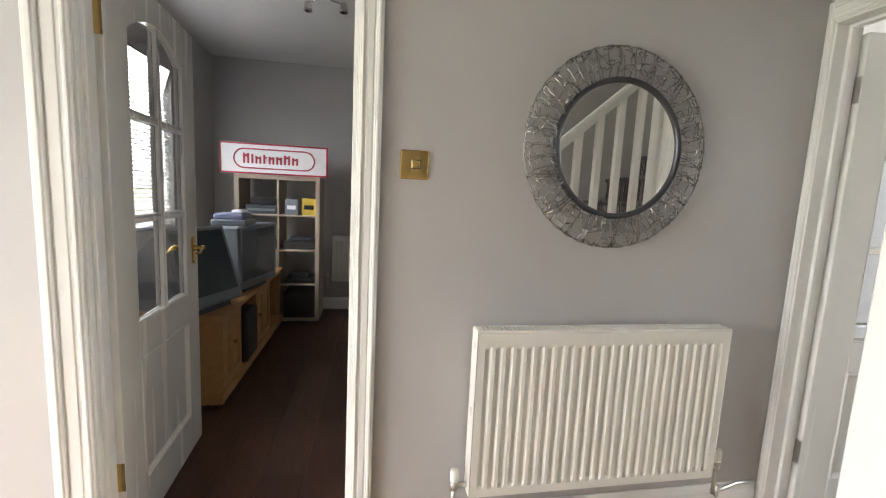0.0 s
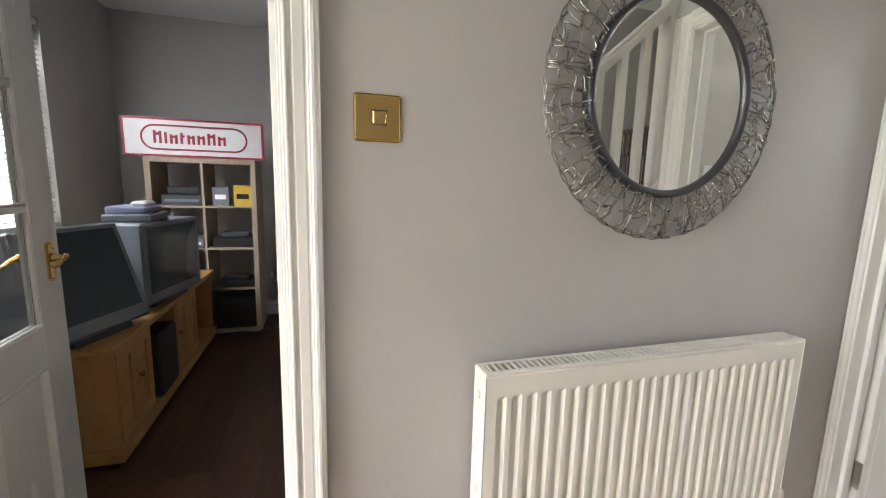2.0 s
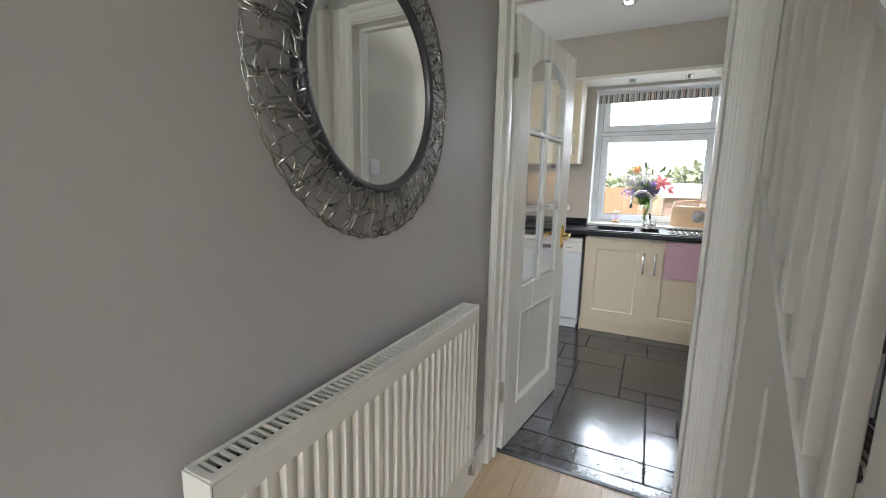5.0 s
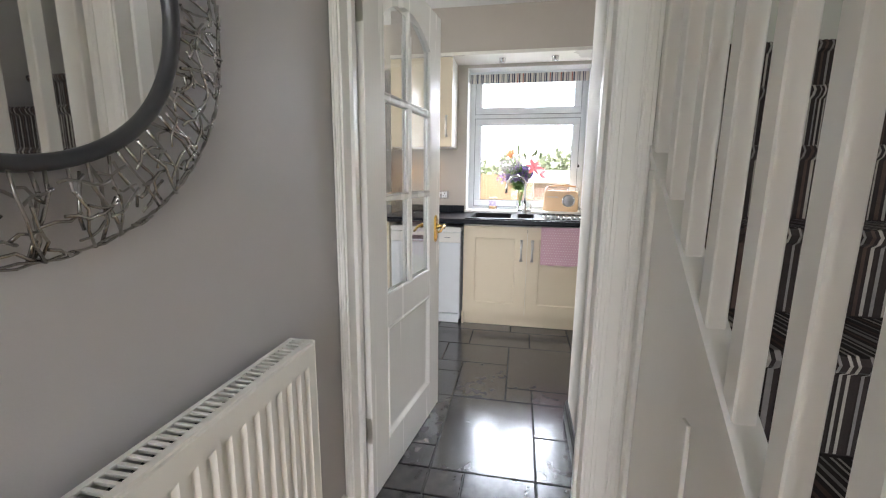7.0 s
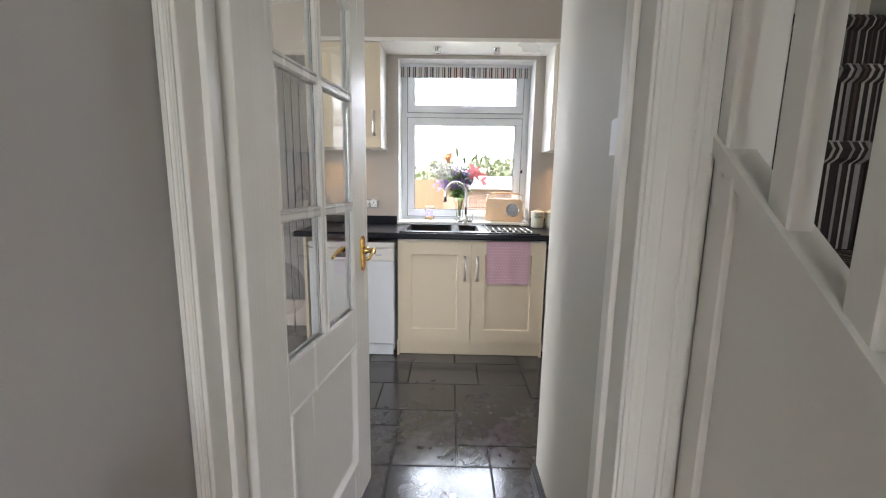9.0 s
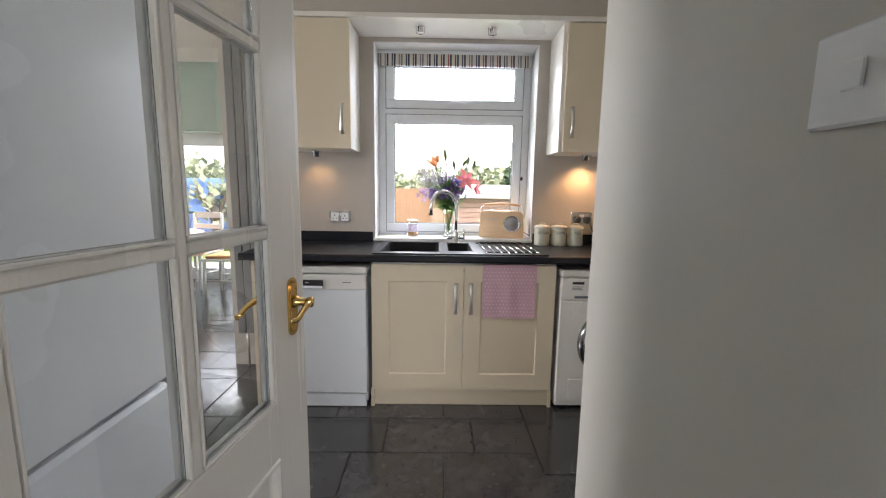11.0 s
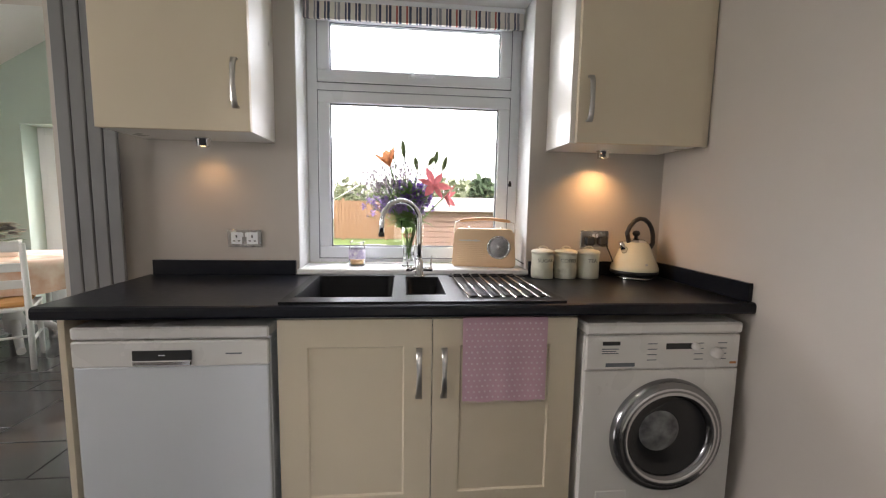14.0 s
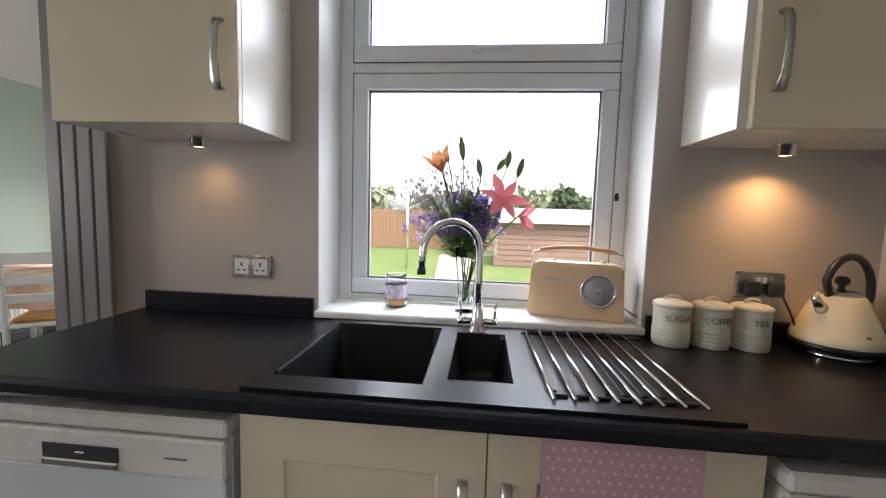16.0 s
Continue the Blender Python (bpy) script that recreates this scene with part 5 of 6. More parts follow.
for w in (1,):
    p0, p1, p2 = Vector((KX, KY, WT + 0.128)) + sd * 0.062, Vector((KX, KY, WT + 0.155)) + sd * 0.088, Vector((KX, KY, WT + 0.176)) + sd * 0.102
    tube(bm, [p0, p1, p2], [0.019, 0.0125, 0.009], 12)
part("spout", bm, chrome, kb, "chrome pouring beak")
part("maker_mark", boxes(((KX - 0.099, KY - 0.006, WT + 0.064), (KX - 0.094, KY + 0.004, WT + 0.08))), satin_steel, kb)
bm = bmesh.new()
tube(bm, [(4.41, 0.08, 1.06), (4.39, 0.06, 1.0), (4.395, 0.04, 0.955), (4.41, 0.02, 0.93), (4.425, 0.0, 0.915), (4.4, -0.03, 0.912)], 0.0032, 6)
part("power_cord", bm, black_plastic, kettle, "black mains cord")

# vase of lilies
VX, VY = 4.535, 1.03
vase = thing("flower_vase", (VX, VY, 0.93), "tall clear glass vase holding lilies and mixed flowers", "vase")
bm = bmesh.new()
lathe(bm, (VX, VY, 0.93), [(0, 0.0), (0.036, 0.0), (0.036, 0.012), (0.026, 0.03), (0.029, 0.09), (0.037, 0.16), (0.047, 0.24), (0.0445, 0.24), (0.034, 0.16), (0.026, 0.09), (0.022, 0.035), (0, 0.03)], 28)
part("glass", bm, thin_glass, vase)
leafy = material("leaf_green", (0.10, 0.22, 0.05), (0.16, 0.30, 0.08), 30, 0.5)
def let_through(m, share):
    """Thin petals and leaves: part of the light passes to the far side."""
    n, l = m.node_tree.nodes, m.node_tree.links
    p, back, mix = n["Principled BSDF"], n.new("ShaderNodeBsdfTranslucent"), n.new("ShaderNodeMixShader")
    l.new(p.inputs["Base Color"].links[0].from_socket, back.inputs["Color"])
    mix.inputs[0].default_value = share
    l.new(p.outputs[0], mix.inputs[1])
    l.new(back.outputs[0], mix.inputs[2])
    l.new(mix.outputs[0], n["Material Output"].inputs["Surface"])
    return m


leafy = let_through(leafy, 0.4)
bloom = {k: let_through(material("bloom_" + k, c, tuple(v * 0.75 for v in c), 60, 0.6), 0.3) for k, c in (("orange", (0.80, 0.36, 0.16)), ("pink", (0.72, 0.20, 0.21)), ("lilac", (0.44, 0.32, 0.62)), ("purple", (0.22, 0.13, 0.42)), ("white", (0.44, 0.37, 0.42)), ("bud", (0.26, 0.33, 0.16)))}
rr = random.Random(3)


def spread(p):
    """Opens the bunch out above the rim."""
    return (p[0], VY + (p[1] - VY) * 1.25, 1.14 + (p[2] - 1.14) * 1.55)


def petal(bm, base, way, length, wide, curl=0.25, across=None):
    d = Vector(way).normalized()
    s = (across or d.cross(Vector((0, 0, 1)) if abs(d.z) < 0.9 else Vector((1, 0, 0)))).normalized()
    n = s.cross(d)
    rows = []
    for k, w in enumerate((0.15, 0.75, 1.0, 0.7, 0.06)):
        f = k / 4
        c = Vector(base) + d * length * f - n * curl * length * f * f
        rows.append((bm.verts.new(c - s * wide * w / 2), bm.verts.new(c - n * wide * 0.12 * w), bm.verts.new(c + s * wide * w / 2)))
    for a, b in zip(rows, rows[1:]):
        for j in (0, 1):
            bm.faces.new((a[j], a[j + 1], b[j + 1], b[j])).smooth = True


stems = bmesh.new()
TOPZ = 0.93 + 0.19


def stem_to(p, r=0.0022):
    low = [] if r < 0.0015 else [(VX + rr.uniform(-0.012, 0.012), VY + rr.uniform(-0.012, 0.012), 0.965)]
    bm = bmesh.new() if low else stems
    tube(bm, low + [(VX + rr.uniform(-0.02, 0.02), VY + (p[1] - VY) * 0.2, TOPZ), ((VX + p[0]) / 2, (VY * 0.45 + p[1] * 0.55), (TOPZ + p[2]) / 2), p], r, 5)
    if low:
        part("stem", bm, leafy, vase, "green stem")


def lily(p, way, kind, size, opened):
    p = spread(p)
    size = size * 1.45
    stem_to(p, 0.0028)
    bm = bmesh.new()
    d = Vector(way).normalized()
    s = d.cross(Vector((0.3, 0.2, 1))).normalized()
    n = s.cross(d)
    for k in range(6):
        a = math.pi * k / 3 + 0.3
        e = s * math.cos(a) + n * math.sin(a)
        petal(bm, p, d * (1.1 - opened) + e * opened, size * (1 if k % 2 else 0.9), size * (0.46 if k % 2 else 0.36), -0.35 * opened, d.cross(e))
    part("lily", bm, bloom[kind], vase, f"{kind} lily flower")


def bud(p, way, size, kind="bud"):
    p = spread(p)
    stem_to(p, 0.0022)
    bm = bmesh.new()
    d = Vector(way).normalized()
    tube(bm, [Vector(p) + d * size * f for f in (0, 0.25, 0.55, 0.85, 1)], [0.004, 0.0105, 0.0115, 0.007, 0.001], 7)
    part("lily_bud", bm, bloom[kind], vase, "closed green lily bud")


lily((VX - 0.02, VY + 0.075, 1.315), (-0.1, 0.35, 1), "orange", 0.07, 0.38)
lily((VX - 0.05, VY - 0.09, 1.26), (-0.75, -0.3, 0.4), "pink", 0.062, 0.75)
lily((VX - 0.02, VY - 0.135, 1.225), (-0.3, -0.9, -0.1), "pink", 0.058, 0.55)
for p, w, s in (((VX, VY + 0.02, 1.345), (0, 0.12, 1), 0.085), ((VX, VY - 0.1, 1.33), (0, -0.15, 1), 0.06), ((VX + 0.01, VY - 0.13, 1.31), (0, -0.25, 0.9), 0.07), ((VX - 0.01, VY - 0.03, 1.31), (0, 0.2, 1), 0.06), ((VX + 0.02, VY - 0.075, 1.325), (0, -0.45, 0.7), 0.05), ((VX, VY + 0.06, 1.34), (0, 0.4, 1), 0.05)):
    bud(p, w, s)
for kind, count, cy, cz, sy, sz, size in (("lilac", 120, 0.035, 1.20, 0.085, 0.022, 0.021), ("purple", 110, -0.015, 1.235, 0.06, 0.04, 0.017), ("white", 300, 0.065, 1.262, 0.095, 0.05, 0.0095)):
    bm = bmesh.new()
    for k in range(count):
        c = spread((VX + rr.gauss(0, 0.025), VY + cy + rr.gauss(0, sy * 0.6), cz + rr.gauss(0, sz * 0.6)))
        for j in range(5):
            a = 2 * math.pi * j / 5 + k
            petal(bm, c, (-0.5 + rr.uniform(-0.2, 0.2), math.cos(a), math.sin(a)), size, size * 0.8, 0.1)
        if k % 3 == 0:
            stem_to(c, 0.0011)
    tagged(part("filler_blossom", bm, bloom[kind], vase, f"{kind} small flower heads"), kind="stuff")
tagged(part("fine_stalk", stems, leafy, vase, "thin green stalks"), kind="stuff")
bm = bmesh.new()
for k in range(90):
    a, h = rr.uniform(0, 6.28), rr.uniform(1.15, 1.33)
    petal(bm, (VX + 0.02 * math.cos(a), VY + 0.03 * math.sin(a), h - 0.02), (math.cos(a) * 0.6 - 0.1, math.sin(a), rr.uniform(-0.1, 0.7)), rr.uniform(0.05, 0.11), rr.uniform(0.014, 0.026), 0.3)
for y1, z1 in ((-0.19, -0.02), (-0.17, 0.05), (0.12, 0.02)):
    petal(bm, (VX, VY, 1.16), (-0.2, y1, z1 + 0.06), 0.17, 0.012, 0.35)
tagged(part("leaves", bm, leafy, vase, "long green leaves"), kind="stuff")

# tall grey radiator beside the dining opening
vr = thing("column_radiator", (4.42, 2.43, 0.25), "tall grey flat-panel vertical radiator on the wall", "radiator")
grey_enamel = material("grey_enamel", (0.20, 0.20, 0.205), (0.17, 0.17, 0.175), 4, 0.35)
for k in range(4):
    y = 2.255 + 0.0585 * k
    part("column", boxes(((4.395, y, 0.25), (4.412, y + 0.053, 2.2)), bevel=0.004), grey_enamel, vr)
for z in (0.32, 2.12):
    bm = bmesh.new()
    tube(bm, [(4.42, 2.25, z), (4.42, 2.49, z)], 0.014, 10)
    for y in (2.29, 2.45):
        tube(bm, [(4.42, y, z), (4.449, y, z)], 0.008, 8)
    part("header", bm, grey_enamel, vr)
part("valve", tube(bmesh.new(), [(4.42, 2.43, 0.3), (4.42, 2.43, 0.0)], 0.009, 8), satin_steel, vr)

# fridge freezer behind the open door
fr = thing("fridge_freezer", (2.33, 2.07, 0.0), "tall white fridge freezer behind the open kitchen door", "fridge")
part("cabinet", boxes(((2.04, 1.83, 0.02), (2.635, 2.4, 1.78)), bevel=0.006), appliance_white, fr)
part("door", boxes(((2.04, 1.77, 0.78), (2.635, 1.827, 1.775)), bevel=0.01), appliance_white, fr)
part("door", boxes(((2.04, 1.77, 0.06), (2.635, 1.827, 0.772)), bevel=0.01), appliance_white, fr)
part("kick_plate", boxes(((2.05, 1.8, 0.0), (2.625, 1.829, 0.055))), tv_grey, fr)


# ---- lounge ----
stand = thing("tv_stand", (-0.97, 3.4, 0.0), "long pine television stand with cupboard doors", "tv stand")
SX0_, SXF = -1.25, -0.735
part("top", boxes(((SX0_, 2.64, 0.53), (SXF + 0.02, 4.3, 0.56)), bevel=0.005), pine, stand)
part("base", boxes(((SX0_ + 0.01, 2.66, 0.03), (SXF + 0.012, 4.28, 0.1)), bevel=0.004), pine, stand)
for y in (2.665, 3.04, 3.42, 3.83, 4.255):
    part("upright", boxes(((SX0_ + 0.02, y, 0.1), (SXF, y + 0.022, 0.53)), bevel=0.002), pine, stand)
part("back", boxes(((SX0_ + 0.02, 2.687, 0.1), (SX0_ + 0.03, 4.255, 0.53))), pine, stand)
for y0, y1 in ((2.69, 2.86), (2.865, 3.038), (3.445, 3.63), (3.635, 3.828)):
    d = part("door", boxes(((SXF - 0.018, y0, 0.108), (SXF - 0.006, y1, 0.525)), ((SXF - 0.006, y0, 0.108), (SXF + 0.004, y0 + 0.04, 0.525)), ((SXF - 0.006, y1 - 0.04, 0.108), (SXF + 0.004, y1, 0.525)), ((SXF - 0.006, y0 + 0.04, 0.108), (SXF + 0.004, y1 - 0.04, 0.16)), ((SXF - 0.006, y0 + 0.04, 0.475), (SXF + 0.004, y1 - 0.04, 0.525))), pine, stand)
    if y0 in (2.865, 3.445):
        bm = bmesh.new()
        lathe(bm, (SXF + 0.004, y0 + 0.02, 0.34), [(0, 0.022), (0.012, 0.02), (0.014, 0.012), (0.006, 0.006), (0.008, 0)], 14, "x")
        part("knob", bm, brass, d, "brass knob")
bm = bmesh.new()
for y in (2.7, 4.22):
    for x in (SX0_ + 0.05, SXF - 0.04):
        lathe(bm, (x, y, 0), [(0, 0), (0.025, 0), (0.025, 0.03), (0, 0.03)], 10)
part("castors", bm, black_plastic, stand)
solid("speaker", boxes(((-1.1, 3.1, 0.1), (-0.71, 3.36, 0.45)), bevel=0.012), black_plastic, "black speaker box standing in the television stand", "speaker")


def crt(name, y0, y1, z0, z1, m, depth, label, screen_mat, case, front=0.06):
    """A tube television facing +x: bezel, bulged screen and a tapering back."""
    tv = thing(name, m.translation, label, "television", group="tube televisions")
    h, w = z1 - z0, y1 - y0
    bm = bmesh.new()
    box(bm, (-front, -w / 2, 0), (0, w / 2, h), 0.012)
    part("bezel", place(bm, m), case, tv)
    bm = bmesh.new()
    a = [bm.verts.new((-front, y, z)) for y, z in ((-w / 2 + 0.015, 0.015), (w / 2 - 0.015, 0.015), (w / 2 - 0.015, h - 0.015), (-w / 2 + 0.015, h - 0.015))]
    b = [bm.verts.new((-depth, y, z)) for y, z in ((-w * 0.28, 0.04), (w * 0.28, 0.04), (w * 0.28, h * 0.72), (-w * 0.28, h * 0.72))]
    bm.faces.new(a)
    bm.faces.new(b[::-1])
    for k in range(4):
        bm.faces.new((a[k], a[(k + 1) % 4], b[(k + 1) % 4], b[k]))
    part("back_shell", place(bm, m), case, tv)
    bm = bmesh.new()
    n = 8
    sw, sh, zc = w * 0.43, h * 0.40, h * 0.54
    grid = [[bm.verts.new((0.001 + 0.006 * (1 - (2 * i / n - 1) ** 2) * (1 - (2 * j / n - 1) ** 2), sw * (2 * i / n - 1), zc + sh * (2 * j / n - 1))) for i in range(n + 1)] for j in range(n + 1)]
    for j in range(n):
        for i in range(n):
            bm.faces.new((grid[j][i], grid[j][i + 1], grid[j + 1][i + 1], grid[j + 1][i])).smooth = True
    part("screen", place(bm, m), screen_mat, tv, "dark glass tube screen")
    part("foot", place(boxes(((-depth * 0.6, -w * 0.3, -0.03), (-0.03, w * 0.3, 0.004)), bevel=0.004), m), black_plastic, tv)
    return tv


crt("television", 2.55, 3.03, 0.6, 1.08, pose(-0.785, 2.80, 0.597, 0, -18, -20), 0.42, "grey tube television tilted back on the stand", screen_glass, tv_grey)
crt("television", 3.2, 3.76, 0.56, 1.0, pose(-0.705, 3.41, 0.592, 0, 0, -12), 0.42, "grey tube television standing on the pine stand", screen_glass, tv_grey, 0.2)
con = thing("games_console", (-0.86, 3.36, 1.033), "grey games console with a pale controller on the television", "games console")
part("case", boxes(((-0.97, 3.22, 1.033), (-0.75, 3.5, 1.075)), bevel=0.008), tv_grey, con)
part("upper_case", boxes(((-0.96, 3.24, 1.075), (-0.77, 3.46, 1.115)), bevel=0.01), material("console_blue", (0.20, 0.22, 0.34), (0.17, 0.19, 0.30), 10, 0.4), con, "blue-grey upper case")
part("controller", boxes(((-0.86, 3.28, 1.115), (-0.78, 3.42, 1.14)), bevel=0.012), upvc, con, "white game controller")

shelf = thing("shelf_unit", (-0.755, 4.55, 0.0), "light oak cube shelf unit, half full, on the floor", "shelf")
QX0, QX1, QY0, QY1, QH = -1.16, -0.39, 4.36, 4.74, 1.43
for x in (QX0, QX1 - 0.038):
    part("side", boxes(((x, QY0, 0.0), (x + 0.038, QY1, QH)), bevel=0.001), light_oak, shelf)
for z in (0.0, QH - 0.038):
    part("board", boxes(((QX0 + 0.038, QY0, z), (QX1 - 0.038, QY1, z + 0.038)), bevel=0.001), light_oak, shelf)
mid = (QX0 + QX1) / 2
part("divider", boxes(((mid - 0.008, QY0 + 0.002, 0.038), (mid + 0.008, QY1, QH - 0.038))), light_oak, shelf)
cell = (QH - 0.076) / 4
for k in (1, 2, 3):
    z = 0.038 + cell * k
    for a, b in ((QX0 + 0.038, mid - 0.008), (mid + 0.008, QX1 - 0.038)):
        part("shelf_board", boxes(((a, QY0 + 0.003, z - 0.008), (b, QY1, z + 0.008))), light_oak, shelf)
L = [0.038] + [0.038 + cell * k + 0.008 for k in (1, 2, 3)]


def boxed(name, lo, hi, mat, label, cat, bevel=0.006, trim=None):
    t = thing(name, ((lo[0] + hi[0]) / 2, (lo[1] + hi[1]) / 2, lo[2]), label, cat)
    part("case", boxes((lo, hi), bevel=bevel), mat, t)
    if trim:
        part("front_strip", boxes(((lo[0] + 0.02, lo[1] - 0.002, lo[2] + (hi[2] - lo[2]) * 0.35), (hi[0] - 0.02, lo[1] + 0.002, lo[2] + (hi[2] - lo[2]) * 0.6))), trim, t)
    return t


dark_blue = material("dark_blue_case", (0.035, 0.045, 0.06), (0.03, 0.04, 0.05), 10, 0.4)
boxed("console", (-1.07, 4.38, L[3]), (-0.79, 4.66, L[3] + 0.085), dark_blue, "dark blue console case on the shelf", "console", trim=tv_grey)
boxed("console", (-1.03, 4.40, L[3] + 0.087), (-0.81, 4.64, L[3] + 0.15), black_plastic, "black console stacked on another on the shelf", "console")
boxed("game_box", (-0.72, 4.40, L[3]), (-0.6, 4.44, L[3] + 0.15), tv_grey, "grey boxed game standing on the shelf", "box", 0.002, upvc)
yb = boxed("game_box", (-0.56, 4.39, L[3]), (-0.43, 4.43, L[3] + 0.165), material("box_yellow", (0.62, 0.45, 0.06), (0.55, 0.38, 0.05), 20, 0.5), "yellow boxed game standing on the shelf", "box", 0.002, black_plastic)
boxed("console", (-0.73, 4.39, L[2]), (-0.43, 4.66, L[2] + 0.08), black_plastic, "black console with a row of ports on the shelf", "console", trim=slot_dark)
boxed("console", (-0.68, 4.42, L[2] + 0.082), (-0.47, 4.6, L[2] + 0.12), dark_blue, "small dark console stacked on another", "console")
boxed("console", (-1.05, 4.40, L[2]), (-0.8, 4.66, L[2] + 0.07), tv_grey, "grey console with a pale front on the shelf", "console", trim=upvc)
boxed("console", (-0.72, 4.38, L[1]), (-0.43, 4.66, L[1] + 0.05), black_plastic, "slim black console on the shelf", "console", trim=slot_dark)
boxed("console", (-0.66, 4.42, L[1] + 0.052), (-0.5, 4.6, L[1] + 0.09), black_plastic, "small black box stacked on the shelf", "console")
boxed("storage_box", (-0.73, 4.375, L[0]), (-0.42, 4.70, L[0] + 0.26), black_plastic, "black storage box in the lowest shelf", "box")
boxed("storage_box", (-1.08, 4.375, L[0]), (-0.79, 4.70, L[0] + 0.24), slot_dark, "black storage box in the lowest shelf", "box")
bm = bmesh.new()
tube(bm, [(-0.86, 4.33, 0.012), (-0.7, 4.3, 0.012), (-0.55, 4.32, 0.012), (-0.42, 4.28, 0.015), (-0.33, 4.32, 0.03), (-0.35, 4.4, 0.012)], 0.012, 7)
solid("cable_bundle", bm, black_plastic, "black cable lying on the lounge floor", "cable")

# sign on the shelf: white panel, red border, red ring and blocks
sign = thing("wall_sign", (-0.77, 4.36, QH), "white framed sign with a red rounded emblem on the shelf", "sign")
sign_white = material("sign_white", (0.80, 0.78, 0.80), (0.76, 0.74, 0.77), 5, 0.25)
sign_red = material("sign_red", (0.42, 0.03, 0.06), (0.38, 0.025, 0.05), 8, 0.35)
gx0, gx1, gz0, gz1, gy = -1.28, -0.32, QH + 0.004, QH + 0.285, 4.352
part("panel", boxes(((gx0 + 0.012, gy, gz0 + 0.012), (gx1 - 0.012, gy + 0.03, gz1 - 0.012))), sign_white, sign)
part("border", boxes(((gx0, gy - 0.006, gz0), (gx1, gy + 0.03, gz0 + 0.014)), ((gx0, gy - 0.006, gz1 - 0.014), (gx1, gy + 0.03, gz1)), ((gx0, gy - 0.006, gz0 + 0.014), (gx0 + 0.014, gy + 0.03, gz1 - 0.014)), ((gx1 - 0.014, gy - 0.006, gz0 + 0.014), (gx1, gy + 0.03, gz1 - 0.014))), sign_red, sign, "dark red border")
cx, cz, hw, hr = (gx0 + gx1) / 2, (gz0 + gz1) / 2, 0.27, 0.088
loop = [(cx + hw * s + hr * math.cos(radians(a)), gy - 0.001, cz + hr * math.sin(radians(a))) for s, rng_a in ((1, range(-90, 91, 15)), (-1, range(90, 271, 15))) for a in rng_a]
bm = bmesh.new()
tube(bm, loop, 0.0065, 6, closed=True)
part("emblem_ring", bm, sign_red, sign, "red rounded ring")
x = cx - 0.28
for w, h in ((0.055, 0.095), (0.018, 0.085), (0.052, 0.07), (0.03, 0.085), (0.05, 0.07), (0.052, 0.07), (0.055, 0.09), (0.055, 0.07)):
    z = cz - 0.045
    bm = boxes(((x, gy - 0.004, z), (x + min(w, 0.018), gy + 0.002, z + h)), bevel=0.003)
    if w > 0.04:
        box(bm, (x + w - 0.018, gy - 0.004, z), (x + w, gy + 0.002, z + h * 0.96), 0.003)
        box(bm, (x + 0.015, gy - 0.0035, z + h * 0.62), (x + w - 0.015, gy + 0.002, z + h * 0.86), 0.002)
    elif w > 0.02:
        box(bm, (x + 0.015, gy - 0.0035, z + h * 0.6), (x + w, gy + 0.002, z + h * 0.78), 0.002)
    part("emblem_block", bm, sign_red, sign, "red block")
    x += w + 0.0175

panel_radiator("lounge_radiator", -0.3, 0.9, 4.85, 0.33, 0.83, -1, "white ribbed panel radiator on the far lounge wall")
# window with a pale slatted blind
lw = structure("window_2", boxes(((-1.59, 2.752, 0.952), (-1.54, 2.8, 2.198)), ((-1.59, 3.9, 0.952), (-1.54, 3.948, 2.198)), ((-1.59, 2.8, 0.952), (-1.54, 3.9, 1.0)), ((-1.59, 2.8, 2.15), (-1.54, 3.9, 2.198)), ((-1.59, 3.33, 1.0), (-1.54, 3.37, 2.15))), upvc, "white plastic lounge window", "window")
for a, b in ((2.8, 3.33), (3.37, 3.9)):
    p = part("pane", boxes(((-1.57, a, 1.0), (-1.566, b, 2.15))), clear_glass, lw, "clear window glass")
    p.visible_shadow = False
vb = thing("venetian_blind", (-1.51, 3.35, 0.98), "pale slatted venetian blind over the lounge window", "blind")
blind_white = material("slat_white", (0.78, 0.78, 0.76), (0.74, 0.74, 0.72), 8, 0.5)
for k in range(38):
    z = 0.985 + 0.0305 * k
    bm = bmesh.new()
    prism(bm, [(-1.535, z + 0.009), (-1.533, z + 0.011), (-1.508, z - 0.009), (-1.51, z - 0.011)], "y", 2.765, 3.935)
    part("slat", bm, blind_white, vb)
part("head_rail", boxes(((-1.537, 2.76, 2.155), (-1.505, 3.94, 2.19)), bevel=0.002), blind_white, vb)
# ceiling spotlights
cl = thing("ceiling_light", (-0.25, 3.2, TOP), "chrome ceiling light with small adjustable spots", "ceiling light")
bm = bmesh.new()
lathe(bm, (-0.25, 3.2, TOP), [(0, -0.03), (0.05, -0.028), (0.07, 0.0)], 24)
part("rose", bm, chrome, cl)
for a in (20, 140, 260):
    x, y = -0.25 + 0.14 * math.cos(radians(a)), 3.2 + 0.14 * math.sin(radians(a))
    bm = bmesh.new()
    tube(bm, [(-0.25, 3.2, TOP - 0.025), ((x - 0.25) / 2, (y + 3.2) / 2, TOP - 0.04), (x, y, TOP - 0.045)], 0.006, 8)
    lathe(bm, (x, y, TOP - 0.045), [(0, 0.01), (0.02, 0.005), (0.03, -0.05), (0.026, -0.052), (0.018, -0.01), (0, -0.008)], 16)
    part("spot_head", bm, chrome, cl)


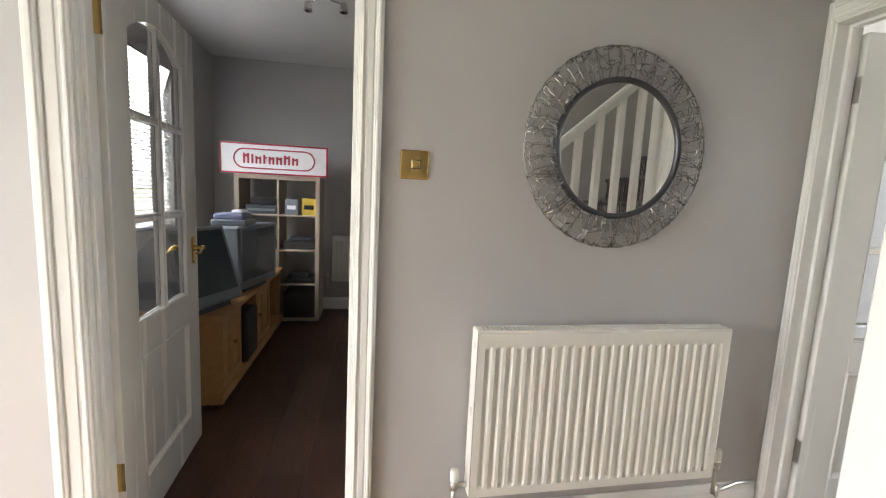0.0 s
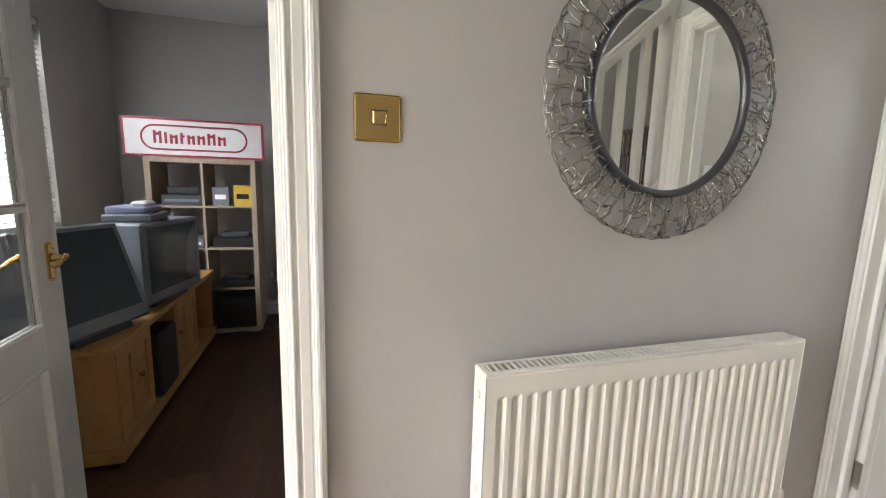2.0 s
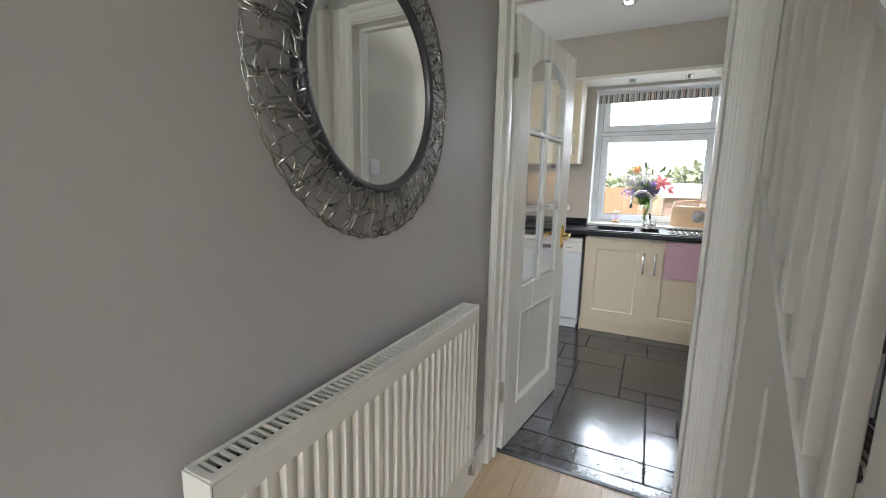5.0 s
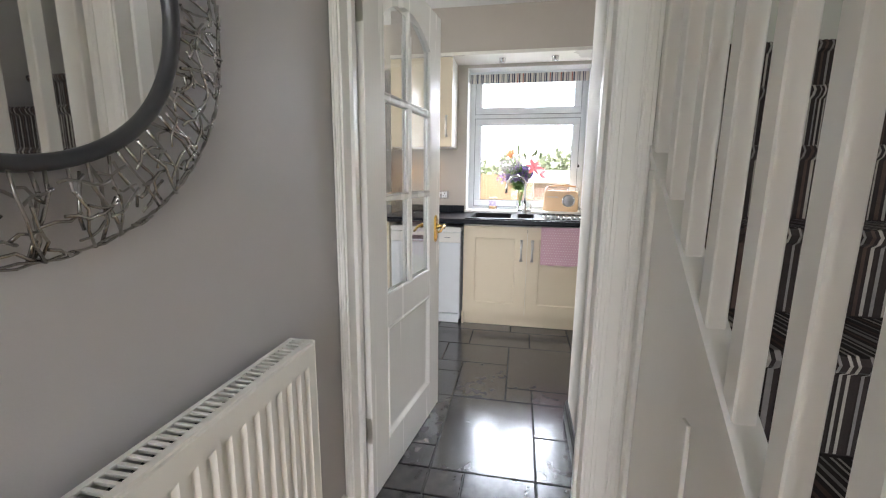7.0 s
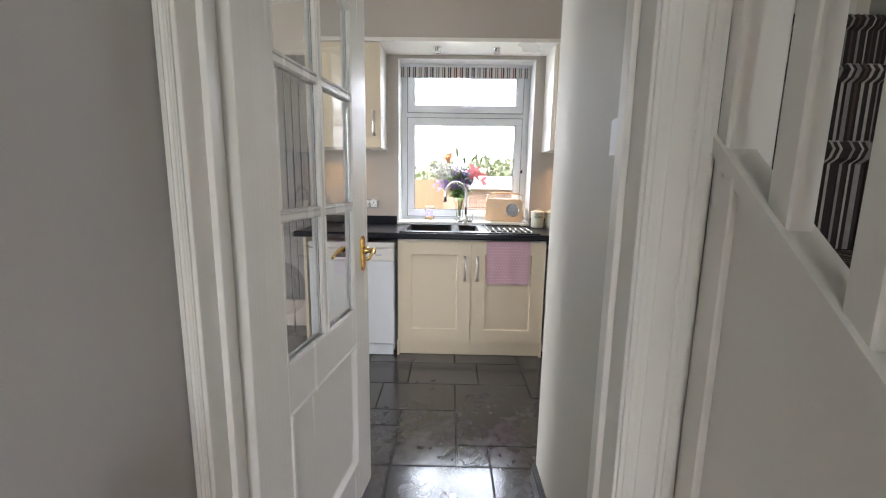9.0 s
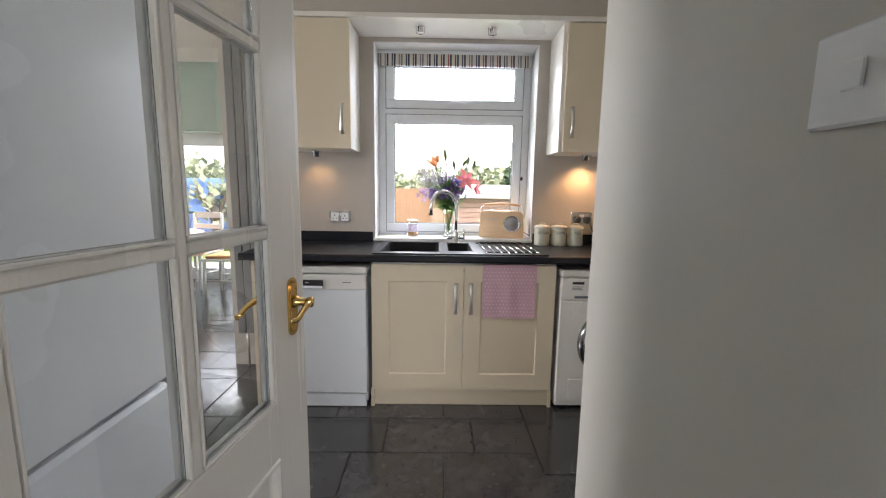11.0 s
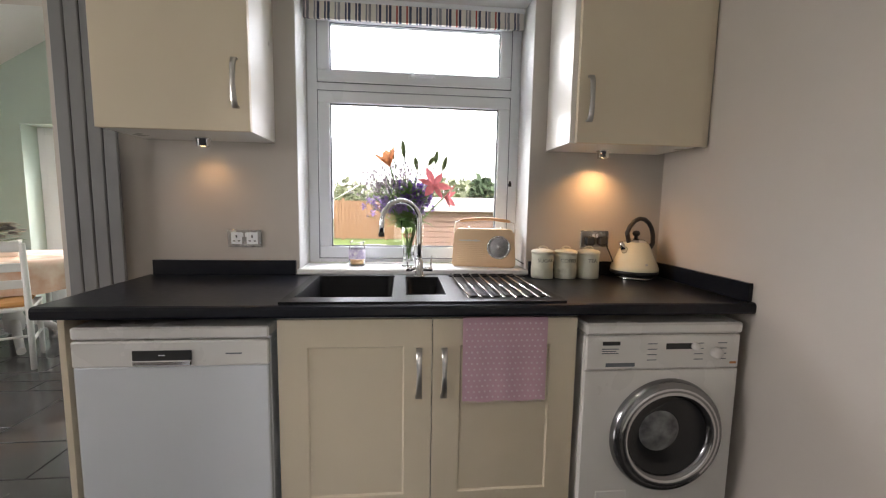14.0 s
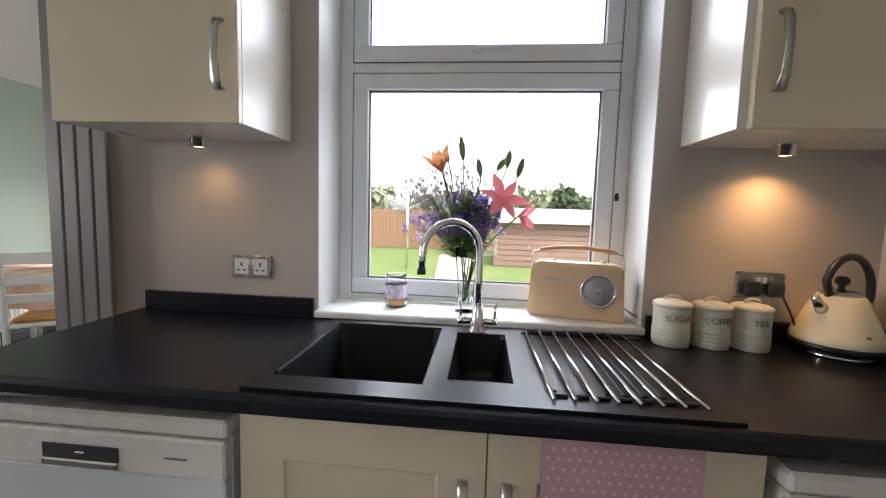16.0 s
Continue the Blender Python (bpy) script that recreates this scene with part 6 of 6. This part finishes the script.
# ---- dining room ----
white_wood = material("white_wood", (0.74, 0.73, 0.70), (0.70, 0.69, 0.66), 6, 0.4)
cloth_floral = material("cloth_floral", (0.76, 0.66, 0.54), (0.62, 0.34, 0.22), 7, 0.85, bump=0.3, bump_scale=250)
table = thing("dining_table", (6.2, 4.32, 0.0), "white pedestal dining table standing on the slate floor", "table")
DX, DY = 6.2, 4.32
bm = bmesh.new()
lathe(bm, (DX, DY, 0), [(0, 0.70), (0.5, 0.70), (0.52, 0.715), (0.52, 0.735), (0, 0.74)], 40)
part("tabletop", bm, white_wood, table)
bm = bmesh.new()
lathe(bm, (DX, DY, 0), [(0, 0.12), (0.06, 0.12), (0.075, 0.2), (0.05, 0.3), (0.045, 0.5), (0.07, 0.62), (0.14, 0.70), (0, 0.70)], 20)
part("pedestal", bm, white_wood, table)
for k in range(4):
    a = radians(45 + 90 * k)
    bm = bmesh.new()
    tube(bm, [(DX + r * math.cos(a), DY + r * math.sin(a), z) for r, z in ((0.04, 0.2), (0.15, 0.17), (0.27, 0.08), (0.36, 0.035), (0.4, 0.032))], [0.035, 0.034, 0.03, 0.028, 0.03], 8)
    part("foot", bm, white_wood, table)
bm = bmesh.new()
n = 72
rings = []
for r, z, wav in ((0.0, 0.745, 0), (0.45, 0.745, 0), (0.53, 0.743, 0), (0.545, 0.70, 0.006), (0.555, 0.6, 0.018), (0.565, 0.5, 0.03)):
    rings.append([bm.verts.new((DX + (max(r, 0.001) + wav * math.sin(11 * 2 * math.pi * k / n)) * math.cos(2 * math.pi * k / n), DY + (max(r, 0.001) + wav * math.sin(11 * 2 * math.pi * k / n)) * math.sin(2 * math.pi * k / n), z)) for k in range(n)])
for a, b in zip(rings, rings[1:]):
    for k in range(n):
        bm.faces.new((a[k], a[(k + 1) % n], b[(k + 1) % n], b[k])).smooth = True
solid("tablecloth", bm, cloth_floral, "cream floral tablecloth draped over the dining table", "tablecloth")


def dining_chair():
    """A ladder-back chair at the origin that faces +y."""
    c = thing("dining_chair", (0, 0, 0), "white painted ladder-back dining chair with an orange cushion", "chair", group="chairs round the table")
    for x in (-0.2, 0.2):
        bm = bmesh.new()
        tube(bm, [(x, -0.2, 0.0), (x, -0.19, 0.45), (x, -0.235, 0.92)], [0.017, 0.021, 0.018], 8)
        part("back_post", bm, white_wood, c)
        bm = bmesh.new()
        tube(bm, [(x, 0.2, 0.0), (x, 0.19, 0.44)], [0.015, 0.021], 8)
        part("leg", bm, white_wood, c)
    for z, h in ((0.60, 0.06), (0.72, 0.06), (0.86, 0.075)):
        y = -0.195 - (z - 0.45) * 0.09
        part("back_slat", boxes(((-0.19, y - 0.01, z), (0.19, y + 0.01, z + h)), bevel=0.004), white_wood, c)
    part("seat", boxes(((-0.22, -0.2, 0.43), (0.22, 0.22, 0.455)), bevel=0.006), white_wood, c)
    part("cushion", boxes(((-0.19, -0.16, 0.456), (0.19, 0.19, 0.49)), bevel=0.014), material("cushion_orange", (0.62, 0.33, 0.12), (0.55, 0.28, 0.1), 20, 0.9), c, "orange seat cushion")
    for p, q in (((-0.2, -0.19, 0.2), (-0.2, 0.19, 0.2)), ((0.2, -0.19, 0.2), (0.2, 0.19, 0.2)), ((-0.2, 0.0, 0.2), (0.2, 0.0, 0.2))):
        bm = bmesh.new()
        tube(bm, [p, q], 0.011, 6)
        part("stretcher", bm, white_wood, c)
    return c


chair = dining_chair()
chair.matrix_basis = pose(5.70, 3.99, 0, 0, 0, -58)
for x, y, r in ((6.78, 4.15, 80), (5.95, 4.88, 195), (6.4, 3.55, 5), (5.2, 4.75, -100)):
    copy_thing(chair, pose(x, y, 0, 0, 0, r))

pot = thing("table_flowers", (DX, DY, 0.746), "bunch of cream flowers in a white bowl on the table", "flowers")
bm = bmesh.new()
lathe(bm, (DX, DY, 0.746), [(0, 0), (0.05, 0), (0.085, 0.07), (0.095, 0.14), (0.088, 0.14), (0.076, 0.07), (0, 0.02)], 20)
part("bowl", bm, white_wood, pot)
bm = bmesh.new()
for k in range(110):
    a, e, r = rr.uniform(0, 6.28), rr.uniform(0.1, 1.4), rr.uniform(0.08, 0.15)
    c = (DX + r * math.cos(a) * math.cos(e), DY + r * math.sin(a) * math.cos(e), 0.89 + r * math.sin(e))
    for j in range(5):
        petal(bm, c, (math.cos(j * 1.26 + k), math.sin(j * 1.26 + k), 0.4), 0.036, 0.028, 0.2)
tagged(part("blooms", bm, material("bloom_cream", (0.75, 0.70, 0.50), (0.2, 0.18, 0.25), 25, 0.7), pot, "cream blooms"), kind="stuff")
bm = bmesh.new()
for k in range(30):
    a = rr.uniform(0, 6.28)
    petal(bm, (DX + 0.05 * math.cos(a), DY + 0.05 * math.sin(a), 0.87), (math.cos(a), math.sin(a), 0.5), 0.08, 0.03, 0.3)
part("foliage", bm, leafy, pot)

pic = thing("framed_picture", (5.75, 5.18, 1.5), "landscape picture in a wide golden wooden frame", "picture")
oak_frame = material("oak_frame", (0.42, 0.22, 0.07), (0.34, 0.17, 0.05), 6, 0.4, fine=0.1)
px0, px1, pz0, pz1 = 5.3, 6.1, 1.25, 1.85
part("frame", boxes(((px0, 5.16, pz0), (px1, 5.199, pz0 + 0.09)), ((px0, 5.16, pz1 - 0.09), (px1, 5.199, pz1)), ((px0, 5.16, pz0 + 0.09), (px0 + 0.09, 5.199, pz1 - 0.09)), ((px1 - 0.09, 5.16, pz0 + 0.09), (px1, 5.199, pz1 - 0.09)), bevel=0.008), oak_frame, pic)
part("canvas", boxes(((px0 + 0.09, 5.185, pz0 + 0.09), (px1 - 0.09, 5.199, pz1 - 0.09))), material("canvas", (0.35, 0.33, 0.22), (0.62, 0.60, 0.50), 6, 0.6), pic)
panel_radiator("dining_radiator", 5.5, 6.6, 5.2, 0.2, 0.75, -1, "white ribbed panel radiator on the green wall")

# glazed garden doors
pd = structure("window_3", boxes(((7.18, 2.852, 0.0), (7.24, 2.92, 1.952)), ((7.18, 4.735, 0.0), (7.24, 4.803, 1.952)), ((7.18, 2.92, 1.885), (7.24, 4.735, 1.952)), ((7.18, 2.92, 0.0), (7.24, 4.735, 0.03)), bevel=0.003), upvc, "white plastic glazed garden doors", "window")
for a, b in ((2.92, 3.826), (3.829, 4.735)):
    leaf = part("door_leaf", boxes(((7.175, a, 0.03), (7.23, a + 0.09, 1.885)), ((7.175, b - 0.09, 0.03), (7.23, b, 1.885)), ((7.175, a + 0.09, 0.03), (7.23, b - 0.09, 0.16)), ((7.175, a + 0.09, 1.79), (7.23, b - 0.09, 1.885)), bevel=0.003), upvc, pd)
    pane = part("pane", boxes(((7.2, a + 0.088, 0.158), (7.204, b - 0.088, 1.792))), clear_glass, leaf, "clear door glass")
    pane.visible_shadow = False
ds = thing("dining_downlight", (6.667, 4.697, 2.64), "small chrome downlight in the sloping ceiling", "downlight")
bm = bmesh.new()
lathe(bm, (0, 0, 0), [(0.0, -0.004), (0.03, -0.004), (0.033, -0.007), (0.045, -0.005), (0.047, 0.0)], 24)
part("bezel", place(bm, pose(6.667, 4.697, 2.637, 0, 0, 0) @ pose(0, 0, 0, -30.7)), chrome, ds)


# ---- garden ----
G = -0.3
structure("ground", boxes(((-80, -80, G - 0.3), (160, 160, G))), grass_green, "green lawn and garden ground", "ground")
concrete = material("concrete", (0.42, 0.40, 0.37), (0.36, 0.34, 0.31), 4, 0.85, bump=0.4, bump_scale=40)
fence_wood = material("fence_wood", (0.27, 0.155, 0.085), (0.22, 0.125, 0.07), 5, 0.8, stretch=(3, 3, 0.5), fine=0.15)
shed_wood = material("shed_wood", (0.24, 0.15, 0.12), (0.19, 0.12, 0.09), 5, 0.8, fine=0.15)
structure("pavement", boxes(((4.75, -6, G), (8.5, 2.45, G + 0.02)), ((7.13, 2.45, G), (10.0, 7, G + 0.02))), concrete, "pale concrete patio behind the house", "pavement")
bm = bmesh.new()
prism(bm, [(8.5, 0.3), (8.5, 1.5), (13, 2.1), (18, 2.5), (18, 1.7), (13, 1.1)], "z", G, G + 0.015)
structure("path", bm, concrete, "pale concrete garden path", "path")
fence = thing("garden_fence", (20, 0, G), "orange-brown timber panel garden fence", "fence")
for k in range(15):
    y = -12.6 + 1.8 * k
    part("post", boxes(((20.0, y - 0.05, G), (20.1, y + 0.05, G + 1.75))), fence_wood, fence)
    bm = boxes(((20.02, y + 0.05, G + 0.05), (20.05, y + 1.75, G + 1.62)))
    for j in range(11):
        a = y + 0.06 + 0.153 * j
        box(bm, (19.99, a, G + 0.05), (20.02, a + 0.1, G + 1.65))
    part("fence_panel", bm, fence_wood, fence)
side = thing("side_fence", (13, 9.0, G), "orange-brown timber fence along the garden side", "fence")
for k in range(7):
    x = 7.6 + 1.8 * k
    part("post", boxes(((x - 0.05, 8.0, G), (x + 0.05, 8.1, G + 1.75))), fence_wood, side)
    bm = boxes(((x + 0.05, 8.03, G + 0.05), (x + 1.75, 8.06, G + 1.6)))
    for j in range(11):
        a = x + 0.06 + 0.153 * j
        box(bm, (a, 8.0, G + 0.05), (a + 0.1, 8.03, G + 1.65))
    part("fence_panel", bm, fence_wood, side)
shed = thing("garden_shed", (16, -1.2, G), "low brown timber garden shed with a pale roof", "shed")
bm = boxes(((15.5, -3.6, G), (18.0, 0.6, G + 1.35)))
part("wall", bm, shed_wood, shed)
for k in range(8):
    part("board", boxes(((15.47, -3.6, G + 0.02 + 0.165 * k), (15.5, 0.6, G + 0.16 + 0.165 * k)), bevel=0.006), shed_wood, shed)
bm = bmesh.new()
prism(bm, [(15.2, G + 1.33), (18.2, G + 1.75), (18.2, G + 1.82), (15.2, G + 1.4)], "y", -3.8, 0.8)
part("roof", bm, concrete, shed, "pale sheet roof")
wallm = thing("garden_wall", (12.5, -0.8, G), "low brown brick garden wall", "wall")
part("courses", boxes(((12.3, -4.5, G), (12.5, -0.2, G + 0.42))), material("brick_brown", (0.26, 0.15, 0.11), (0.20, 0.12, 0.09), 12, 0.85, fine=0.2, bump_scale=30), wallm)
part("coping", boxes(((12.27, -4.5, G + 0.42), (12.53, -0.17, G + 0.47)), bevel=0.01), concrete, wallm)
bm = bmesh.new()
tube(bm, [(14.0, 3.0, G), (14.0, 3.0, 1.9)], 0.03, 8)
for k in range(4):
    a = radians(90 * k + 20)
    tube(bm, [(14.0, 3.0, 1.3), (14.0 + 0.9 * math.cos(a), 3.0 + 0.9 * math.sin(a), 1.85)], 0.015, 6)
solid("washing_line", bm, chrome, "grey metal rotary washing line on the lawn", "washing line")
foliage = material("foliage", (0.17, 0.20, 0.11), (0.26, 0.28, 0.18), 2.0, 0.7, fine=0.3)
dark_foliage = material("dark_foliage", (0.04, 0.075, 0.035), (0.07, 0.11, 0.05), 2.0, 0.7, fine=0.3)
bark = material("bark", (0.09, 0.06, 0.04), (0.06, 0.04, 0.03), 8, 0.9)
gr = random.Random(21)


def tree(x, y, high, wide, mat, label, count=420, leaf=0.22):
    t = thing("tree", (x, y, G), label, "tree")
    bm = bmesh.new()
    tube(bm, [(x, y, G), (x + 0.05, y, G + high * 0.3), (x, y + 0.08, G + high * 0.6)], [wide * 0.06, wide * 0.045, wide * 0.02], 8)
    for k in range(6):
        a = gr.uniform(0, 6.28)
        tube(bm, [(x, y, G + high * 0.3), (x + wide * 0.25 * math.cos(a), y + wide * 0.25 * math.sin(a), G + high * gr.uniform(0.45, 0.7))], [wide * 0.025, wide * 0.01], 5)
    part("trunk", bm, bark, t)
    bm = bmesh.new()
    lumps = [(gr.uniform(-0.3, 0.3), gr.uniform(-0.3, 0.3), gr.uniform(0.35, 0.85), gr.uniform(0.16, 0.3)) for _ in range(9)]
    for k in range(count):
        lx, ly, lz, lr = gr.choice(lumps)
        d = Vector((gr.gauss(0, 1), gr.gauss(0, 1), gr.gauss(0, 1))).normalized() * lr * gr.uniform(0.6, 1.05)
        c = Vector((x + (lx + d.x) * wide, y + (ly + d.y) * wide, G + high * (lz + d.z * 0.8)))
        u, v = Vector((gr.gauss(0, 1), gr.gauss(0, 1), gr.gauss(0, 1))).normalized(), Vector((gr.gauss(0, 1), gr.gauss(0, 1), gr.gauss(0, 1))).normalized()
        s = leaf * gr.uniform(0.6, 1.3)
        bm.faces.new([bm.verts.new(c + u * s), bm.verts.new(c + v * s * 0.6), bm.verts.new(c - u * s), bm.verts.new(c - v * s * 0.6)])
    part("crown", bm, mat, t)


for k in range(12):
    tree(24 + gr.uniform(0, 5), -14 + 2.6 * k + gr.uniform(-0.6, 0.6), gr.uniform(2.6, 3.6), gr.uniform(2.6, 3.6), foliage, "leafy green garden tree behind the fence", 420, 0.25)
tree(21.6, -2.9, 3.3, 1.8, dark_foliage, "dark green conifer behind the fence", 700, 0.2)
tree(11.0, 6.2, 2.4, 2.2, foliage, "leafy green shrub by the side fence", 500, 0.14)
bm = bmesh.new()
for k in range(5000):
    a = gr.uniform(-0.95, 0.95)
    r = gr.uniform(60, 75)
    top_h = 2.6 + 1.4 * noise.noise((a * 7, 0.3, 0)) + 0.8 * noise.noise((a * 23, 4.1, 0))
    c = Vector((r * math.cos(a), r * math.sin(a), G + gr.uniform(0, 1) ** 0.7 * top_h))
    s = gr.uniform(0.35, 0.8)
    u, v = Vector((gr.gauss(0, 1), gr.gauss(0, 1), gr.gauss(0, 1))).normalized(), Vector((gr.gauss(0, 1), gr.gauss(0, 1), gr.gauss(0, 1))).normalized()
    bm.faces.new([bm.verts.new(c + u * s), bm.verts.new(c + v * s * 0.7), bm.verts.new(c - u * s), bm.verts.new(c - v * s * 0.7)])
solid("far_woods", bm, foliage, "distant green tree line", "woods", kind="stuff")

# trampoline on the lawn beyond the garden doors
tramp = thing("trampoline", (11.8, 6.9, G), "round garden trampoline with a blue safety net", "trampoline")
net_blue = material("net_blue", (0.06, 0.13, 0.36), (0.09, 0.17, 0.42), 6, 0.7)
bm = bmesh.new()
lathe(bm, (11.8, 6.9, G), [(0.0, 0.55), (0.78, 0.55), (0.8, 0.53), (0.0, 0.53)], 28)
part("mat", bm, black_plastic, tramp)
bm = bmesh.new()
lathe(bm, (11.8, 6.9, G), [(0.8, 0.54), (0.98, 0.56), (0.99, 0.52), (0.8, 0.52)], 28)
part("pad", bm, net_blue, tramp, "blue padded rim")
bm = bmesh.new()
lathe(bm, (11.8, 6.9, G), [(0.9, 0.56), (0.9, 1.75), (0.895, 1.75), (0.895, 0.56)], 28)
part("safety_net", bm, net_blue, tramp, "blue netting")
for k in range(6):
    a = radians(60 * k + 10)
    bm = bmesh.new()
    tube(bm, [(11.8 + 0.95 * math.cos(a), 6.9 + 0.95 * math.sin(a), G), (11.8 + 0.95 * math.cos(a), 6.9 + 0.95 * math.sin(a), G + 1.5), (11.8 + 0.91 * math.cos(a), 6.9 + 0.91 * math.sin(a), G + 1.8)], 0.025, 8)
    part("pole", bm, satin_steel, tramp)


# ---- floor pieces ----
def piece_mesh(name, a, b, thick, mat, bevel=0.002):
    bm = bmesh.new()
    v = [bm.verts.new(p) for p in ((0, 0, -thick), (a, 0, -thick), (a, b, -thick), (0, b, -thick), (0, 0, -bevel), (a, 0, -bevel), (a, b, -bevel), (0, b, -bevel), (bevel, bevel, 0), (a - bevel, bevel, 0), (a - bevel, b - bevel, 0), (bevel, b - bevel, 0))]
    for q in ((4, 5, 9, 8), (5, 6, 10, 9), (6, 7, 11, 10), (7, 4, 8, 11), (8, 9, 10, 11), (0, 1, 5, 4), (1, 2, 6, 5), (2, 3, 7, 6), (3, 0, 4, 7)):
        bm.faces.new([v[i] for i in q])
    return mesh_of(name, bm, mat)


def lay_piece(name, me, x, y, z, parent):
    ob = new(name, me)
    ob.matrix_basis = Matrix.Translation((x, y, z))
    ob.parent = parent


# slate tiles in mixed sizes on a grid of 0.2 m, with a few longer ones
U, OX, OY = 0.15, 1.97, 0.91 - 8 * 0.15
cols, rows_ = 34, 37
taken, tile_meshes = set(), {}
tr = random.Random(4)
kitchen_floor = bpy.data.objects["floor_kitchen"]
fixed = {(1, 8): (4, 3), (0, 8): (1, 2), (0, 10): (1, 1), (1, 6): (2, 2), (3, 6): (2, 2), (1, 11): (1, 2), (2, 11): (3, 2), (5, 8): (1, 1), (5, 9): (3, 2), (6, 6): (4, 3), (5, 6): (1, 2), (0, 11): (1, 2), (0, 6): (1, 2)}
for j in range(rows_):
    for i in range(cols):
        if (i, j) in taken:
            continue
        sizes = [fixed[(i, j)]] if (i, j) in fixed else tr.sample([(4, 3), (4, 3), (3, 3), (3, 4), (2, 3), (4, 2), (2, 2)], 7) + [(2, 2), (3, 1), (1, 3), (2, 1), (1, 2), (1, 1)]
        for w, h in sizes:
            cells = [(i + a, j + b) for a in range(w) for b in range(h)]
            if all(c not in taken and c[0] < cols and c[1] < rows_ and (c not in fixed or c == (i, j)) for c in cells):
                break
        taken.update(cells)
        x0, y0 = OX + i * U, OY + j * U
        if (w, h) not in tile_meshes:
            tile_meshes[(w, h)] = piece_mesh("tile", w * U - 0.006, h * U - 0.006, 0.008, slate, 0.0025)
        lay_piece("tile", tile_meshes[(w, h)], x0 + 0.003, y0 + 0.003, 0.0 + tr.uniform(-0.0006, 0.0006), kitchen_floor)
edge = piece_mesh("tile", 0.076, 0.4, 0.008, slate, 0.002)
for k in range(3):
    lay_piece("tile", edge, 1.8915, 0.55 + 0.4 * k, 0.0, kitchen_floor)

# oak boards in the hall
hall_floor = bpy.data.objects["floor_hall"]
boards = {}
for j in range(11):
    y, x = -0.31 + 0.172 * j, -3.2 - tr.uniform(0, 1.0)
    while x < 1.88:
        w = 1.2
        a, b = max(x, -3.2), min(x + w, 1.885)
        key = round(b - a, 3)
        hgt = round(min(0.171, HALL_Y - 0.001 - y), 3)
        if key > 0.02 and hgt > 0.02:
            if (key, hgt) not in boards:
                boards[(key, hgt)] = piece_mesh("plank", key - 0.001, hgt, 0.012, oak_floor, 0.0012)
            lay_piece("plank", boards[(key, hgt)], a, y, 0.0, hall_floor)
        x += w
threshold = structure("trim_threshold", boxes(((1.872, KDOOR[0], 0.0), (1.9, KDOOR[1], 0.004)), bevel=0.0015), slate_dark, "dark threshold strip between oak boards and slate tiles", "trim")

# dark boards in the lounge
lounge_floor = bpy.data.objects["floor_lounge"]
planks = {}
for j in range(18):
    x, y = -1.5 + 0.19 * j, HALL_Y + 0.0 - tr.uniform(0, 1.0)
    wide = round(min(0.189, DOOR_X + 0.06 - x), 3)
    while y < 4.85 and wide > 0.02:
        a, b = max(y, HALL_Y + 0.003), min(y + 1.25, 4.85)
        key = round(b - a, 3)
        if key > 0.02:
            if (wide, key) not in planks:
                planks[(wide, key)] = piece_mesh("plank", wide, key - 0.001, 0.012, dark_floor, 0.0005)
            lay_piece("plank", planks[(wide, key)], x, a, 0.0, lounge_floor)
        y += 1.25
